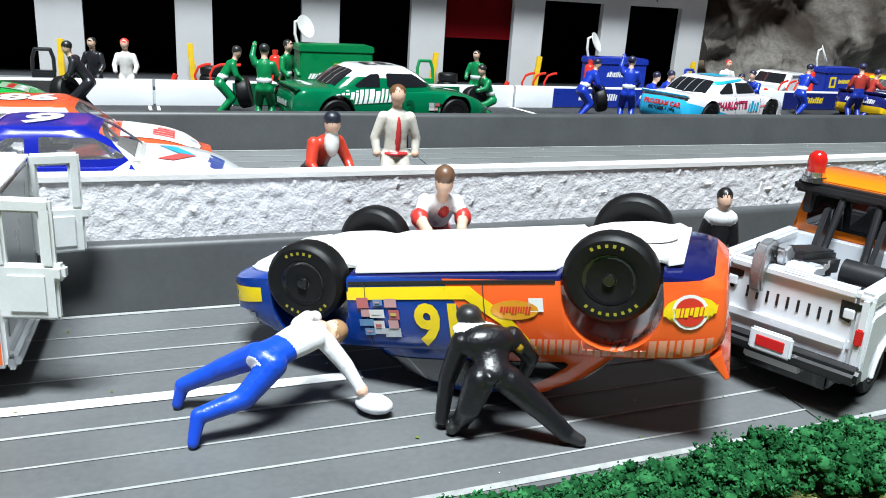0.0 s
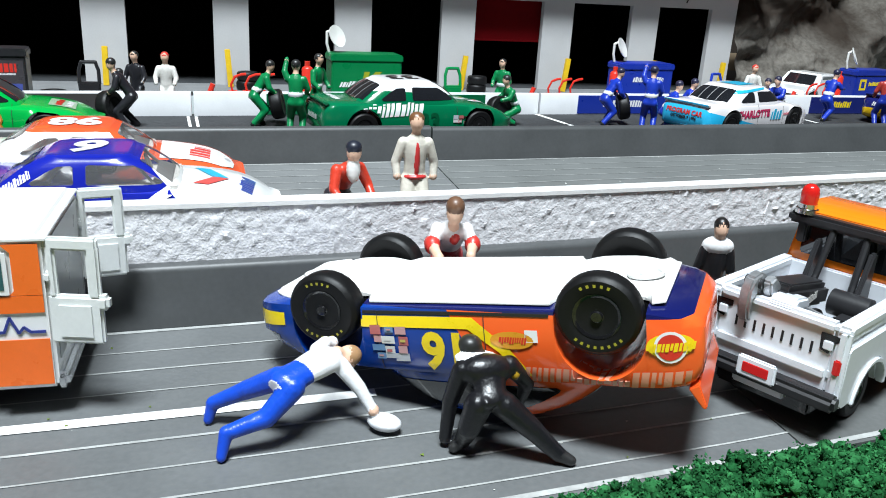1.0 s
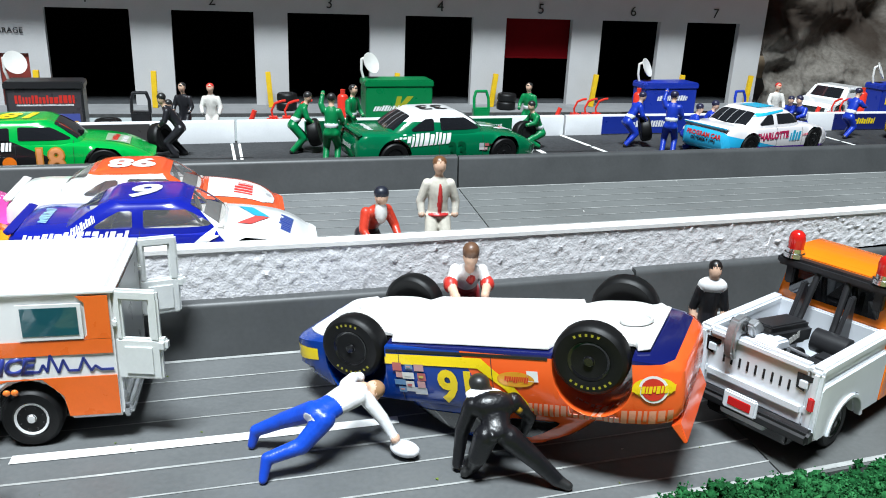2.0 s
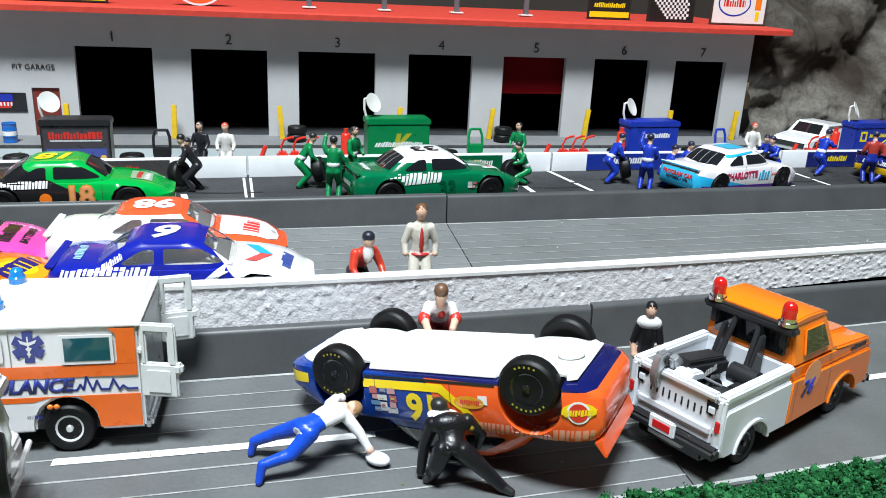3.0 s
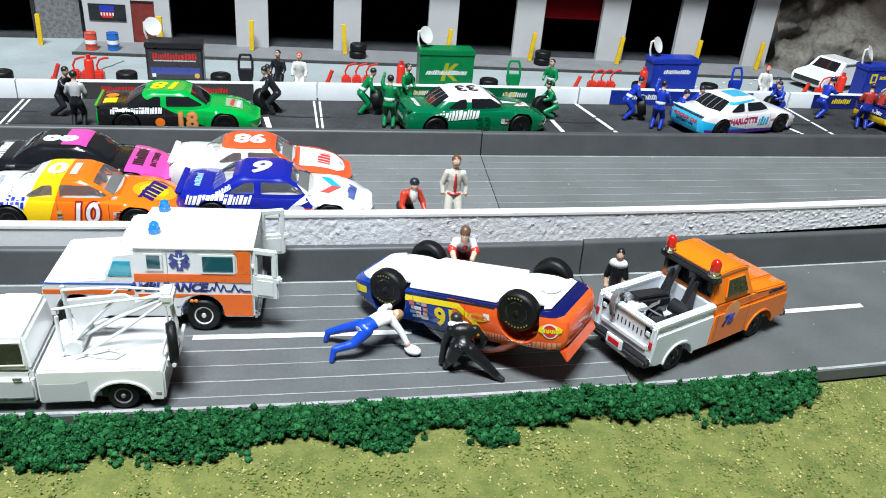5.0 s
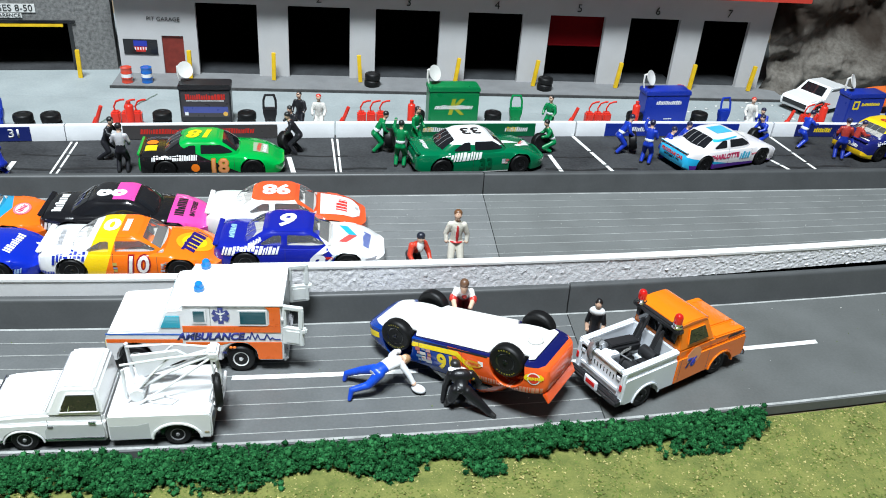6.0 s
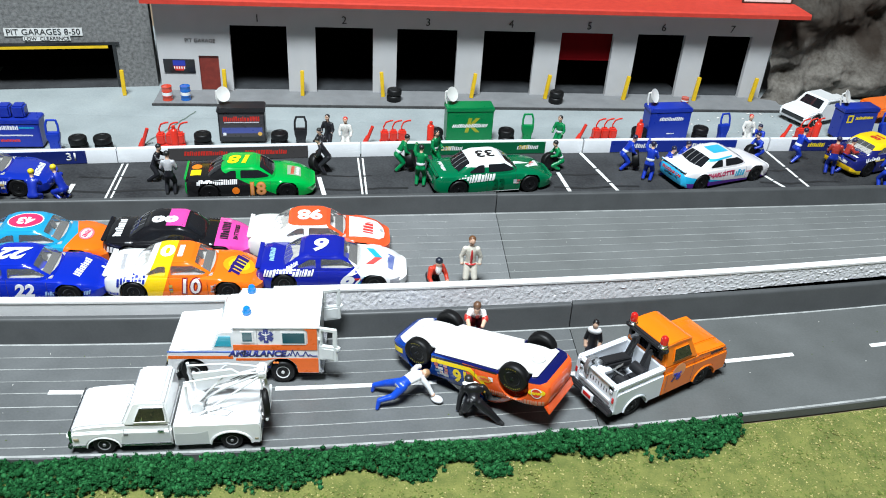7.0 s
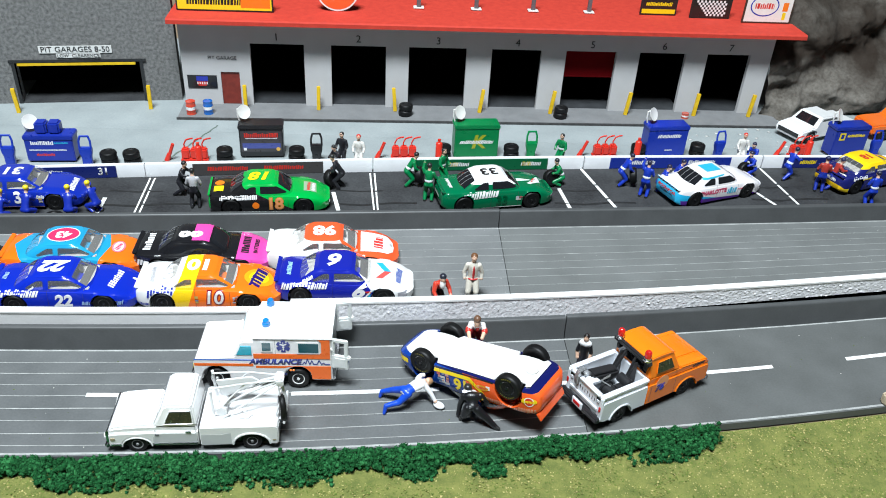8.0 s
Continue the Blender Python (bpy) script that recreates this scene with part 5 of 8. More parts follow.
for y in (-5.0, 11.0):
    bm = lathe([(2.0 * MM, 0), (2.0 * MM, 1.4 * MM), (1.7 * MM, 1.7 * MM), (1.5 * MM, 2.9 * MM), (1.0 * MM, 3.4 * MM), (0.0, 3.5 * MM)], 18, m=Matrix.Translation((1.8 * MM, y * MM, 29.9 * MM)))
    part("beacon", bm, mat("blue_beacon", (0.01, 0.22, 0.62), rough=0.12, vary=0.1, coat=1.0), amb, "translucent blue roof beacon")
M_MILK = plastic("milky_white", (0.74, 0.76, 0.75), 0.3)
for y, s in ((-HW + 0.6, -1), (HW - 0.6, 1)):
    swing = Matrix.Translation((34.4 * MM, y * MM, 0)) @ Matrix.Rotation(radians(12 * s), 4, "Z")

    def leaf(name, bm, parent, label=""):
        bmesh.ops.transform(bm, matrix=swing, verts=bm.verts[:])
        return part(name, bm, M_MILK, parent, label)

    d = leaf("rear_door", mmbox(0.0, 8.6, -0.7, 0.7, 12.8, 20.6, 0.4), amb, "milky white rear door standing open")
    leaf("door_rail", mmbox(0.2, 8.4, -0.65, 0.65, 27.6, 29.6, 0.4), d)
    leaf("door_stile", mmbox(6.4, 8.5, -0.65, 0.65, 20.2, 28.4, 0.4), d)
    leaf("door_stile", mmbox(0.1, 1.6, -0.65, 0.65, 20.2, 28.4, 0.4), d)
    leaf("door_panel", mmbox(1.4, 7.2, -0.95, 0.95, 13.8, 19.4, 0.3), d)
    leaf("door_latch", mmbox(7.6, 9.8, -1.1, 1.1, 18.4, 20.8, 0.6), d)
    leaf("door_hinge", mmbox(-0.4, 1.0, -1.0, 1.0, 22.6, 24.2, 0.4), d)
# plate across the open rear, the doors' white greyed for shade inside
part("rear_shade_plate", mmbox(34.2, 34.75, -11.5, 11.5, 9.0, 28.4, 0.05), plastic("milky_shadow", (0.45, 0.47, 0.47), 0.3), amb)
part("rear_bumper", mmbox(33.8, 36.2, -HW, HW, 4.8, 7.6, 0.8), M_CHROME, amb)
part("front_bumper", mmbox(-35.4, -33.2, -13.4, 13.4, 6.0, 9.0, 0.8), M_CHROME, amb)
part("headlight", mmbox(-34.0, -33.0, -13.0, -9.6, 10.5, 13.4, 0.3), I_YELLOW, amb)
M_RIM = mat("bright_rim", (0.78, 0.78, 0.78), rough=0.35, metal=0.15, vary=0.1)
for x in (17.5, -22.8):
    for s in (-1, 1):
        wheel_parts(amb, x, s * 11.6, 5.6, 4.6, s, M_RIM, slots=8 if s < 0 else 0)

# orange and white wrecker pickup, seen from behind
T_ORANGE = paint("truck_orange", (0.88, 0.2, 0.008))
T_WHITE = paint("truck_white", (0.74, 0.77, 0.82))
tow = thing("tow_pickup", "orange and white toy tow pickup with red beacons", "toy truck", pose(0.1410, 0.1348, 0, 0, 0, 28.3) @ Matrix.Translation((-0.0016, 0, 0)) @ Matrix.Diagonal((0.955, 1.03, 1.0, 1)))
W = 12.4
BUMPER = plastic("bumper_black", (0.016, 0.016, 0.018))


def oval_arch(cx, cz, rx, rz, z0, n=11):
    """Points of a flattened wheel arch, from right to left."""
    a0 = math.asin(max(-1, min(1, (z0 - cz) / rz)))
    return [(cx + rx * math.cos(a), cz + rz * math.sin(a)) for a in np.linspace(a0, math.pi - a0, n)]


def arch_lip(name, cx, cz, rx, rz, y0, y1, mt, parent, wide=0.9, a0=0.05):
    """The rolled edge round a wheel arch."""
    angles = np.linspace(a0, math.pi - a0, 13)
    ring = [(cx + (rx + wide) * math.cos(a), cz + (rz + wide) * math.sin(a)) for a in angles] + [(cx + rx * math.cos(a), cz + rz * math.sin(a)) for a in reversed(angles)]
    return part(name, mmprism(ring, y0, y1, 0.15), mt, parent)


bed = [(-5.0, 5.6), (-5.0, 20.6), (-33.0, 20.6), (-33.6, 20.0), (-33.6, 8.0), (-32.6, 6.0), *reversed(oval_arch(-20.6, 5.4, 6.6, 6.2, 5.8))]
low = [(-5.0, 5.6), (-5.0, 17.0), (-5.6, 17.7), (-32.6, 17.7), (-33.7, 17.0), (-33.9, 10.0), (-33.2, 6.6), (-31.8, 5.8), *reversed(oval_arch(-20.6, 5.4, 7.2, 6.8, 5.8))]
for s in (-1, 1):
    y0, y1 = sorted((s * (W - 0.7), s * (W - 2.4)))
    part("bed_side", mmprism(bed, y0, y1, 0.4), T_WHITE, tow)
    y0, y1 = sorted((s * (W + 0.15), s * (W - 1.4)))
    part("lower_side", mmprism(low, y0, y1, 0.6), T_WHITE, tow)
    part("bed_rail", mmprism([(-5.0, 19.5), (-5.0, 21.4), (-33.2, 21.4), (-33.9, 20.8), (-33.9, 19.5)], *sorted((s * W, s * (W - 2.5))), 0.45), T_WHITE, tow)
    arch_lip("arch_lip", -20.6, 5.4, 6.6, 6.2, *sorted((s * (W + 0.55), s * (W - 0.8))), T_WHITE, tow)
    part("wheelhouse", mmprism([(-27.5, 9.8), (-27.0, 12.6), (-25.0, 14.6), (-16.5, 14.6), (-14.5, 12.6), (-14.0, 9.8)], *sorted((s * (W - 2.2), s * (W - 5.2))), 0.8), T_WHITE, tow)
part("bed_floor", mmbox(-32.7, -5.2, -W + 1.6, W - 1.6, 8.5, 10.0), T_WHITE, tow)
for k in range(7):
    part("floor_rib", mmbox(-32.0, -6.4, -7.9 + k * 2.5, -7.1 + k * 2.5, 9.9, 10.3, 0.1), T_WHITE, tow)
part("bed_front", mmbox(-6.2, -5.0, -W + 1.6, W - 1.6, 8.5, 21.0), T_WHITE, tow)
tail = part("tailgate", mmbox(-33.6, -32.0, -W + 2.3, W - 2.3, 8.6, 20.8, 0.4), T_WHITE, tow, "white tailgate with dark lettering")
part("tailgate_lip", mmbox(-34.3, -31.8, -W + 2.2, W - 2.2, 19.4, 21.3, 0.6), T_WHITE, tail)
part("tailgate_lip", mmbox(-34.3, -32.2, -W + 2.2, W - 2.2, 10.6, 13.4, 0.8), T_WHITE, tail)
for k in range(9):
    a = -6.6 + k * 1.65
    part("lettering", mmbox(-33.75, -33.4, a - 0.2, a + 0.2, 14.8, 16.8, 0.02), I_BLACK, tail, smooth=False)
for y in (-9.2, 9.2):
    c = 1 if y > 0 else -1
    part("latch_recess", mmprism([(-1.5, 19.0), (1.5, 19.0), (1.3, 16.0), (-0.2, 15.6), (-0.6, 17.6), (-1.5, 18.0)], 33.55, 33.8, 0.05, m=Matrix.Translation((0, y, 0)) @ Matrix.Rotation(radians(90), 4, "Z")), M_BLACK, tail)
    part("latch", mmbox(-34.15, -33.7, y - 0.8, y + 0.8, 16.3, 17.9, 0.15), T_WHITE, tail)
    part("corner_post", mmbox(-34.4, -32.4, c * 11.3 - 1.1, c * 11.3 + 1.1, 6.8, 20.6, 0.7), T_WHITE, tow)
    part("taillight", mmbox(-34.75, -34.1, c * 11.35 - 0.6, c * 11.35 + 0.6, 12.6, 15.4, 0.25), paint("lamp_red", (0.6, 0.02, 0.02)), tow)
    part("corner_foot", mmbox(-34.6, -32.6, c * 11.3 - 1.0, c * 11.3 + 1.0, 6.2, 9.0, 0.5), T_WHITE, tow)
part("valance", mmbox(-33.4, -32.2, -10.2, 10.2, 5.2, 9.0, 0.3), plastic("valance_grey", (0.1, 0.1, 0.11)), tow)
for y in (-6.8, 6.8):
    part("tow_eye", mmbox(-34.6, -33.0, y - 1.8, y + 1.8, 6.0, 8.4, 0.5), mat("worn_silver", (0.55, 0.56, 0.58), rough=0.35, metal=0.7, vary=0.2), tow)
part("rear_bumper", mmprism([(-37.0, 6.8), (-37.2, 9.0), (-36.4, 9.8), (-34.8, 9.8), (-34.2, 8.8), (-34.2, 6.8)], -13.0, 13.0, 0.7), BUMPER, tow, "black rear bumper")
part("bumper_bracket", mmbox(-36.0, -32.0, -4.6, 4.6, 5.4, 7.4, 0.3), T_WHITE, tow)
pl = part("plate_holder", mmbox(-37.9, -36.9, -3.4, 3.4, 7.8, 11.6, 0.35), T_WHITE, tow, "white holder with a red plate")
part("plate", mmbox(-38.05, -37.8, -2.3, 2.3, 8.8, 10.6, 0.1), paint("lamp_red", (0.6, 0.02, 0.02)), pl)
front = [(36.2, 6.2), (36.8, 9.0), (36.7, 16.0), (35.8, 18.6), (34.0, 19.6), (24.0, 20.3), (13.5, 20.9), (9.5, 20.9), (-5.0, 21.3), (-5.0, 5.6), *reversed(oval_arch(22.8, 5.4, 7.0, 6.6, 6.0))]
part("body", mmprism(front, -W + 0.5, W - 0.5, 0.9), T_ORANGE, tow)
skirt = [(36.4, 6.4), (36.9, 9.0), (36.6, 15.2), (35.6, 16.2), (-4.4, 17.4), (-5.0, 16.8), (-5.0, 5.6), *reversed(oval_arch(22.8, 5.4, 7.4, 7.0, 6.0))]
cabp = [(-5.0, 20.4), (-5.0, 29.8), (-4.4, 31.0), (-3.0, 31.4), (8.6, 31.4), (10.4, 30.8), (15.8, 20.4)]
part("cab", mmprism(cabp, -W + 0.5, W - 0.5, 1.0, top_in=0.15, top_z=21, seg=3), T_ORANGE, tow)
part("roof", mmprism([(-6.0, 30.4), (-6.1, 31.1), (-4.6, 32.0), (1.0, 32.4), (7.6, 32.1), (10.4, 31.3), (11.2, 30.5)], -W + 1.9, W - 1.9, 0.5, seg=3), T_ORANGE, tow, "orange cab roof with a drip rail")
for s in (-1, 1):
    part("lower_side", mmprism(skirt, *sorted((s * (W + 0.15), s * (W - 1.2))), 0.6), T_ORANGE, tow)
    arch_lip("arch_lip", 22.8, 5.4, 6.8, 6.4, *sorted((s * (W + 0.5), s * (W - 0.8))), T_ORANGE, tow)
    part("fender_ridge", mmprism([(16.0, 19.9), (16.0, 20.9), (34.2, 19.7), (35.8, 18.4), (35.0, 17.8)], *sorted((s * (W - 0.4), s * (W - 3.4))), 0.5), T_ORANGE, tow)
    part("headlight", cyl(V3(36.2, s * 9.4, 14.6), V3(37.3, s * 9.4, 14.6), 0.0020, n=18), M_CHROME, tow)
part("hood_ridge", mmprism([(15.4, 20.5), (15.4, 21.5), (33.0, 20.4), (35.4, 18.9)], -6.4, 6.4, 0.5), T_ORANGE, tow)
part("grille", mmbox(36.4, 37.2, -7.2, 7.2, 9.0, 16.6, 0.3), M_CHROME, tow)
win = [(-0.6, 23.0), (10.6, 23.0), (8.0, 28.8), (-0.2, 28.8)]
bm = polygon([(x * MM, z * MM) for x, z in win])
thick(bm, 0.0007)
bmesh.ops.transform(bm, matrix=Matrix.Translation((0, (-W + 0.75) * MM, 0.0222)) @ Matrix.Rotation(radians(-9.6), 4, "X") @ Matrix.Translation((0, 0, -0.0222)) @ FACE_FRONT, verts=bm.verts[:])
part("side_window", bm, M_DARKW, tow, smooth=False)
for a, b in ((0, 1), (1, 2), (2, 3), (3, 0)):
    part("window_trim", tube([V3(win[a][0], -W + 0.35 + 0.17 * (win[a][1] - 22), win[a][1]), V3(win[b][0], -W + 0.35 + 0.17 * (win[b][1] - 22), win[b][1])], 0.32 * MM, 6), T_ORANGE, tow)
part("vent_post", tube([V3(7.4, -W + 0.45, 23.0), V3(6.6, -W + 1.4, 28.8)], 0.28 * MM, 6), M_CHROME, tow)
part("mirror_arm", tube([V3(12.6, -W + 0.2, 21.0), V3(13.2, -W - 0.5, 22.2)], 0.25 * MM, 6), M_CHROME, tow)
bm = polygon([(-0.0096, 0.0012), (0.0096, 0.0012), (0.0086, 0.0102), (-0.0086, 0.0102)])
thick(bm, 0.0004)
ang = math.atan2(30.8 - 20.4, 15.8 - 10.4)
bmesh.ops.transform(bm, matrix=Matrix.Translation((0.0158, 0, 0.0204)) @ Matrix.Rotation(ang - math.pi / 2, 4, "Y") @ Matrix.Rotation(radians(90), 4, "Z") @ Matrix.Rotation(radians(90), 4, "X") @ Matrix.Translation((0, 0, -0.0002)), verts=bm.verts[:])
part("windshield", bm, M_DARKW, tow, smooth=False)
part("rear_window", mmbox(-5.6, -4.8, -9.2, 9.2, 22.6, 29.0, 0.3), M_DARKW, tow)
side_panel("roundel", disc(0.0040, 0.0166, 0.0041), -W - 0.14, ink("soft_orange", (0.9, 0.36, 0.14)), tow, 0.06)
side_panel("door_number", moved(letters("76", 5.4 * MM, 0.0003, 0.3), 2.6, 13.6), -W - 0.18, I_BLUE, tow, 0.1)
side_panel("fender_lettering", moved(word(8.5, 1.5, 5, 0), 29.0, 18.2), -W + 0.42, M_INK, tow, 0.1)
side_panel("trim", rect(-4.8 * MM, 36.0 * MM, 17.3 * MM, 17.6 * MM), -W + 0.46, paint("truck_orange_dark", (0.5, 0.1, 0.005)), tow, 0.2)
side_panel("door_seam", rect(-2.9 * MM, -2.7 * MM, 6.5 * MM, 17.0 * MM), -W - 0.13, ink("seam_dark", (0.03, 0.03, 0.032)), tow, 0.03)
side_panel("door_seam", rect(13.5 * MM, 13.7 * MM, 6.5 * MM, 16.6 * MM), -W - 0.13, ink("seam_dark", (0.03, 0.03, 0.032)), tow, 0.03)
part("front_bumper", mmbox(36.6, 38.6, -13, 13, 5.2, 8.4, 0.8), M_CHROME, tow)
part("under", mmbox(-34, 35, -8.5, 8.5, 3.4, 8.4, 0.5), M_BLACK, tow)
BAR = plastic("tow_black", (0.02, 0.02, 0.022), 0.35)
bar = part("light_bar", mmbox(-8.0, -4.8, -11.8, 11.8, 28.8, 31.0, 0.6), BAR, tow, "black light bar behind the cab")
for y in (-9.0, 9.0):
    part("bar_foot", mmbox(-7.0, -5.4, y - 0.9, y + 0.9, 25.0, 29.2, 0.3), BAR, bar)
    bm = lathe([(2.2 * MM, 0), (2.1 * MM, 0.9 * MM), (1.75 * MM, 1.0 * MM), (1.7 * MM, 1.9 * MM)], 18, m=Matrix.Translation((-6.3 * MM, y * MM, 30.9 * MM)))
    part("beacon_base", bm, M_CHROME, bar)
    bm = lathe([(1.6 * MM, 0), (1.7 * MM, 2.2 * MM), (1.4 * MM, 3.3 * MM), (0.7 * MM, 3.9 * MM), (0.0, 4.0 * MM)], 18, m=Matrix.Translation((-6.3 * MM, y * MM, 32.7 * MM)))
    part("beacon", bm, mat("red_beacon", (0.6, 0.015, 0.012), rough=0.15, vary=0.1, coat=1.0), bar, "translucent red beacon")
for s in (-1, 1):
    part("crane_strut", tube([V3(-6.8, s * 3.0, 29.4), V3(-10.5, s * 3.4, 20.5), V3(-16.0, s * 4.0, 10.6)], 0.65 * MM), BAR, tow)
    part("crane_plate", mmprism([(-7.0, 10.0), (-7.4, 27.0), (-9.0, 27.0), (-13.0, 18.0), (-17.0, 12.0), (-17.0, 10.0)], s * 4.9 - 0.5, s * 4.9 + 0.5, 0.25), BAR, tow)
bm = mmbox(-31.0, -13.0, -3.0, 3.0, -2.1, 2.1, 0.9)
bmesh.ops.transform(bm, matrix=Matrix.Translation((0, 0.0025, 0.0163)) @ Matrix.Rotation(radians(9), 4, "Y"), verts=bm.verts[:])
boom = part("boom", bm, BAR, tow, "black tow boom")
bm = mmbox(-30.0, -15.0, -2.3, 2.3, 1.9, 2.6, 0.3)
bmesh.ops.transform(bm, matrix=Matrix.Translation((0, 0.0025, 0.0163)) @ Matrix.Rotation(radians(9), 4, "Y"), verts=bm.verts[:])
part("boom_cover", bm, BAR, boom)
side_panel("boom_lettering", moved(word(6.0, 1.5, 3, 0), -22.0, 19.4, 9), -0.55, plastic("dish_white", (0.76, 0.75, 0.72)), boom, 0.05)
part("winch", mmbox(-21, -10, -8.6, -2.0, 10, 16.5, 2.2), BAR, tow)
part("winch_drum", cyl((-0.0215, -0.0088, 0.0135), (-0.0215, -0.0012, 0.0135), 0.0034, n=20), BAR, tow)
for y in (-8.8, -1.6):
    part("drum_flange", cyl(V3(-21.5, y - 0.35, 13.5), V3(-21.5, y + 0.35, 13.5), 0.0044, n=22), BAR, tow)
part("winch_motor", cyl(V3(-13.0, -8.0, 17.4), V3(-13.0, -1.2, 17.4), 0.0025, n=18), BAR, tow)
part("winch_cable", tube([V3(-21.5, -4.0, 17.0), V3(-26.0, 0.5, 19.6), V3(-32.0, 3.6, 22.0)], 0.3 * MM, 6), mat("worn_silver", (0.55, 0.56, 0.58)), tow)
SILVER = mat("worn_silver", (0.55, 0.56, 0.58), rough=0.35, metal=0.7, vary=0.2)
hook = part("tow_hook", mmprism([(-28.0, 20.6), (-30.0, 24.0), (-32.6, 25.4), (-35.2, 24.8), (-36.4, 22.6), (-36.6, 19.4), (-35.8, 17.0), (-34.6, 16.2), (-34.2, 17.0), (-35.0, 18.4), (-34.8, 20.6), (-33.6, 21.6), (-32.0, 21.0), (-30.0, 19.2)], 3.8, 5.8, 0.4), SILVER, tow, "silver tow hook over the tailgate")
part("hook_bolt", cyl(V3(-33.2, 3.3, 23.4), V3(-33.2, 6.4, 23.4), 0.0010, n=16), BAR, hook)
part("hook_cheek", mmprism([(-27.6, 19.0), (-27.6, 22.0), (-31.6, 25.0), (-33.6, 24.2), (-32.6, 21.6), (-30.0, 19.0)], 1.8, 3.6, 0.4), SILVER, hook)
part("hook_pad", mmprism([(-26.4, 19.6), (-27.6, 21.8), (-32.0, 22.4), (-33.8, 21.4), (-33.8, 20.6)], -2.6, 1.8, 0.7), T_WHITE, tow)
for x in (-20.6, 22.8):
    for s in (-1, 1):
        wheel_parts(tow, x, s * 8.8, 5.2, 4.6, s, M_BLACK)

# white wrecker with an A-frame boom
T_PLAIN = paint("wrecker_white", (0.8, 0.8, 0.8))
# greyed copy of the white paint, for flanks that catch less light
T_SIDE_SHADE = paint("wrecker_shade_grey", (0.56, 0.57, 0.58))
wr = thing("white_wrecker", "plain white toy wrecker truck with A-frame boom", "toy truck", pose(-0.0634, 0.1068, 0, 0, 0, 3.0) @ Matrix.Diagonal((0.965, 1, 1, 1)))
W = 12.8
hood = [(2.4, 7.0), (2.4, 13.8), (-16.0, 14.6), (-24.0, 14.4), (-33.4, 13.6), (-35.8, 12.6), (-36.6, 11.0), (-36.4, 7.0)]
part("body", mmprism(hood, -W + 0.9, W - 0.9, 1.6, seg=4), T_PLAIN, wr)
prof = [(2.4, 2.8), (2.4, 11.4), (-14.0, 11.8), (-35.4, 11.2), (-36.6, 10.2), (-36.8, 4.2), (-35.4, 3.2), *reversed(oval_arch(-24.3, 3.6, 6.4, 5.0, 3.3))]
for s in (-1, 1):
    part("fender", mmprism(prof, *sorted((s * W, s * (W - 4.5))), 1.2, seg=3), T_PLAIN, wr)
    arch_lip("arch_lip", -24.3, 3.6, 6.2, 4.8, *sorted((s * (W + 0.3), s * (W - 0.6))), T_PLAIN, wr, 0.6, 0.0)
prof = [(2.2, 13.4), (1.4, 23.2), (0.2, 24.6), (-9.8, 24.7), (-11.8, 23.8), (-16.8, 13.8)]
part("cab", mmprism(prof, -W + 0.5, W - 0.5, 1.5, top_in=0.12, top_z=14, seg=4), T_PLAIN, wr)
win = [(0.9, 15.6), (-11.6, 15.6), (-8.4, 22.4), (0.4, 22.4)]
side_panel("side_window", polygon([(x * MM, z * MM) for x, z in win]), -W + 1.25, M_DARKW, wr, 0.75)
for a, b in ((0, 1), (1, 2), (2, 3), (3, 0)):
    part("window_trim", tube([V3(win[a][0], -W + 0.55 + 0.085 * (win[a][1] - 15), win[a][1]), V3(win[b][0], -W + 0.55 + 0.085 * (win[b][1] - 15), win[b][1])], 0.32 * MM, 6), T_PLAIN, wr)
part("vent_post", tube([V3(-8.6, -W + 0.5, 15.8), V3(-7.0, -W + 1.1, 22.2)], 0.25 * MM, 6), M_CHROME, wr)
bm = polygon([(-0.0108, 0.0008), (0.0108, 0.0008), (0.0096, 0.0104), (-0.0096, 0.0104)])
thick(bm, 0.0003)
ang = math.atan2(23.8 - 13.8, 5.0)
bmesh.ops.transform(bm, matrix=Matrix.Translation((-0.01685, 0, 0.0138)) @ Matrix.Rotation(-ang + math.pi / 2, 4, "Y") @ Matrix.Rotation(radians(90), 4, "Z") @ Matrix.Rotation(radians(90), 4, "X") @ Matrix.Translation((0, 0, -0.0002)), verts=bm.verts[:])
part("windshield", bm, glass_mat("grey_window", (0.3, 0.31, 0.33), alpha=1.0), wr, smooth=False)
# grey panel paints the shaded look of the white cab side
side_panel("side_shade", polygon([(x * MM, z * MM) for x, z in ((2.0, 5.4), (2.0, 10.4), (-15.4, 10.6), (-17.0, 8.6), (-17.2, 5.4))]), -W + 0.03, T_SIDE_SHADE, wr, 0.06)
part("trim", mmbox(-17.6, 2.2, -W - 0.35, -W + 0.3, 4.4, 5.3, 0.25), M_CHROME, wr)
part("trim", mmbox(-35.8, -31.0, -W - 0.35, -W + 0.3, 4.4, 5.3, 0.25), M_CHROME, wr)
side_panel("door_seam", rect(1.6 * MM, 1.75 * MM, 5.4 * MM, 14.4 * MM), -W + 0.04, ink("seam_dark", (0.03, 0.03, 0.032)), wr, 0.05)
side_panel("door_seam", rect(-15.8 * MM, -15.65 * MM, 5.4 * MM, 13.0 * MM), -W + 0.04, ink("seam_dark", (0.03, 0.03, 0.032)), wr, 0.05)
part("hood_seam", mmbox(-17.4, -17.2, -10.8, 10.8, 14.4, 14.72, 0.05), ink("seam_grey", (0.2, 0.2, 0.2)), wr)
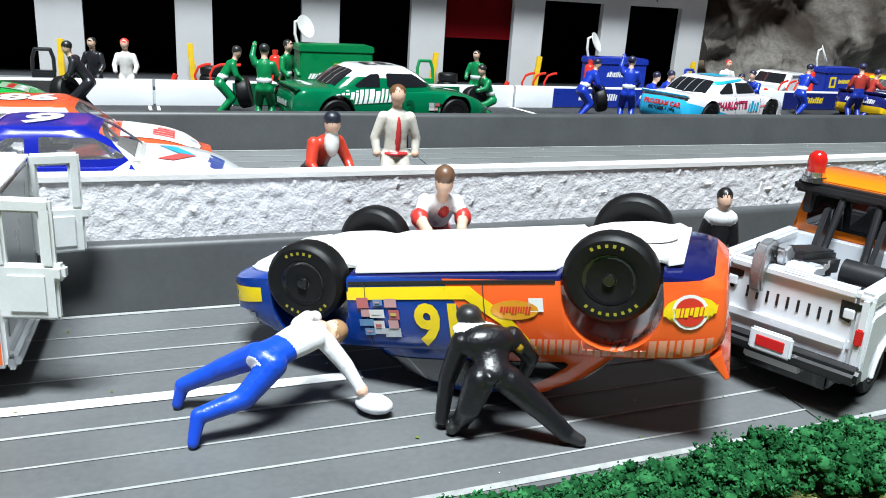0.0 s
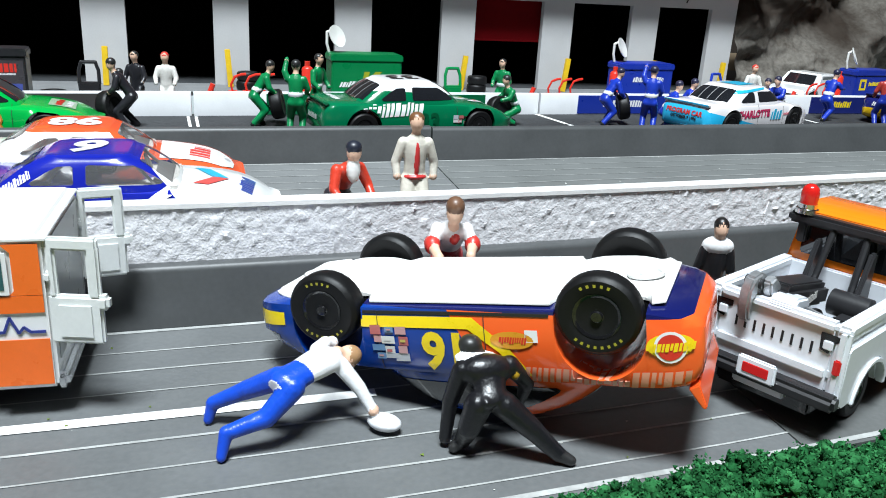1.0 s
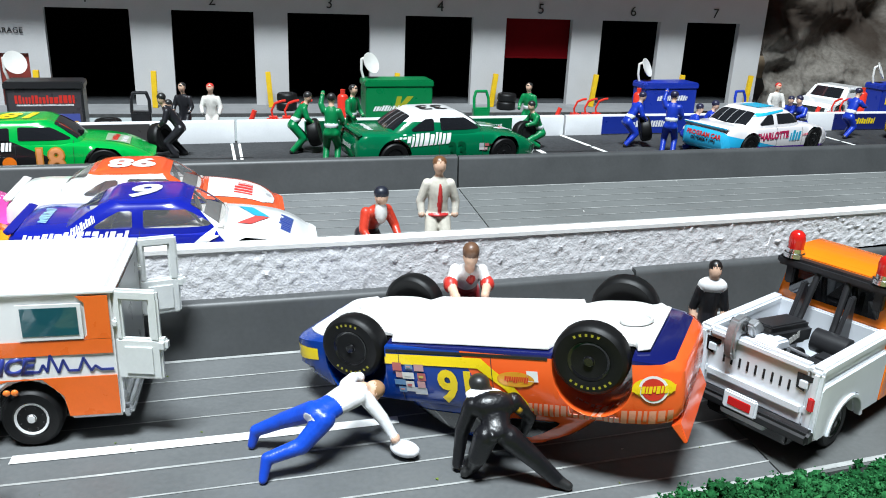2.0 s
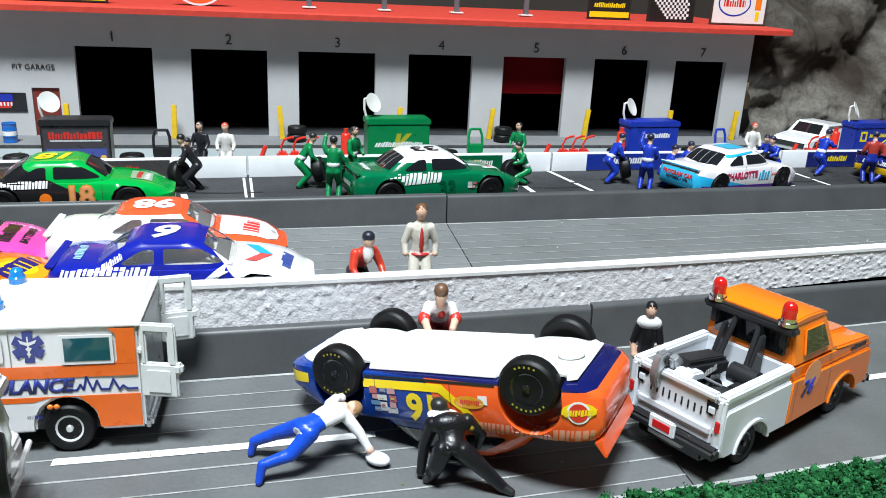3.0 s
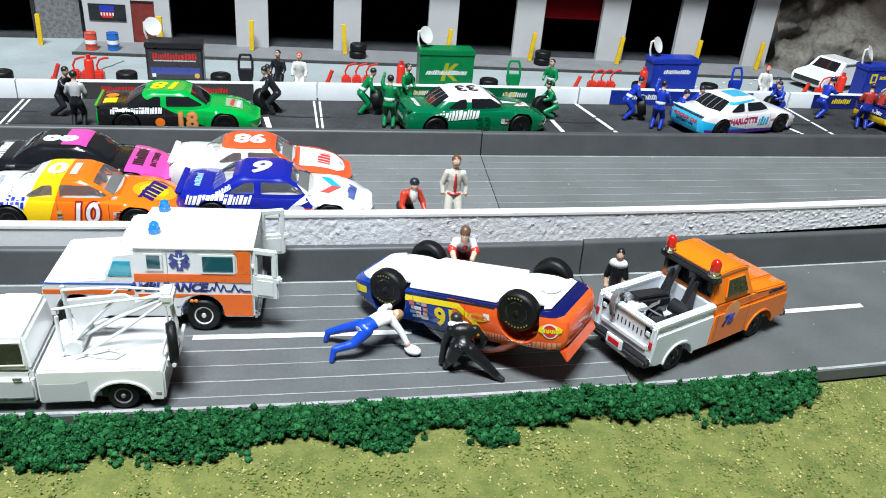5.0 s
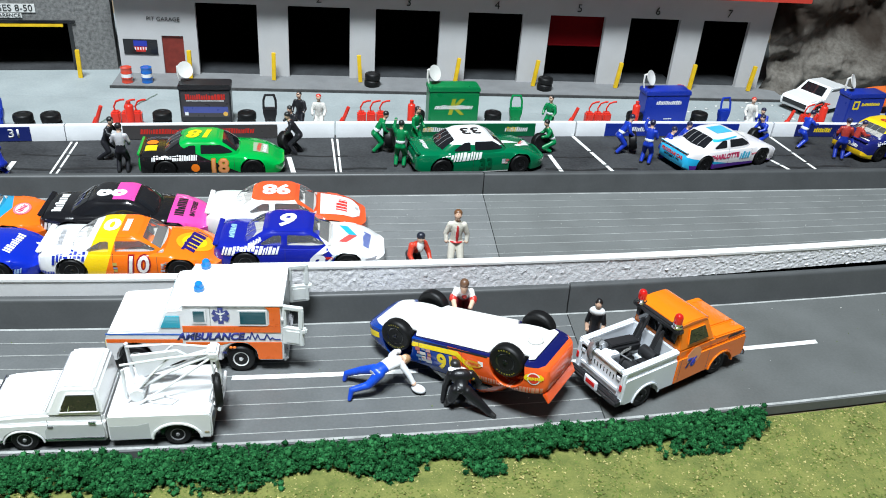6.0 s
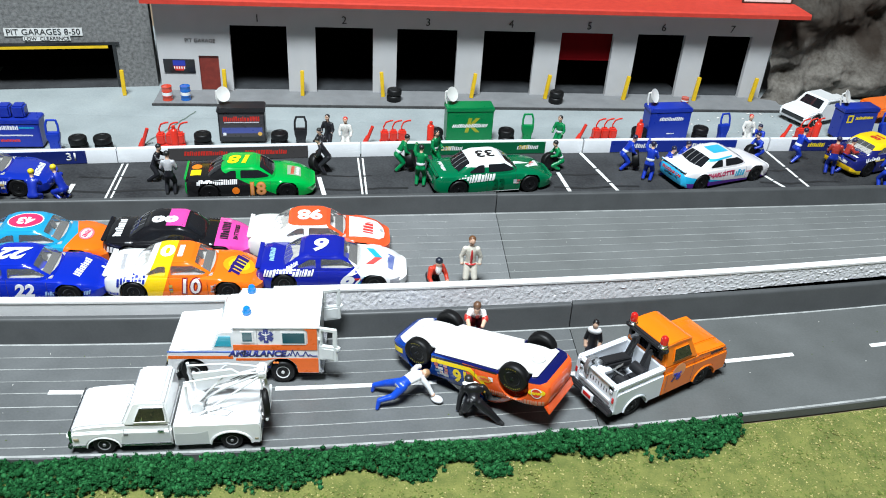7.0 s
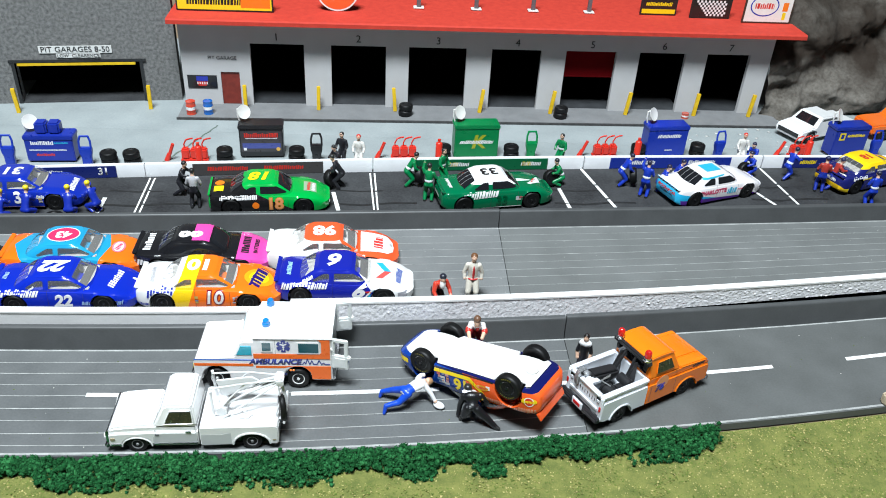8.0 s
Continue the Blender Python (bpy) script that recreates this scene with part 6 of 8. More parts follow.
part("door_handle", mmbox(-2.8, -0.2, -W - 0.4, -W + 0.2, 11.0, 11.8, 0.2), M_CHROME, wr)
part("badge", mmbox(-16.0, -14.2, -W - 0.2, -W + 0.2, 9.6, 10.5, 0.1), plastic("badge_grey", (0.16, 0.16, 0.17)), wr)
prof = [(37.4, 3.0), (37.8, 5.0), (37.8, 12.6), (36.8, 14.0), (4.0, 14.0), (3.2, 13.2), (3.2, 3.0), *reversed(oval_arch(25.8, 3.6, 7.8, 6.0, 3.2))]
part("deck", mmprism(prof, -W - 0.3, W + 0.3, 1.0, seg=3), T_PLAIN, wr, "white flat recovery deck")
# the deck's white flank gets its shade the same way, as grey colour
side_panel("deck_shade", polygon([(x * MM, z * MM) for x, z in ((3.8, 3.8), (3.8, 9.6), (13.0, 9.6), (16.8, 10.6), (17.0, 3.8))]), -W - 0.27, T_SIDE_SHADE, wr, 0.06)
for s in (-1, 1):
    arch_lip("arch_lip", 25.8, 3.6, 7.8, 6.0, *sorted((s * (W + 0.75), s * (W - 0.6))), T_PLAIN, wr, 0.8, 0.0)
part("tail_marker", mmbox(35.0, 36.6, -W - 0.45, -W, 5.4, 6.2, 0.1), mat("lamp_amber", (0.35, 0.3, 0.2)), wr)
part("front_bumper", mmbox(-38.3, -36.4, -12.9, 12.9, 2.8, 5.4, 0.7), M_CHROME, wr)
part("nose_band", mmprism([(-36.2, 5.6), (-37.2, 6.0), (-37.4, 11.2), (-36.4, 12.6), (-35.8, 12.8)], -12.4, 12.4, 0.5), M_CHROME, wr)
part("grille", mmbox(-37.6, -37.0, -9.0, 9.0, 6.8, 10.6, 0.2), M_BLACK, wr)
for y in (-10.8, 10.8):
    part("headlight", cyl((-0.0380, y * MM, 0.0088), (-0.0370, y * MM, 0.0088), 0.0014), M_WHITE, wr)
part("marker_lamp", mmbox(-35.4, -33.4, -W - 0.3, -W + 0.2, 7.6, 8.8, 0.1), mat("lamp_amber", (0.35, 0.3, 0.2)), wr)
part("under", mmbox(-34, 36, -9.5, 9.5, 2.0, 8.4, 0.5), M_BLACK, wr)
for x in (-24.3, 25.8):
    part("wheel_well", mmbox(x - 6.0, x + 6.0, -W + 0.8, W - 0.8, 3.6, 8.4, 0.5), M_BLACK, wr)
BOOM = plastic("boom_white", (0.72, 0.73, 0.74), 0.35)
V_ = lambda x, y, z: (x * MM, y * MM, z * MM)
mast = part("mast", tube([V_(8.5, 6.5, 14), V_(8.0, 5.5, 29.5)], 0.7 * MM, bm=tube([V_(8.5, -5.0, 14), V_(8.0, -3.0, 25)], 0.6 * MM)), BOOM, wr)
for y in (-4.2, 4.2):
    part("boom_rail", tube([V_(10, y, 16.4), V_(24, y * 0.7, 24), V_(38.5, y * 0.35 - 2, 31.0)], 0.62 * MM), BOOM, wr)
    part("boom_brace", tube([V_(12.5, y * 1.9, 14), V_(26, y, 21.0), V_(38, y * 0.5 - 2, 30)], 0.45 * MM), BOOM, wr)
    part("boom_stay", tube([V_(8, y * 1.2, 28.5), V_(24, y * 0.9, 30.0), V_(38, y * 0.4 - 2, 31.5)], 0.42 * MM), BOOM, wr)
    part("boom_strut", tube([V_(9, y * 1.6, 14.2), V_(16, y, 22.0), V_(24, y * 0.8, 29.8)], 0.4 * MM), BOOM, wr)
    part("tow_chain", tube([V_(38, y * 0.6 - 2, 30), V_(38.8, y - 1, 22), V_(36.6, y * 1.7, 15.2), V_(37.8, y * 1.9, 11.0)], 0.38 * MM, 6), BOOM, wr)
part("deck_cable", tube([V_(12.5, -5, 14.5), V_(18, -7.5, 14.4), V_(24, -8.6, 14.5), V_(26, -6.2, 14.5), V_(21, -4.4, 14.6)], 0.35 * MM, 6), BOOM, wr)
part("sling_bar", tube([V_(40.2, -10.5, 13.0), V_(40.6, 0, 12.4), V_(40.2, 9.5, 13.0)], 0.6 * MM), BOOM, wr)
part("boom_head", mmbox(36.5, 40.5, -5.2, 1.6, 29.6, 32.6, 0.8), BOOM, wr)
part("pulley", cyl(V_(39, -5.0, 30.5), V_(39, 1.4, 30.5), 0.0016, n=16), BOOM, wr)
part("boom_gusset", prism([(0.012, 0.0175), (0.022, 0.0225), (0.030, 0.0262), (0.026, 0.0292), (0.010, 0.0275)], 0.0012, 0.0022, 0.0002), BOOM, wr)
part("winch", cyl(V_(12.5, -6.5, 16.4), V_(12.5, 6.5, 16.4), 0.0024, n=18), BOOM, wr)
part("tow_sling", tube([V_(39, -2, 30), V_(40.5, -3, 22), V_(39.6, -4.5, 15), V_(38.4, -7.5, 12.5)], 0.7 * MM), BOOM, wr)
bm = lathe([(2.2 * MM, -1.1 * MM), (4.5 * MM, -1.1 * MM), (5.0 * MM, -0.4 * MM), (5.0 * MM, 0.4 * MM), (4.5 * MM, 1.1 * MM), (2.2 * MM, 1.1 * MM)], 22)
bmesh.ops.transform(bm, matrix=Matrix.Translation(V_(39.4, -6.0, 17.6)) @ Matrix.Rotation(radians(14), 4, "Z") @ Matrix.Diagonal((1.2, 1, 1.35, 1)) @ Matrix.Rotation(radians(90), 4, "Y"), verts=bm.verts[:])
part("spare_tyre", bm, M_RUBBER, wr)
part("spare_hub", cyl(V_(38.4, -6.0, 17.6), V_(41.0, -6.0, 17.6), 0.0014), BOOM, wr)
for x in (-24.3, 25.8):
    for s in (-1, 1):
        wheel_parts(wr, x, s * 10.6, 4.5, 4.0, s, mat("dull_rim", (0.3, 0.3, 0.31), rough=0.4, metal=0.3, vary=0.2))

# ---- small painted figures ----
SKIN = plastic("flesh", (0.72, 0.46, 0.33), 0.55)


def moulded(bm, voxel):
    """Melts overlapping solids into one cast skin that keeps the painted colours."""
    tree = BVHTree.FromBMesh(bm)
    tint = [f.material_index for f in bm.faces]
    me = bpy.data.meshes.new("cast")
    bm.to_mesh(me)
    bm.free()
    ob = bpy.data.objects.new("cast", me)
    scene.collection.objects.link(ob)
    mod = ob.modifiers.new("cast", "REMESH")
    mod.mode, mod.voxel_size = "VOXEL", voxel
    bpy.context.view_layer.update()
    out = bmesh.new()
    out.from_mesh(ob.evaluated_get(bpy.context.evaluated_depsgraph_get()).to_mesh())
    bpy.data.objects.remove(ob)
    bpy.data.meshes.remove(me)
    for _ in range(3):
        bmesh.ops.smooth_vert(out, verts=out.verts[:], factor=0.5, use_axis_x=True, use_axis_y=True, use_axis_z=True)
    for f in out.faces:
        f.material_index = tint[tree.find_nearest(f.calc_center_median())[2]]
    return out


def figurine(name, label, j, mats, m, scale=1.0, group="", extra=None, voxel=0.00036, girth=0.94):
    """A painted plastic figure as one plain mesh. j: joints in millimetres; mats: shirt, trousers, skin, cap, shoes."""
    bm = bmesh.new()
    v = {k: Vector(p) * MM for k, p in j.items() if k not in ("short", "peak")}
    r = MM

    def limb(a, b, r0, r1, mi, n=10):
        r0, r1 = r0 * 1.06 * girth + 0.05, r1 * 1.06 * girth + 0.05
        cyl(a, b, r0 * r, r1 * r, n, bm, mi)
        ball(a, r0 * r, bm, mi, 10, 7)
        ball(b, r1 * r, bm, mi, 10, 7)

    pel, che, head = v["pelvis"], v["chest"], v["head"]
    side = (v["hipL"] - v["hipR"]).normalized()
    up = (che - pel).normalized()
    # torso of stacked oval rings
    own = bmesh.new()
    fwd = side.cross(up).normalized()
    rings = []
    for t, a, b in ((-0.28, 1.5, 1.2), (-0.12, 2.6, 1.9), (0.12, 2.7, 2.0), (0.4, 2.6, 1.9), (0.75, 2.9, 2.1), (1.0, 3.0, 2.0), (1.16, 2.5, 1.6), (1.3, 1.2, 1.1)):
        c = pel.lerp(che, t)
        rings.append((t, [own.verts.new(c + side * (a * r * math.cos(q)) + fwd * (b * r * math.sin(q))) for q in np.linspace(0, math.tau, 14, endpoint=False)]))
    for (t, p), (_, q) in zip(rings, rings[1:]):
        for k in range(14):
            f = own.faces.new((p[k], p[(k + 1) % 14], q[(k + 1) % 14], q[k]))
            f.material_index = 1 if t < 0.13 else 0
    own.faces.new(list(reversed(rings[0][1])))
    own.faces.new(rings[-1][1])
    bmesh.ops.recalc_face_normals(own, faces=own.faces[:])
    merge(own, bm)
    for s in "LR":
        limb(v["hip" + s], v["knee" + s], 1.95, 1.55, 1)
        limb(v["knee" + s], v["foot" + s], 1.5, 1.15, 1)
        toe = v.get("toe" + s, v["foot" + s] + Vector((2.2, 0, -0.2)) * MM)
        limb(v["foot" + s], toe, 1.1, 0.8, 4, 8)
        limb(v["sho" + s], v["elb" + s], 1.4, 1.15, 0)
        limb(v["elb" + s], v["hand" + s], 1.1, 0.85, 0 if not j.get("short") else 2)
        ball(v["hand" + s], 1.05 * r, bm, 2, 8, 6)
    limb(che + up * 2.4 * MM, head, 1.1, 1.1, 2, 8)
    hd = (head - che).normalized()
    ball(head, (1.75 * r, 1.75 * r, 2.2 * r), bm, 2, 12, 9)
    ball(head + hd * 0.75 * MM - fwd * 0.55 * MM, (1.95 * r, 1.95 * r, 1.75 * r), bm, 3, 12, 8)
    if j.get("peak"):
        ball(head + Vector(j["peak"]) * MM, (1.3 * r, 1.2 * r, 0.35 * r), bm, 3, 10, 6)
    if extra:
        extra(bm)
    bm = moulded(bm, voxel)
    bmesh.ops.transform(bm, matrix=Matrix.Diagonal((scale, scale, scale, 1)), verts=bm.verts[:])
    ob = part(name, bm, list(mats), None, angle=80)
    ob.matrix_basis = m
    return tagged(ob, label, "figurine", group)


def pose_pts(lean=0.0, squat=0.0, spread=2.4, armL=(2, 0, -7), armR=(2, 0, -7), stride=0.0, turn=0.0, elbow=0.5):
    """Joint places for a figure that faces +x. lean: how far the chest leans ahead, squat: how far the hips sink."""
    hz = 13.6 - squat
    pel = Vector((-lean * 0.25, 0, hz))
    che = pel + Vector((lean, 0, math.sqrt(max(4, 64 - lean * lean))))
    up = (che - pel).normalized()
    head = che + up * 3.0 + Vector((0.6, 0, 2.3))
    j = {"pelvis": pel, "chest": che, "head": head, "hipL": pel + Vector((0, 1.5, -0.6)), "hipR": pel + Vector((0, -1.5, -0.6))}
    for s, k in (("L", 1), ("R", -1)):
        foot = Vector((stride * k - 0.6, k * spread, 0.9))
        hip = j["hip" + s]
        mid = (foot + hip) / 2
        bendy = math.sqrt(max(0.0, 7.2 ** 2 - ((foot - hip).length / 2) ** 2))
        j["knee" + s], j["foot" + s] = mid + Vector((bendy, k * 0.4, 0)), foot
        arm = Vector(armL if k > 0 else armR)
        sho = che + Vector((0, k * 3.0, 0.3))
        j["sho" + s] = sho
        hand = sho + arm
        j["elb" + s] = sho + arm * elbow + Vector((-0.8, k * 1.0, -0.8))
        j["hand" + s] = hand
    return j


def sash(p):
    """A pale band painted round the waist of a crew figure."""
    j = pose_pts(**p)
    mid = Vector(j["pelvis"]).lerp(Vector(j["chest"]), 0.34) * MM
    return lambda bm: ball(mid, (0.0024, 0.0031, 0.0016), bm, 5, 12, 8)


def suit(name, shirt, legs=None, cap=(0.02, 0.02, 0.02), shoes=(0.02, 0.02, 0.02)):
    cloth = lambda part_name, c: mat("cloth_" + name + part_name, c, rough=0.34, vary=0.1, scale=420, fine=1400, bump=0.35)
    return (cloth("_shirt", shirt), cloth("_legs", legs or shirt), SKIN, plastic(name + "_cap", cap), plastic(name + "_shoes", shoes))


CRASH = "figures round the crash"
# figure in blue trousers on hands and toes
boy = {"pelvis": (0.0, 1.4, 10.6), "chest": (6.4, 5.6, 11.8), "head": (10.2, 7.9, 10.6), "hipL": (-1.2, 2.6, 10.4), "hipR": (0.9, 0.2, 10.0), "kneeL": (-6.2, 6.2, 6.8), "kneeR": (-3.2, -1.2, 5.9), "footL": (-11.4, 8.4, 3.6), "footR": (-9.2, -1.9, 4.2),
       "toeL": (-12.2, 8.0, 0.9), "toeR": (-10.0, -3.2, 0.9), "shoL": (5.4, 8.0, 12.2), "shoR": (8.8, 5.0, 10.8), "elbL": (6.8, 10.2, 12.4), "elbR": (11.7, 3.7, 7.2), "handL": (8.0, 11.0, 12.0), "handR": (13.8, 2.2, 3.8)}


def mitt(bm):
    ball((0.0156, 0.0016, 0.0018), (0.0031, 0.0021, 0.0014), bm, 0, 12, 8, Matrix.Rotation(radians(-35), 4, "Z"))
    ball((0.0138, 0.0022, 0.0038), (0.0011, 0.0011, 0.0011), bm, 0, 8, 6)
    ball((0.0080, 0.0110, 0.0120), (0.0012, 0.0012, 0.0012), bm, 0, 8, 6)


figurine("crash_figure", "painted figure in white shirt and blue trousers on hands and toes", boy, suit("boy", (0.8, 0.8, 0.82), (0.008, 0.07, 0.55), (0.35, 0.2, 0.1), (0.008, 0.06, 0.5)), pose(0.0288, 0.1208, 0), 1.0, CRASH, mitt, 0.00024)
# marshal in black stooping to look in
mar = {"pelvis": (1.6, -0.2, 11.4), "chest": (1.4, 3.0, 14.6), "head": (-0.2, 6.2, 17.4), "hipL": (-0.4, 0.0, 10.6), "hipR": (3.6, -0.4, 10.4), "kneeL": (-1.6, 0.2, 6.0), "kneeR": (8.0, -1.8, 6.2), "footL": (-1.8, 2.6, 2.0), "footR": (12.2, -3.0, 1.8),
       "toeL": (-3.2, 2.2, 1.1), "toeR": (14.0, -4.0, 1.0), "shoL": (-2.2, 3.8, 15.0), "shoR": (5.2, 3.4, 15.6), "elbL": (-3.6, 4.6, 8.6), "elbR": (8.6, 4.0, 11.6), "handL": (-4.2, 4.2, 1.8), "handR": (8.8, 6.2, 6.8)}


def collar(bm):
    ball((0.0015, 0.0032, 0.0150), (0.0044, 0.0025, 0.0028), bm, 0, 16, 10)
    for k in range(5):
        ball((0.0002 + 0.0008 * k, -0.0012 + 0.0002 * k, 0.0118 - 0.0003 * (k % 2)), (0.0009, 0.0014, 0.0010), bm, 1, 8, 6)
    ball((0.0002, 0.0048, 0.0166), (0.0036, 0.0016, 0.0011), bm, 5, 14, 8, Matrix.Rotation(radians(-6), 4, "Z"))
    ball((0.0060, 0.0026, 0.0142), (0.0006, 0.0009, 0.0010), bm, 6, 8, 6)
    for s in (-0.0042, 0.0088):
        ball((s, 0.0042 if s < 0 else 0.0062, 0.0018 if s < 0 else 0.0068), (0.0011, 0.0011, 0.0011), bm, 0, 8, 6)


_m = suit("marshal", (0.008, 0.008, 0.01), (0.008, 0.008, 0.01))
figurine("crash_figure", "painted figure in black overalls stooping beside the car", mar, (_m[0], _m[1], plastic("dark_glove", (0.03, 0.022, 0.02)), _m[3], _m[4], plastic("collar_white", (0.75, 0.75, 0.78)), plastic("patch_yellow", (0.45, 0.27, 0.02))), pose(0.0574, 0.1125, 0) @ Matrix.Diagonal((1.0, 1.0, 0.92, 1)), 1.0, CRASH, collar, 0.00024, 1.08)
# figure in a black and white tee shirt
tee = pose_pts(0.6, 0.0, 1.9, (1.0, 0.8, -7.6), (0.6, -0.6, -8.2))
tee["short"] = True


def yoke(bm):
    ball((0.0006, 0, 0.0232), (0.0023, 0.0041, 0.0020), bm, 5, 14, 8)


figurine("crash_figure", "painted figure in black and white shirt and dark trousers", tee, (*suit("tee", (0.012, 0.012, 0.014), (0.02, 0.02, 0.025), (0.012, 0.01, 0.01)), plastic("yoke_white", (0.75, 0.75, 0.75))), pose(0.1156, 0.1455, 0, 0, 0, 250) @ Matrix.Diagonal((0.86, 0.82, 1, 1)), 0.97, CRASH, yoke, 0.00024)
# figure in red and white leaning on the wreck
rw = pose_pts(6.0, -0.6, 2.2, (5.6, 0.2, -2.8), (5.8, 0.0, -3.2), elbow=0.45)
rw["short"] = True


def spots(bm):
    for k in ("elbL", "elbR"):
        ball(Vector(rw[k]) * MM, 0.0017, bm, 5, 10, 7)
    for y in (-0.0034, 0.0034):
        ball((0.0048, y * 1.25, 0.0175), (0.0015, 0.0014, 0.0013), bm, 5, 8, 6)
    ball((0.0060, 0.0004, 0.0188), (0.0012, 0.0010, 0.0013), bm, 5, 8, 6)


figurine("crash_figure", "painted figure in red and white shirt leaning on the car", rw, (*suit("spotted", (0.78, 0.75, 0.74), (0.45, 0.03, 0.04), (0.14, 0.07, 0.04)), plastic("spot_red", (0.6, 0.04, 0.03))), pose(0.0640, 0.1622, 0.0, 0, 0, 262) @ Matrix.Diagonal((0.95, 0.86, 1, 1)), 1.16, CRASH, spots, 0.00024)
# two figures on the back track
santa = pose_pts(5.0, 1.0, 2.2, (4.2, 1.2, -6.4), (4.4, -0.8, -6.6))


def beard(bm):
    ball((0.0062, 0, 0.0195), (0.0013, 0.0017, 0.0032), bm, 5, 10, 8)


figurine("back_track_figure", "painted figure in red jacket and black cap bending over", santa, (*suit("jacket", (0.62, 0.05, 0.025), (0.03, 0.025, 0.03), (0.015, 0.018, 0.03)), plastic("front_white", (0.75, 0.74, 0.72))), pose(0.0446, 0.1880, BACK_Z, 0, 0, 292), 0.98, CRASH, beard, 0.00024)
tall_j = pose_pts(0.2, -0.4, 2.0, (0.4, 1.6, -8.2), (0.8, -1.4, -8.0))


def tie(bm):
    ball((0.0020, 0.0002, 0.0185), (0.0006, 0.0006, 0.0042), bm, 5, 8, 8)
    ball((0.0006, 0, 0.0142), (0.0022, 0.0030, 0.0007), bm, 5, 12, 6)


figurine("back_track_figure", "painted figure in cream driving suit with red trim", tall_j, (*suit("cream", (0.66, 0.62, 0.54), (0.62, 0.58, 0.5), (0.16, 0.07, 0.03)), plastic("trim_red", (0.5, 0.03, 0.03))), pose(0.0636, 0.1965, BACK_Z, 0, 0, 268), 1.0, CRASH, tie, 0.00024)

# pit crews
CREW = "pit crew figures"
S_BLACK = suit("crew_black", (0.016, 0.016, 0.02))
S_BW = suit("crew_black_white", (0.5, 0.5, 0.52), (0.016, 0.016, 0.02))
S_GREEN = suit("crew_green", (0.0, 0.2, 0.06))
S_BLUE = suit("crew_blue", (0.01, 0.04, 0.42), cap=(0.02, 0.02, 0.05))
S_YB = suit("crew_blue_yellow", (0.01, 0.03, 0.36), cap=(0.8, 0.62, 0.02))
S_RB = suit("crew_red_blue", (0.4, 0.04, 0.03), (0.01, 0.03, 0.3), cap=(0.03, 0.03, 0.08))
S_WHITE = suit("crew_white", (0.72, 0.7, 0.66), cap=(0.6, 0.04, 0.03))
STAND = dict(lean=0.6, armL=(3.0, 1.0, -6.4), armR=(3.2, -0.8, -6.2))
WAVE = dict(lean=0.8, armL=(2.6, 0.6, 7.0), armR=(3.2, -0.8, -5.4))
CARRY = dict(lean=4.6, squat=1.2, armL=(3.4, 0.6, -5.8), armR=(3.4, -0.6, -5.8), stride=1.6)
CROUCH = dict(lean=3.8, squat=6.0, armL=(4.8, -0.4, -3.6), armR=(4.8, 0.4, -3.6), stride=1.2)
LUNGE = dict(lean=3.2, squat=2.2, armL=(5.0, 0.6, -1.8), armR=(4.8, -0.4, -2.2), stride=4.2)


def tyre_obj(m, label="spare racing tyre lying by the pit wall", group="loose racing tyres", n=1):
    """One or two black racing tyres, the upper resting on the lower."""
    for k in range(n):
        t = thing("racing_tyre", label, "tyre", m @ pose(0.0004 * k, 0.0003 * k, 0.0046 * k, 0, 0, 40 * k), group)
        prof = [(2.8, 0.3), (3.2, 0.0), (4.9, 0.0), (5.4, 0.5), (5.55, 1.2), (5.55, 3.3), (5.4, 4.0), (4.9, 4.5), (3.2, 4.5), (2.8, 4.2)]
        part("tyre", lathe([(a * MM, b * MM) for a, b in prof], 26), M_RUBBER, t)
        part("rim", lathe([(2.9 * MM, 0.6 * MM), (2.9 * MM, 3.6 * MM), (2.4 * MM, 3.4 * MM), (0.9 * MM, 2.6 * MM), (0.6 * MM, 3.0 * MM), (0.0, 3.0 * MM)], 18), M_BLACK, t)


def crew(x, y, yaw, s, p, label, z=None, scale=0.92):
    return figurine("crew_figure", label, pose_pts(**p), (*s, plastic("sash_white", (0.7, 0.72, 0.74))), pose(x, y, PIT_Z if z is None else apron_z(x, y), 0, 0, yaw), scale, CREW, sash(p) if s in (S_GREEN, S_BLUE) else None)


def held_tyre(x, y, z, yaw):
    tyre_obj(pose(x, y, z, 0, 0, yaw) @ pose(0, 0, 0, 78, 0, 0) @ Matrix.Translation((0, 0, -0.0022)), "racing tyre held upright by a crew figure", "carried racing tyres")


L_G, L_B, L_K = "pit crew figure in green overalls", "pit crew figure in blue overalls", "pit crew figure in black overalls"
crew(-0.1140, 0.2985, -10, S_BLACK, LUNGE, L_K)
crew(-0.1020, 0.2825, 95, S_BW, STAND, "pit crew figure in white shirt and black trousers")
crew(-0.0150, 0.3135, 178, S_BLACK, CARRY, L_K)
held_tyre(-0.0215, 0.3130, PIT_Z + 0.0075, 60)
crew(0.0290, 0.3195, 10, S_GREEN, CARRY, L_G)
held_tyre(0.0365, 0.3200, PIT_Z + 0.0080, 80)
crew(0.0420, 0.2990, 80, S_GREEN, WAVE, "pit crew figure in green overalls, one arm raised")
crew(0.0515, 0.3225, -40, S_GREEN, STAND, L_G)
crew(0.1325, 0.3265, 190, S_GREEN, CROUCH, L_G)
held_tyre(0.1255, 0.3250, PIT_Z + 0.0064, 20)
crew(0.1745, 0.3285, 5, S_BLUE, CARRY, L_B)
held_tyre(0.1825, 0.3290, PIT_Z + 0.0078, 75)
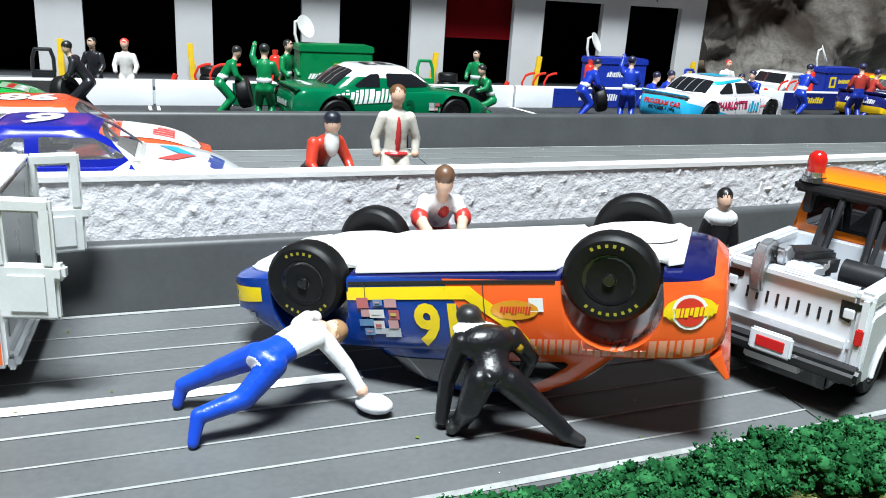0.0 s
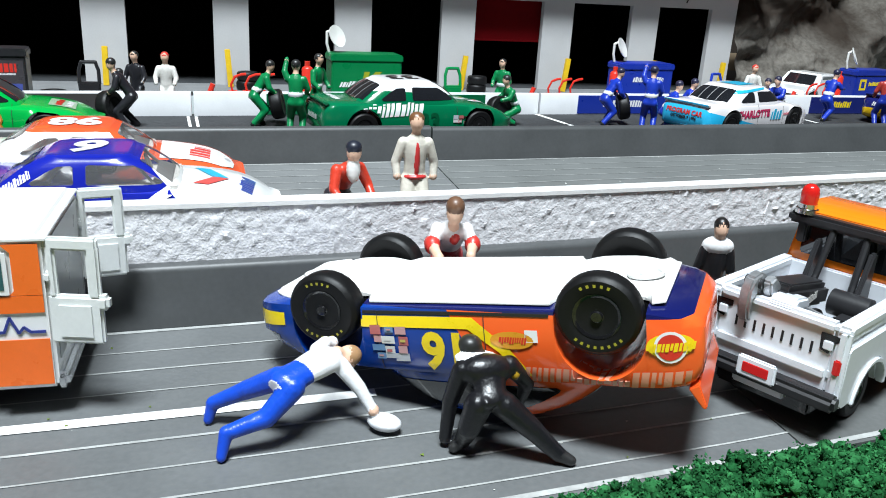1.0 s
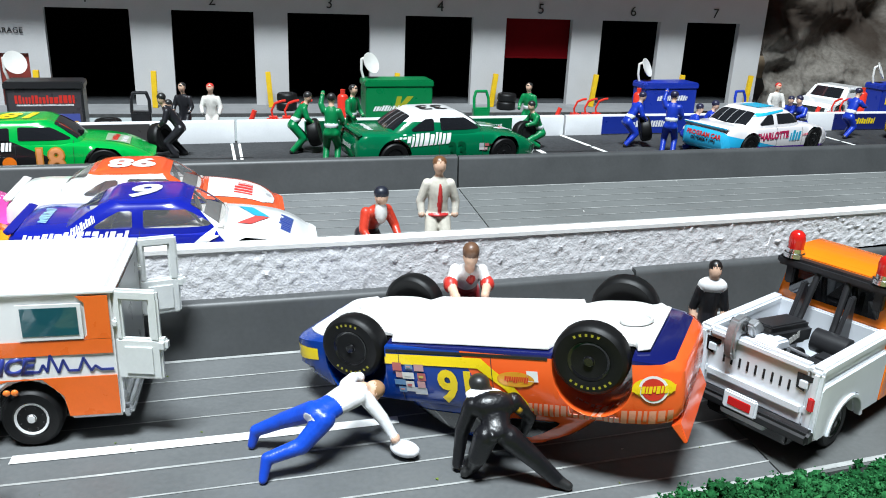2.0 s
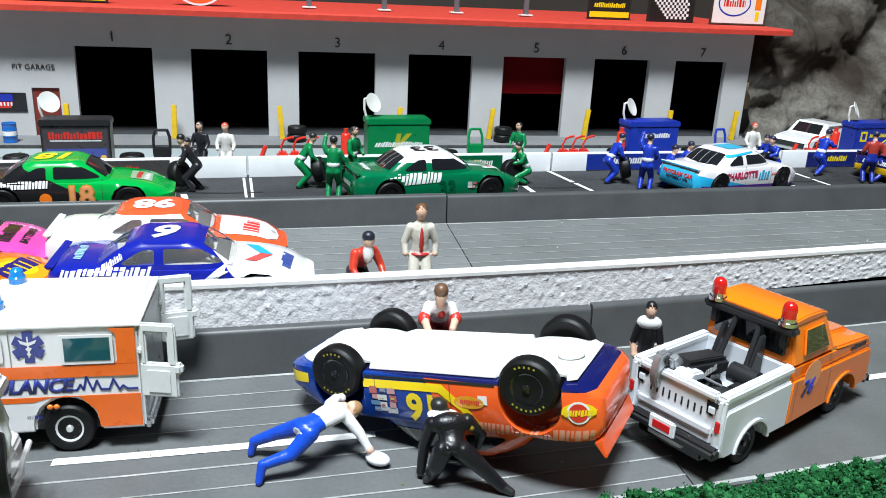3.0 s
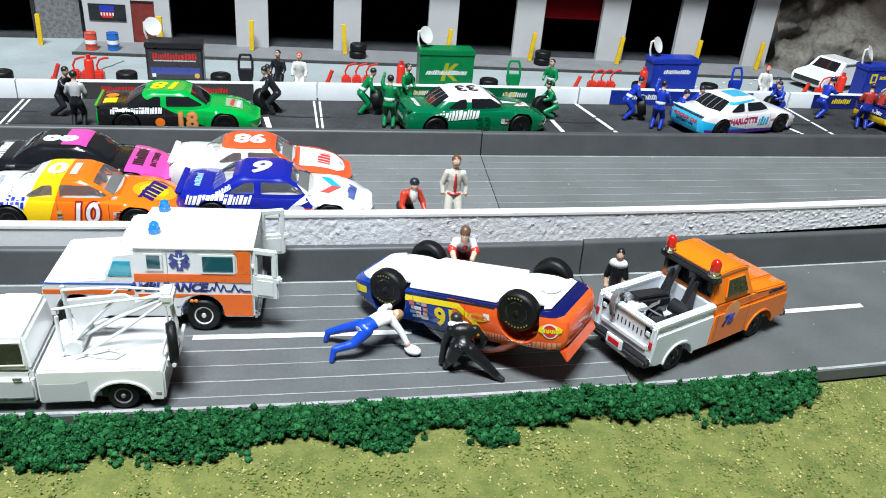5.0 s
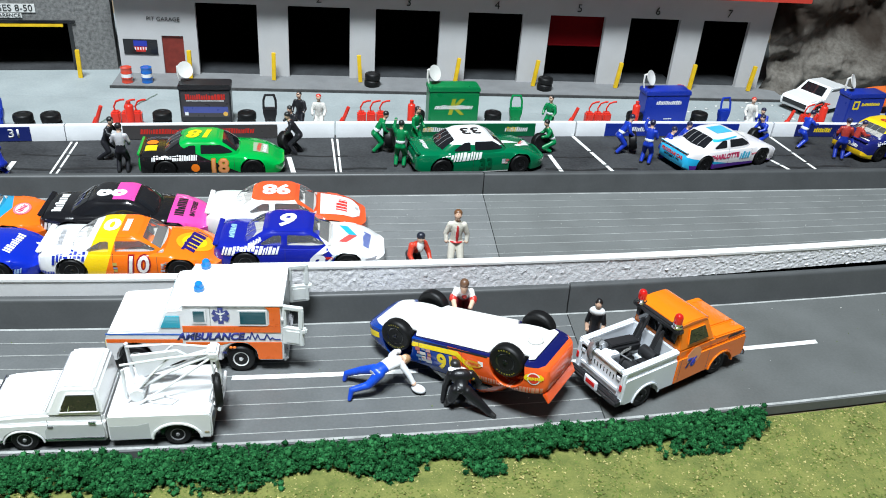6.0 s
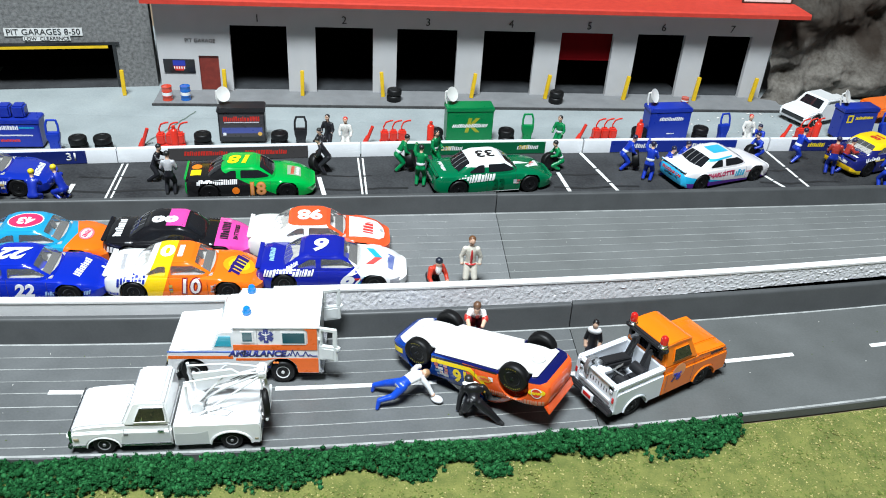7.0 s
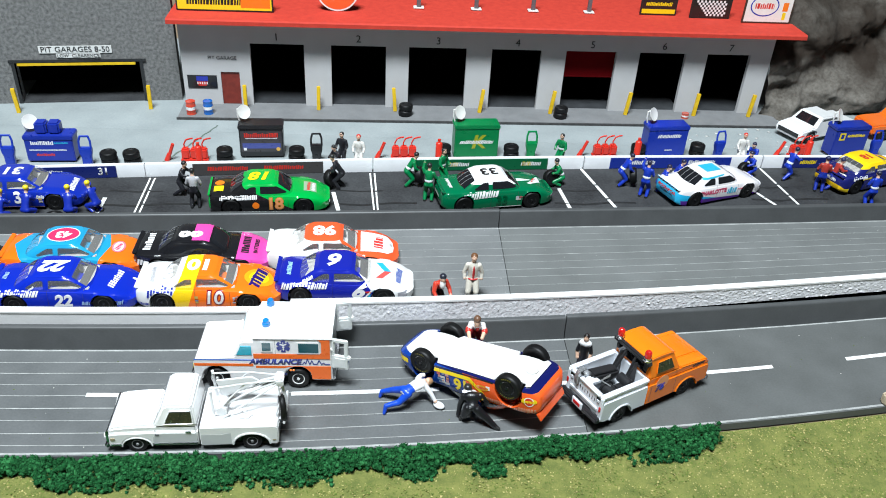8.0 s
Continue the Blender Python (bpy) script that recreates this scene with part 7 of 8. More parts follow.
crew(0.1865, 0.3130, 60, S_BLUE, WAVE, "pit crew figure in blue overalls, one arm raised")
crew(0.1995, 0.3225, -10, S_BLUE, CROUCH, L_B)
crew(0.2120, 0.3320, -20, S_BLUE, CROUCH, L_B)
crew(0.2735, 0.3485, 200, S_BLUE, CROUCH, L_B)
held_tyre(0.2665, 0.3460, PIT_Z + 0.0062, 25)
crew(0.2980, 0.3465, 20, S_BLUE, LUNGE, L_B)
crew(0.3140, 0.3280, 70, S_RB, STAND, "pit crew figure in red and blue overalls")
crew(0.3240, 0.3330, 0, S_RB, LUNGE, "pit crew figure in red and blue overalls")
crew(0.3400, 0.3080, 90, S_BLUE, STAND, L_B)
for x, y, a in ((-0.2090, 0.2590, 80), (-0.1960, 0.2640, 80), (-0.1720, 0.2660, 95), (-0.1590, 0.2740, 150), (-0.2300, 0.2600, 80)):
    crew(x, y, a, S_YB, CROUCH, "pit crew figure in blue overalls and yellow helmet")
tyre_obj(pose(-0.1800, 0.2620, PIT_Z), "racing tyre lying flat on the pit lane")
# behind the pit wall
crew(-0.0185, 0.3455, 220, S_BLACK, CROUCH, L_K, APRON_Z, 0.88)
crew(-0.0165, 0.3520, 250, S_BLACK, STAND, L_K, APRON_Z, 0.88)
crew(-0.0050, 0.3480, 265, S_WHITE, STAND, "pit figure in white suit and red cap", APRON_Z, 0.88)
crew(0.1375, 0.3600, 230, S_GREEN, STAND, L_G, APRON_Z, 0.88)
crew(0.2735, 0.3730, 262, S_WHITE, STAND, "pit figure in white suit and red cap", APRON_Z, 0.88)
crew(0.2835, 0.3735, 230, S_BLUE, CROUCH, L_B, APRON_Z, 0.88)

# ---- pit equipment behind the wall ----
def pit_cart(x, y, yaw, col, name, w, h, label, marks=(), stack=False):
    """A wheeled tool cart with a lid, a face panel and a white dish on a bracket."""
    c = thing("tool_cart", label, "tool cart", pose(x, y, apron_z(x, y - 0.006), 0, 0, yaw), "pit tool carts")
    m = plastic("cart_" + name, col, 0.3)
    bm = mmbox(-w / 2, w / 2, -6, 6, 1.2, h - 3, 0.5)
    part("cabinet", bm, m, c)
    part("lid", mmprism([(-w / 2 - 0.5, h - 3.2), (w / 2 + 0.5, h - 3.2), (w / 2 + 0.5, h - 0.6), (w / 2 - 0.4, h), (-w / 2 + 0.4, h), (-w / 2 - 0.5, h - 0.6)], -6.4, 6.4, 0.4), m, c)
    for sx in (-1, 1):
        for sy in (-1, 1):
            part("castor", cyl((sx * (w / 2 - 2) * MM, (sy * 4.5 - 0.5) * MM, 0.0011), (sx * (w / 2 - 2) * MM, (sy * 4.5 + 0.5) * MM, 0.0011), 0.0011, n=12), M_RUBBER, c)
    dish = part("bracket", tube([(-w / 2 * MM + 0.0005, 0.002, h * MM), (-w / 2 * MM - 0.0005, 0.002, (h + 3.5) * MM), (-w / 2 * MM - 0.0005, 0.002, (h + 8.5) * MM), (-w / 2 * MM + 0.002, 0.002, (h + 9.5) * MM)], 0.6 * MM), plastic("dish_white", (0.76, 0.75, 0.72)), c, "white bracket")
    bm = lathe([(0.0, 0.0), (2.6 * MM, 0.1 * MM), (4.9 * MM, 0.8 * MM), (5.0 * MM, 1.2 * MM), (2.6 * MM, 0.7 * MM), (0.0, 0.6 * MM)], 24)
    bmesh.ops.transform(bm, matrix=Matrix.Translation((-w / 2 * MM + 0.0034, 0.002, (h + 6.5) * MM)) @ Matrix.Rotation(radians(-52), 4, "Z") @ Matrix.Rotation(radians(66), 4, "Y"), verts=bm.verts[:])
    part("dish", bm, plastic("dish_white", (0.76, 0.75, 0.72)), dish, "white dish")
    if stack:
        for sx in (-4.2, 4.2):
            part("bin", mmbox(sx - 3.8, sx + 3.8, -4, 4, h, h + 8, 1.0), m, c)
    for nm, mt, flat, lay_ in marks:
        side_panel(nm, flat, -6.0 - 0.03 * lay_, mt, c, 0.06)
    return c


def R_(x0, x1, z0, z1):
    return rect(x0 * MM, x1 * MM, z0 * MM, z1 * MM)


pit_cart(-0.0740, 0.3675, 5, (0.02, 0.02, 0.022), "black", 30, 25, "black tool cart with a printed battery panel",
         [("panel", ink("panel_dark", (0.05, 0.045, 0.05)), R_(-14, 14, 5, 20.5), 1), ("lettering", I_RED, moved(word(23, 3.4, 7, 0), 0, 17.6), 2), ("lettering", I_WHITE, moved(word(22, 0.7, 8, 0), 0, 15.2), 2), ("band", ink("panel_blue", (0.06, 0.08, 0.3)), R_(-13, 13, 7.5, 11.5), 2), ("badge", I_WHITE, R_(-12.4, -10.4, 6, 8), 3), ("badge", I_GOLD, moved(disc(0, 0, 0.0014), 11.4, 7), 3)])
pit_cart(0.0775, 0.3775, 6, (0.0, 0.19, 0.055), "green", 32, 26, "green tool cart with a white script panel",
         [("emblem", ink("olive", (0.35, 0.35, 0.02)), polygon([(a * MM, b * MM) for a, b in ((-3.5, 8), (-1.0, 8), (-0.2, 12), (4.2, 8), (7.0, 8), (1.8, 13), (6.8, 18.5), (3.8, 18.5), (0.4, 14.6), (1.2, 18.5), (-1.2, 18.5))]), 1), ("lettering", I_WHITE, moved(word(24, 2.6, 17, 0.5), 0, 13), 2)])
pit_cart(0.2205, 0.3905, 8, (0.01, 0.035, 0.36), "blue_a", 31, 25, "blue tool cart with white lettering", [("lettering", I_WHITE, moved(word(18, 2.6, 27, 0.2), 1, 17.2), 2), ("lettering", I_WHITE, moved(word(6, 0.8, 28, 0.2), 2, 6), 2)])
pit_cart(0.3680, 0.4050, 10, (0.01, 0.03, 0.3), "blue_b", 29, 25, "blue tool cart with yellow lettering", [("emblem", I_YELLOW, R_(-11, -6, 14, 20), 1), ("emblem", ink("cart_hole", (0.01, 0.03, 0.25)), R_(-9.8, -7.2, 15.2, 18.8), 2), ("lettering", I_YELLOW, moved(word(15, 2.2, 37, 0.1), 3.5, 17.5), 2)])
pit_cart(-0.2120, 0.3500, 4, (0.01, 0.03, 0.32), "blue_c", 31, 20, "blue tool cart carrying two bins", [("lettering", I_WHITE, moved(word(15, 2.8, 47, 0), -4, 14.6), 2), ("lettering", I_CYAN, moved(word(9, 1.2, 48, 0), 8, 14.6), 2), ("lettering", I_WHITE, moved(word(24, 1.0, 49, 0), -1, 9.5), 2), ("lettering", I_RED, moved(word(12, 1.8, 50, 0), -3, 6), 2)], True)


def sign_board(x, y, yaw, col, name):
    """A tall hand board: solid foot and an open rounded frame above."""
    s = thing("pit_hand_board", "upright %s plastic hand board with an open handle" % name, "hand board", pose(x, y, apron_z(x, y), 0, 0, yaw), "pit hand boards")
    m = plastic("board_" + name, col, 0.3)
    part("panel", mmprism([(-3.0, 0), (3.0, 0), (3.2, 7), (4.0, 8.5), (4.2, 13.0), (-4.2, 13.0), (-4.0, 8.5), (-3.2, 7)], -2.0, 2.0, 0.6), m, s)
    part("handle", tube([V_(-3.7, -0.8, 12.4), V_(-3.6, 0.2, 17.5), V_(-2.6, 0.9, 20.6), V_(2.6, 0.9, 20.6), V_(3.6, 0.2, 17.5), V_(3.7, -0.8, 12.4)], 0.7 * MM), m, s)


sign_board(-0.0350, 0.3585, 5, (0.018, 0.018, 0.02), "black")
sign_board(0.1185, 0.3755, 5, (0.0, 0.22, 0.06), "green")
sign_board(0.2630, 0.3885, 15, (0.01, 0.04, 0.4), "blue")
sign_board(0.3930, 0.4040, 10, (0.01, 0.03, 0.32), "blue")
sign_board(-0.1870, 0.3420, 5, (0.01, 0.05, 0.42), "blue")
sign_board(-0.2370, 0.3400, 5, (0.01, 0.04, 0.4), "blue")
sign_board(-0.3330, 0.3350, 5, (0.01, 0.04, 0.4), "blue")


def fuel_cans(x, y, yaw):
    """Three moulded red fuel cans with bent spouts, and a leaning red lance."""
    c = thing("fuel_cans", "row of red plastic fuel cans with bent spouts", "fuel cans", pose(x, y, apron_z(x, y - 0.002), 0, 0, yaw) @ Matrix.Diagonal((1, 1, 1.25, 1)), "red fuel can rows")
    m = plastic("can_red", (0.68, 0.035, 0.02), 0.32)
    part("tray", mmbox(-9.2, 9.2, -3.0, 3.0, 0, 1.6, 0.4), m, c)
    for k in range(3):
        can = part("can", mmbox(-8.6 + k * 6.0, -3.2 + k * 6.0, -2.7, 2.7, 1.4, 7.6, 0.9), m, c)
        part("spout", tube([V_(-6 + k * 6, 0, 7), V_(-6.6 + k * 6, 0, 9.6), V_(-5.0 + k * 6, 0, 12.2), V_(-2.4 + k * 6, 0, 13.0), V_(-0.2 + k * 6, 0, 13.2)], 0.48 * MM, 7), m, can)
    l = thing("red_lance", "red plastic fuel lance leaning on its stand", "fuel lance", pose(x - 0.0155, y - 0.001, apron_z(x - 0.0155, y), 0, 0, yaw), "red lances")
    part("rod", cyl(V_(-3.2, 0, 0), V_(1.6, 0, 12.5), 0.0013, 0.0011), m, l)
    part("grip", cyl(V_(-3.6, 0, 0), V_(-1.6, 0, 5.2), 0.0020, 0.0014), m, l)


for x, y, a in ((-0.1185, 0.3545, 5), (0.0260, 0.3680, 5), (0.1750, 0.3830, 6), (0.3300, 0.3960, 10), (-0.2700, 0.3420, 4)):
    fuel_cans(x, y, a)
for x, y, n in ((-0.0985, 0.3560, 2), (-0.0495, 0.3600, 2), (-0.1735, 0.3450, 2), (-0.1590, 0.3470, 2), (0.0545, 0.3720, 2), (0.1045, 0.3755, 2), (0.2010, 0.3850, 2), (0.2480, 0.3920, 2), (-0.2900, 0.3400, 2)):
    tyre_obj(pose(x, y, apron_z(x, y - 0.003), 0, 0, x * 900), "black racing tyre stacked behind the pit wall", "stacked racing tyres", n)
for bx, n in ((-0.0540, 2), (0.0730, 2)):
    tyre_obj(BLD @ pose(bx, -0.0160, SLAB_Z), "black tyre stacked beside a yellow post", "stacked racing tyres", n)


def drum(m, col, name, band):
    d = thing("oil_drum", "%s oil drum with a pale label band" % name, "drum", m, "oil drums")
    prof = [(0.0, 0.0), (3.6, 0.0), (3.8, 0.2), (3.65, 0.6), (3.65, 3.2), (3.85, 3.5), (3.65, 3.8), (3.65, 6.6), (3.85, 6.9), (3.65, 7.2), (3.65, 10.2), (3.8, 10.5), (3.5, 10.7), (3.4, 10.3), (0.0, 10.3)]
    part("barrel", lathe([(a * MM, b * MM) for a, b in prof], 24), paint("drum_" + name, col), d)
    part("band", lathe([(3.68 * MM, 4.0 * MM), (3.72 * MM, 4.0 * MM), (3.72 * MM, 6.4 * MM), (3.68 * MM, 6.4 * MM)], 24), I_WHITE, d)


drum(BLD @ pose(-0.2215, -0.0200, SLAB_Z), (0.6, 0.06, 0.03), "red", 1)
drum(BLD @ pose(-0.2085, -0.0190, SLAB_Z), (0.01, 0.12, 0.45), "blue", 1)
drum(BLD @ pose(0.1800, -0.0130, SLAB_Z) @ Matrix.Diagonal((0.8, 0.8, 0.42, 1)), (0.5, 0.08, 0.05), "short red", 1)
# red canisters that stand at the pit wall
for x, y in ((-0.1095, 0.3330), (0.0500, 0.3350), (0.1925, 0.3290), (0.3220, 0.3600)):
    c = thing("fuel_canister", "tall red fuel canister with a dark neck", "canister", pose(x, y_wall(x) + 0.0062, 0.0104), "red canisters")
    part("tank", lathe([(0.0, 0.0), (2.2 * MM, 0), (2.3 * MM, 0.5 * MM), (2.3 * MM, 20 * MM), (1.9 * MM, 20.6 * MM), (1.3 * MM, 21.0 * MM), (0, 21.2 * MM)], 16), plastic("can_red", RED), c)
    part("cap", cyl(V_(0, 0, 21), V_(0, 0, 23), 0.0011), plastic("can_red", RED), c)

# yellow jack handles lying against the cars
def jack(x, y, yaw):
    j = thing("jack_handle", "curved yellow plastic jack handle", "jack", pose(x, y, PIT_Z, 0, 0, yaw), "yellow jacks")
    part("handle", tube([V_(0, 0, 0.9), V_(1.6, 0, 4.0), V_(1.4, 0, 8.0), V_(-0.6, 0, 11.5)], 0.0009), plastic("jack_yellow", (0.8, 0.6, 0.01)), j)
    part("foot", mmbox(-2.4, 2.4, -1.2, 1.2, 0, 1.6, 0.4), plastic("jack_yellow", (0.8, 0.6, 0.01)), j)


jack(0.0505, 0.3035, 10)
bm = bmesh.new()
prev = None
for i in range(40):
    u = i / 39
    y = 0.3445 + u * 0.077
    x = -0.1405 + 0.0230 * u + 0.0012 * noise.noise((y * 130, 3.1, 0))
    w = 0.0005 + 0.0005 * abs(noise.noise((y * 260, 8.0, 1)))
    q = [bm.verts.new((x - w, y, apron_z(x, y) + 0.0003)), bm.verts.new((x + w, y, apron_z(x, y) + 0.0003))]
    if prev:
        bm.faces.new((prev[0], q[0], q[1], prev[1]))
    prev = q
tagged(part("apron_seam", bm, mat("mossy_seam", (0.07, 0.12, 0.08), rough=0.95, vary=0.4, scale=400, color2=(0.2, 0.23, 0.22)), smooth=False), "mossy seam across the concrete apron", "crack", "", "structure")

# ---- yellow posts before the garages ----
M_YPOST = mat("yellow_post_paint", (0.78, 0.5, 0.01), rough=0.5, vary=0.1, scale=200, bump=0.15, color2=(0.6, 0.38, 0.01))


def post(m):
    p = thing("bollard", "square yellow guard post, slightly leaning", "bollard", m, "yellow guard posts")
    part("shaft", box(-1.4 * MM, 1.4 * MM, -1.2 * MM, 1.2 * MM, 0, 19.5 * MM, 0.2 * MM), M_YPOST, p)


for bx, lean in ((-0.1810, 0), (-0.1235, 1.0), (-0.0620, -4), (0.0070, 7), (0.0660, 7), (0.1300, 6.5), (0.1890, 4), (0.2370, 5.5)):
    post(BLD @ pose(bx, -0.0085, SLAB_Z, -2, lean, 0))
post(pose(-0.2700, 0.4335, APRON_Z, 0, -3, 10))
post(pose(-0.1745, 0.4490, APRON_Z, 0, 1, 10))

# ---- pit wall banners ----
for x0, x1, col, marks in ((-0.1130, -0.0280, (0.06, 0.055, 0.055), ((I_RED, 26, -0.0905), (I_RED, 26, -0.0540))), (0.0330, 0.1270, (0.0, 0.11, 0.04), ((I_YELLOW, 6, 0.0600), (I_WHITE, 14, 0.0640), (I_YELLOW, 6, 0.1120), (I_WHITE, 14, 0.1150))), (0.1720, 0.2620, (0.01, 0.03, 0.28), ((I_WHITE, 20, 0.1950), (I_WHITE, 20, 0.2400))), (0.3020, 0.3900, (0.012, 0.02, 0.14), ((I_YELLOW, 12, 0.3210), (I_YELLOW, 12, 0.3700))), (-0.2400, -0.1600, (0.01, 0.02, 0.14), ((I_WHITE, 14, -0.2000),))):
    xm = (x0 + x1) / 2
    ang = math.degrees(math.atan2(y_wall(x1) - y_wall(x0), x1 - x0))
    b = thing("pit_banner", "printed sponsor banner fixed to the pit wall", "banner", pose(xm, y_wall(xm) - 0.0003, PIT_Z, 0, 0, ang), "pit wall banners")
    w = (x1 - x0) * 1000
    part("sheet", mmbox(-w / 2, w / 2, -0.25, 0.2, 0.4, 8.6, 0.05), ink("banner_%d" % int(1000 * xm), col), b, smooth=False)
    for mt, ln, px in marks:
        side_panel("lettering", moved(word(ln, 3.0, ln, 0.15), (px - xm) * 1000, 5.0), -0.26, mt, b, 0.05)
    if x0 < -0.2:
        side_panel("number", moved(letters("31", 7.0 * MM, 0.0002), w / 2 - 8, 4.6), -0.26, I_WHITE, b, 0.05)

# ---- stone wall with the low tunnel garage ----
TUN = pose(-0.1545, 0.4695, 0, 0, 0, 8.5)
tun = thing("tunnel_wall", "grey printed stone wall with a low garage opening", "wall", TUN, "", "structure")
bm = bmesh.new()
TA, TB, TT = -0.1215, -0.0280, 0.0385
box(-0.5, TA, 0, 0.012, APRON_Z, 0.16, bm=bm)
box(TB, 0.0, 0, 0.012, APRON_Z, 0.16, bm=bm)
box(TA, TB, 0, 0.012, TT, 0.16, bm=bm)
bmesh.ops.remove_doubles(bm, verts=bm.verts[:], dist=1e-6)
part("wall", bm, M_STONE, tun, smooth=False)
# back and roof plates carry the opening's darkness as near-black colour
part("opening_shade_back", box(TA - 0.02, TB + 0.02, 0.05, 0.052, APRON_Z, 0.06), M_SHADE, tun, smooth=False)
part("opening_shade_roof", box(TA - 0.02, TB + 0.02, 0.0122, 0.0498, TT + 0.004, TT + 0.006), M_SHADE, tun, smooth=False)
part("opening_floor", box(TA, TB, 0.0, 0.0498, APRON_Z, APRON_Z + 0.0004), M_PIT, tun, smooth=False)
for x0, x1 in ((TA - 0.0015, TA + 0.001), (TB - 0.001, TB + 0.0015)):
    part("jamb", box(x0, x1, -0.0008, 0.003, APRON_Z, TT + 0.001), M_BLACK, tun, smooth=False)
part("lintel", box(TA - 0.003, TB + 0.004, -0.0012, 0.003, TT - 0.0005, TT + 0.0014), M_BLACK, tun, smooth=False)
part("height_bar", box(TA + 0.003, TB - 0.004, -0.0016, -0.0002, TT - 0.0028, TT - 0.0010), M_YPOST, tun, "yellow height bar")
part("name_plate", box(-0.1010, -0.0480, -0.0008, -0.0001, 0.0452, 0.0508), ink("plate_white", (0.7, 0.7, 0.68)), tun, smooth=False)
sign_text("lettering", "PIT GARAGES 8-50", 0.0062, -0.0745, 0.0480, M_INK, tun, -0.0009)
part("name_plate", box(-0.0890, -0.0570, -0.0008, -0.0001, 0.0415, 0.0448), ink("plate_white", (0.7, 0.7, 0.68)), tun, smooth=False)
sign_text("lettering", "LOW  CLEARENCE", 0.0037, -0.0730, 0.0431, M_INK, tun, -0.0009)

# ---- rock face ----
def rock_mat():
    """Cast plaster rock: grey flanks, brown-black stains and a few rusty streaks."""
    m = mat("rock_face", (0.19, 0.175, 0.155), rough=0.92, spec=0.15, vary=0.3, scale=70, fine=420, bump=1.0, color2=(0.05, 0.042, 0.034), detail=10.0)
    t = m.node_tree
    b = t.nodes["Principled BSDF"]
    base = b.inputs["Base Color"].links[0].from_socket
    co = t.nodes.new("ShaderNodeTexCoord")
    for scale, lo, hi, c in ((7.0, 0.5, 0.66, (0.02, 0.013, 0.009)), (5.0, 0.62, 0.76, (0.07, 0.025, 0.012))):
        n = t.nodes.new("ShaderNodeTexNoise")
        n.inputs["Scale"].default_value, n.inputs["Detail"].default_value = scale, 5.0
        n.inputs["Distortion"].default_value = 0.8
        t.links.new(co.outputs["Object"], n.inputs["Vector"])
        lev = t.nodes.new("ShaderNodeMapRange")
        lev.inputs[1].default_value, lev.inputs[2].default_value, lev.inputs[4].default_value = lo, hi, 0.9
        t.links.new(n.outputs[0], lev.inputs[0])
        mx = t.nodes.new("ShaderNodeMix")
        mx.data_type = "RGBA"
        t.links.new(lev.outputs[0], mx.inputs[0])
        t.links.new(base, mx.inputs[6])
        mx.inputs[7].default_value = (*c, 1)
        base = mx.outputs[2]
    t.links.new(base, b.inputs["Base Color"])
    return m


M_ROCK = rock_mat()


def rock(u, v):
    x = 0.326 + u * 0.8
    z = -0.004 + v * 0.34
    y = 0.474 + u * 0.14 + v * 0.10
    big = noise.fractal((x * 13, z * 17, 1.3), 1.0, 2.0, 3) * 0.020
    led = 0.006 * math.sin((z - 0.35 * x) * 95 + 4 * noise.noise((x * 11, z * 9, 2)))
    ridge = 0.009 * (1.0 - abs(noise.noise((x * 24 + z * 16, z * 30 - x * 8, 9.0)))) ** 2
    fine = noise.fractal((x * 110, z * 130, 4.1), 1.0, 2.0, 4) * 0.0026 + 0.0012 * abs(noise.noise((x * 300, z * 300, 6)))
    return (x + big * 0.3, y - big - led - ridge - fine + 0.006, z)


tagged(part("rock_face", sheet(420, 210, rock), M_ROCK, angle=60), "grey-brown moulded rock face behind the paddock", "rock", "", "structure")
tagged(part("backdrop", box(-0.7, 1.2, 0.90, 0.91, -0.02, 0.42), mat("backdrop_brown", (0.04, 0.03, 0.024), rough=0.9, vary=0.2, scale=12), smooth=False), "dark brown board behind the garages", "backdrop", "", "structure")

# ---- signs on the garage roof ----
def roof_sign(x0, x1, y, h, frame, face, label, marks=()):
    s = thing("roof_sign", label, "sign", BLD @ pose((x0 + x1) / 2, y, EAVE + 0.004), "signs on the garage roof")
    w = (x1 - x0) * 500
    part("frame", mmbox(-w, w, -0.8, 0.8, 0, h, 0.3), frame, s)
    side_panel("face", R_(-w + 1.2, w - 1.2, 1.2, h - 1.2), -0.78, face, s, 0.15)
    for mt, flat, k in marks:
        side_panel("marking", flat, -0.93 - 0.03 * k, mt, s, 0.06)


M_SIGNBLK = plastic("sign_black", (0.02, 0.02, 0.02))
roof_sign(-0.2285, -0.1560, 0.004, 26, M_SIGNBLK, ink("sign_yellow", (0.85, 0.66, 0.02)), "yellow spark plug sign in a black frame", [(I_BLACK, moved(word(40, 5.0, 61, 0.1), -8, 7.5), 1), (I_ORANGE, R_(12, 34, 3, 16), 0)])
rs = thing("round_roof_sign", "round white sign with a red and blue ring", "sign", BLD @ pose(-0.1075, 0.012, EAVE + 0.004), "signs on the garage roof")
part("disc", cyl(V_(0, 0, 16.5), V_(0, 1.6, 16.5), 0.0165, n=40), plastic("sign_white", (0.75, 0.75, 0.74)), rs)
side_panel("ring", moved(disc(0, 0, 0.0152, n=40), 0, 16.5), -0.02, ink("sign_red_orange", (0.8, 0.12, 0.03)), rs, 0.08)
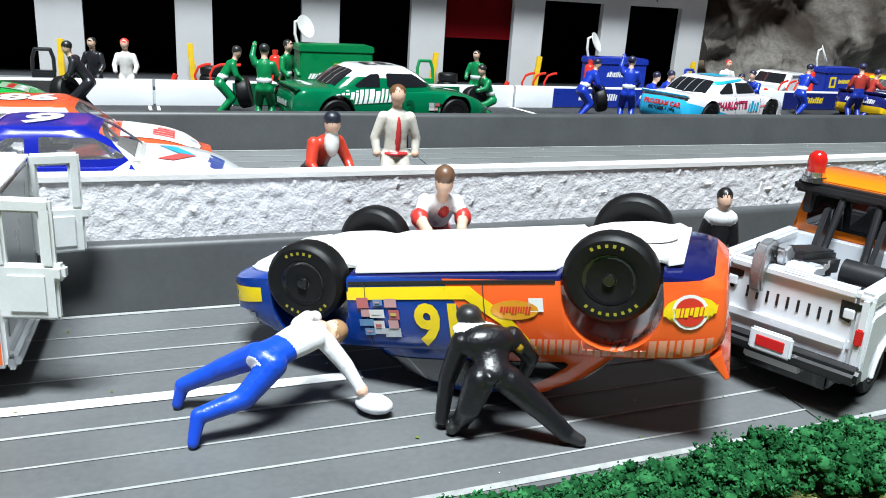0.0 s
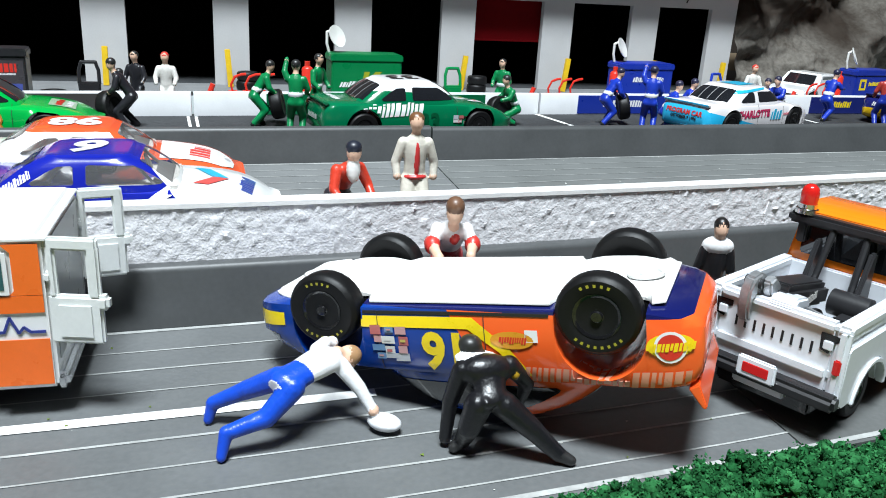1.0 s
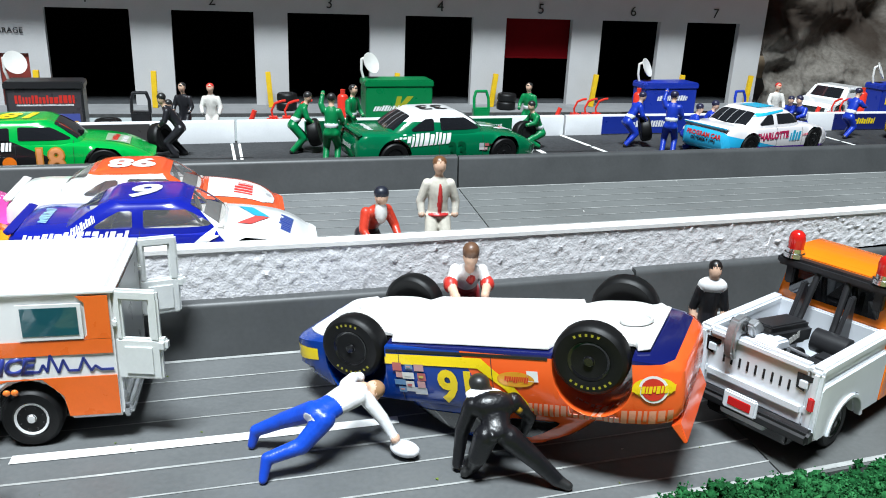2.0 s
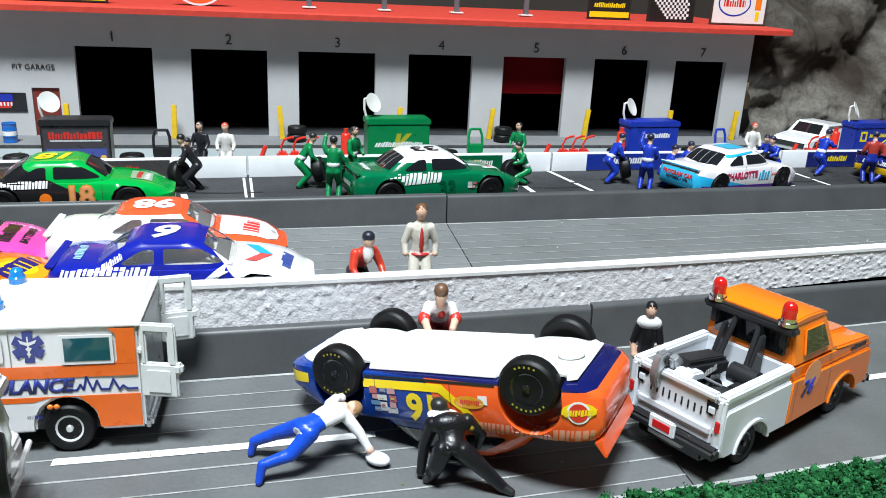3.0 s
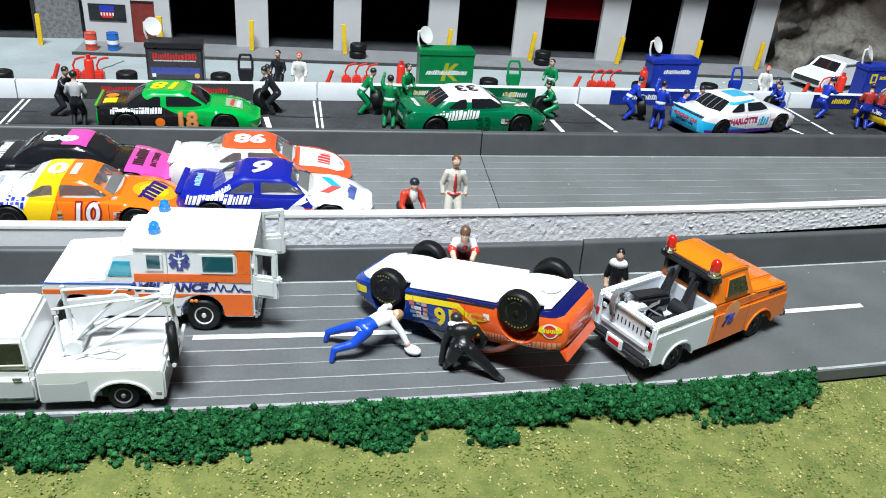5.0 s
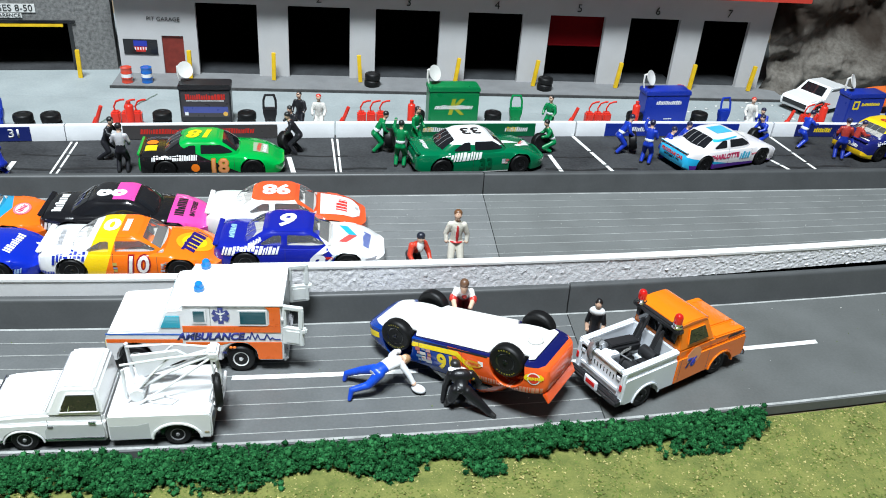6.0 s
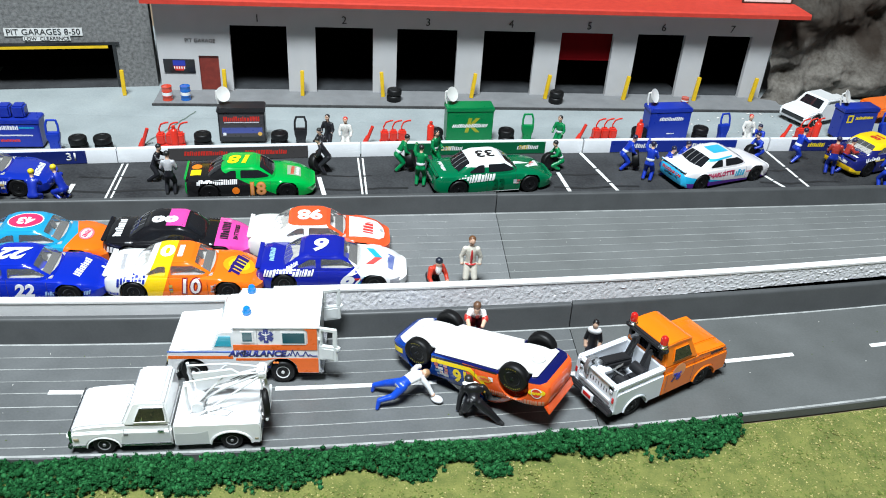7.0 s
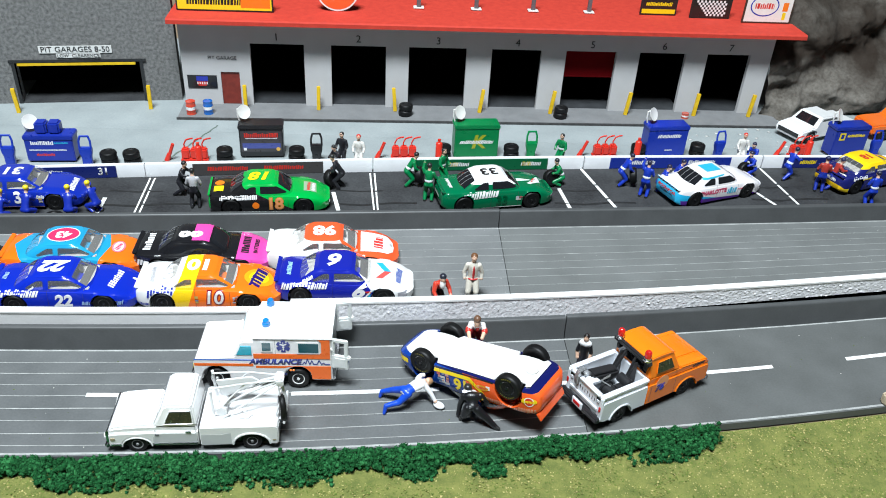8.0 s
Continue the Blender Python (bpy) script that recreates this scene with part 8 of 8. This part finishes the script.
for k in range(4):
    s = thing("sign_stand", "white footed stand of a roof sign", "stand", BLD @ pose(-0.0435 + k * 0.0465, 0.026, EAVE + 0.0043), "stands on the garage roof")
    part("foot", mmbox(-4.2, 4.2, -3.2, 3.2, 0, 1.0, 0.3), plastic("stand_white", (0.74, 0.74, 0.72)), s)
    part("column", mmbox(-1.6, 1.6, -1.2, 1.2, 1.0, 24, 0.3), plastic("stand_grey", (0.12, 0.12, 0.13)), s)
roof_sign(0.1385, 0.1690, 0.026, 26, M_SIGNBLK, ink("sign_dark", (0.015, 0.015, 0.015)), "black and yellow oil sign", [(I_YELLOW, R_(-14, 14, 1.4, 5.0), 0), (I_YELLOW, moved(word(22, 3.0, 63, 0.1), 0, 9.2), 0)])
roof_sign(0.1790, 0.2130, 0.021, 28, M_SIGNBLK, ink("sign_dark", (0.015, 0.015, 0.015)), "black sign with a chequered flag", [(I_WHITE, R_(-13 + 3.2 * i + (1.6 if k % 2 else 0), -11.4 + 3.2 * i + (1.6 if k % 2 else 0), 2 + 1.8 * k, 3.8 + 1.8 * k), 0) for i in range(8) for k in range(7) if i * 2 + k > 4] + [(I_RED, R_(-8, 8, 15.5, 18), 0)])
roof_sign(0.2200, 0.2610, 0.012, 30, plastic("sign_dark_frame", (0.06, 0.04, 0.03)), ink("sign_cream", (0.78, 0.77, 0.74)), "white petrol sign with a blue oval in a dark frame", [(I_BLUE, moved(disc(0, 0, 0.0120, 0.0085, 36), -4, 14), 0), (ink("sign_cream", WHITE), moved(disc(0, 0, 0.0110, 0.0075, 36), -4, 14), 1), (I_RED, moved(word(16, 4.6, 66, 0), -4, 14), 2), (I_ORANGE, R_(11.5, 16, 10, 17), 0), (I_YELLOW, R_(12.4, 15.2, 3, 9), 0)])

# ---- vehicles beyond the pit wall ----
wc = thing("white_saloon", "white toy saloon car with dark windows", "toy car", pose(0.3640, 0.4440, APRON_Z, 0, 0, 205) @ Matrix.Diagonal((1.08, 1.08, 1.08, 1)))
prof = [(-30, 3.5), (-30.5, 8), (-29, 11), (-12, 12), (-6, 18.2), (10, 18.6), (16, 12.2), (29, 10.6), (31, 8), (30.5, 3.5), *arch(19, 5, 5.6, 3.5), *arch(-19, 5, 5.6, 3.5)]
part("body", mmprism(prof, -11.8, 11.8, 0.8, top_in=0.16, top_z=11.8), M_WHITE, wc)
bm = thick(polygon([(-0.0088, 0.0004), (0.0088, 0.0004), (0.0078, 0.0076), (-0.0078, 0.0076)]), 0.0004)
bmesh.ops.transform(bm, matrix=Matrix.Translation((0.01618, 0, 0.0120)) @ Matrix.Rotation(radians(-43), 4, "Y") @ Matrix.Rotation(radians(90), 4, "Z") @ Matrix.Rotation(radians(90), 4, "X"), verts=bm.verts[:])
part("windshield", bm, M_DARKW, wc, smooth=False)
for s in (-1, 1):
    bm = thick(polygon([(x * MM, z * MM) for x, z in ((-8, 12.6), (12.6, 12.6), (8.6, 17.2), (-5, 17.2))]), 0.0004)
    bmesh.ops.transform(bm, matrix=Matrix.Translation((0, s * 0.01075, 0)) @ FACE_FRONT, verts=bm.verts[:])
    part("side_window", bm, M_DARKW, wc, smooth=False)
    for x in (19, -19):
        wheel_parts(wc, x, s * 10.0, 5.0, 4.0, s, M_RIM)
part("grille", mmbox(30.2, 31.2, -9.6, 9.6, 5.6, 8.6, 0.3), M_BLACK, wc)
ov = thing("orange_flatbed", "orange toy flatbed vehicle with raised bed rails", "toy truck", pose(0.4330, 0.4500, APRON_Z, 0, 0, 12))
part("bed", mmprism([(-32, 6), (-32, 13), (-26, 14), (-8, 14.5), (-4, 20), (8, 20), (10, 14.5), (34, 13), (34, 6)], -12, 12, 1.2), paint("flatbed_orange", (0.85, 0.16, 0.015)), ov)
for x in (-20, 22):
    for s in (-1, 1):
        wheel_parts(ov, x, s * 10.4, 5.2, 4.0, s, M_BLACK)
st = thing("stone_block", "small beige moulded stone block on the track edge", "stone", pose(0.2670, 0.1300, 0, 0, 0, 25))
bm = mmbox(-3.2, 3.2, -2.6, 2.6, 0, 6.4, 1.0)
for v in bm.verts:
    v.co += Vector(noise.noise_vector(v.co * 400)) * 0.0006
part("block", bm, mat("beige_stone", (0.55, 0.45, 0.32), rough=0.9, vary=0.2, scale=300, bump=0.5), st)

# ---- verge: turf and foam hedge ----
M_TURF = mat("turf_base", (0.19, 0.195, 0.05), rough=1.0, vary=0.3, scale=160, fine=1400, bump=0.8, color2=(0.075, 0.10, 0.02))


def turf(u, v):
    x = -0.7 + 1.9 * u
    y = y_near(x) - 0.0006 - v * 0.33
    return (x, y, -0.0044 + 0.0009 * noise.noise((x * 90, y * 90, 0)) * (1 if v > 0 else 0))


tagged(part("ground", sheet(260, 60, turf), M_TURF), "green and tan scatter turf beside the track", "grass", "", "structure")


def scatter(name, pts, sizes, squash, materials, label, category, seed, detail=1):
    """Many small crumbs as one mesh: rough little solids at the given places."""
    rng = np.random.default_rng(seed)
    if detail == 0:
        base = np.array([(1, 1, 1), (-1, -1, 1), (-1, 1, -1), (1, -1, -1)], float) * 0.6
        tri = np.array([(0, 1, 2), (0, 3, 1), (0, 2, 3), (1, 3, 2)])
    else:
        b = bmesh.new()
        bmesh.ops.create_icosphere(b, subdivisions=detail, radius=1)
        b.verts.ensure_lookup_table()
        base = np.array([v.co[:] for v in b.verts])
        tri = np.array([[v.index for v in f.verts] for f in b.faces])
        b.free()
    n, k = len(pts), len(base)
    q = rng.normal(size=(n, 3, 3))
    q, _ = np.linalg.qr(q)
    jit = 1 + rng.uniform(-0.5, 0.5, size=(n, k, 1))
    vs = np.einsum("kj,nij->nki", base, q) * jit * np.asarray(sizes)[:, None, None]
    vs[:, :, 2] *= squash
    vs += np.asarray(pts)[:, None, :]
    fs = (tri[None] + (np.arange(n) * k)[:, None, None]).reshape(-1, 3)
    me = bpy.data.meshes.new(name)
    me.from_pydata(vs.reshape(-1, 3).tolist(), [], fs.tolist())
    for mt in materials:
        me.materials.append(mt)
    if len(materials) > 1:
        idx = np.repeat(rng.integers(0, len(materials), n), len(tri))
        me.polygons.foreach_set("material_index", idx.astype(np.int32))
    if detail:
        me.polygons.foreach_set("use_smooth", [True] * len(me.polygons))
    return tagged(new(name, me), label, category, "", "stuff")


rng = np.random.default_rng(5)
xs = rng.uniform(-0.22, 0.36, 45000)
ys = np.array([y_near(x) for x in xs]) - 0.001 - rng.uniform(0, 1, 45000) ** 1.3 * 0.11
G1 = mat("turf_green", (0.13, 0.19, 0.03), rough=1.0, vary=0.2)
G2 = mat("turf_olive", (0.26, 0.26, 0.07), rough=1.0, vary=0.2)
G3 = mat("turf_tan", (0.5, 0.43, 0.17), rough=1.0, vary=0.2)
scatter("turf_crumbs", np.stack([xs, ys, np.full(45000, -0.0042)], 1), rng.uniform(0.0002, 0.00062, 45000), 0.6, [G1, G1, G2, G2, G3], "green and tan scatter turf crumbs", "grass", 3, 0)
H1 = mat("foam_green", (0.014, 0.1, 0.03), rough=0.95, spec=0.1, vary=0.35, scale=420, fine=2500, bump=0.8, color2=(0.003, 0.03, 0.008))
H2 = mat("foam_light_green", (0.04, 0.2, 0.066), rough=0.95, spec=0.1, vary=0.35, scale=420, fine=2500, bump=0.8, color2=(0.008, 0.06, 0.018))
pts, sz = [], []
for i in range(150):
    x = -0.24 + 0.415 * (i + rng.uniform(-0.4, 0.4)) / 150
    big = 0.5 + 0.5 * noise.noise((x * 45, 2.0, 0.3))
    front = 0.0065 + 0.0075 * max(0.0, 0.5 + 1.0 * noise.noise((x * 52 + 7, 0.5, 1.7)))
    h = 0.0036 + 0.0048 * big + 0.0014 * noise.noise((x * 190, 4.0, 0.2))
    if x > 0.155:
        h *= 0.8
    for _ in range(36):
        v = rng.uniform(0, 1)
        yy = y_near(x) - 0.0012 - v * front
        top = h * math.sqrt(max(0.05, 1 - (v - 0.25) ** 2 * 1.4))
        zz = -0.004 + top * rng.uniform(0.35, 1.0) ** 0.6
        pts.append((x + rng.normal(0, 0.0016), yy + rng.normal(0, 0.0006), zz))
        sz.append(rng.uniform(0.0005, 0.0012))
for cx, cw in ((-0.095, 0.014), (-0.055, 0.010), (-0.02, 0.016), (0.035, 0.007), (0.066, 0.006), (0.145, 0.013)):
    for _ in range(150):
        x = cx + rng.normal(0, cw * 0.55)
        d = rng.uniform(0.006, 0.017)
        pts.append((x, y_near(x) - d, -0.004 + rng.uniform(0, 0.0055) * max(0.15, 1 - abs(x - cx) / cw * 0.5) * (1.25 - d / 0.024)))
        sz.append(rng.uniform(0.0005, 0.0011))
scatter("hedge_foam", np.array(pts), np.array(sz), 0.9, [H1, H1, H2], "dark green foam hedge clumps along the track edge", "hedge", 9, 1)
base = np.array(pts)
pick = rng.integers(0, len(base), 110000)
off = rng.normal(size=(110000, 3))
off /= np.linalg.norm(off, axis=1)[:, None]
scatter("hedge_crumbs", base[pick] + off * (np.array(sz)[pick] * rng.uniform(0.85, 1.45, 110000))[:, None], rng.uniform(0.00016, 0.0004, 110000), 1.0, [H1, H2], "dark green foam crumbs on the hedge", "hedge", 11, 0)
# stray crumbs on the track
xs = rng.uniform(-0.2, 0.34, 90)
fr = rng.uniform(0.05, 0.95, 90)
scatter("track_crumbs", np.stack([xs, np.array([y_near(x) * (1 - f) + y_far(x) * f for x, f in zip(xs, fr)]), np.full(90, 0.0002)], 1), rng.uniform(0.00012, 0.00042, 90), 0.6, [mat("crumb_white", (0.7, 0.7, 0.66), rough=0.9), G1], "pale crumbs and dust specks lying on the track", "debris", 13, 0)
xs = rng.uniform(-0.02, 0.36, 110)
fr = rng.uniform(0.12, 0.97, 110)
scatter("back_track_crumbs", np.stack([xs, np.array([(y_far(x) + 0.0085) * (1 - f) + y_back(x) * f for x, f in zip(xs, fr)]), np.full(110, BACK_Z + 0.0002)], 1), rng.uniform(0.0001, 0.00034, 110), 0.6, [mat("crumb_white", (0.7, 0.7, 0.66))], "pale dust specks lying on the back track", "debris", 17, 0)
xs = rng.uniform(0.25, 0.36, 46)
ys = rng.uniform(0.405, 0.462, 46)
scatter("apron_litter", np.stack([xs, ys, np.array([apron_z(x, y) for x, y in zip(xs, ys)]) + 0.0003], 1), rng.uniform(0.0004, 0.0017, 46), 0.3, [mat("plaster_chip", (0.66, 0.66, 0.64), rough=0.9, vary=0.15)], "pale plaster chips lying on the apron", "debris", 19, 1)
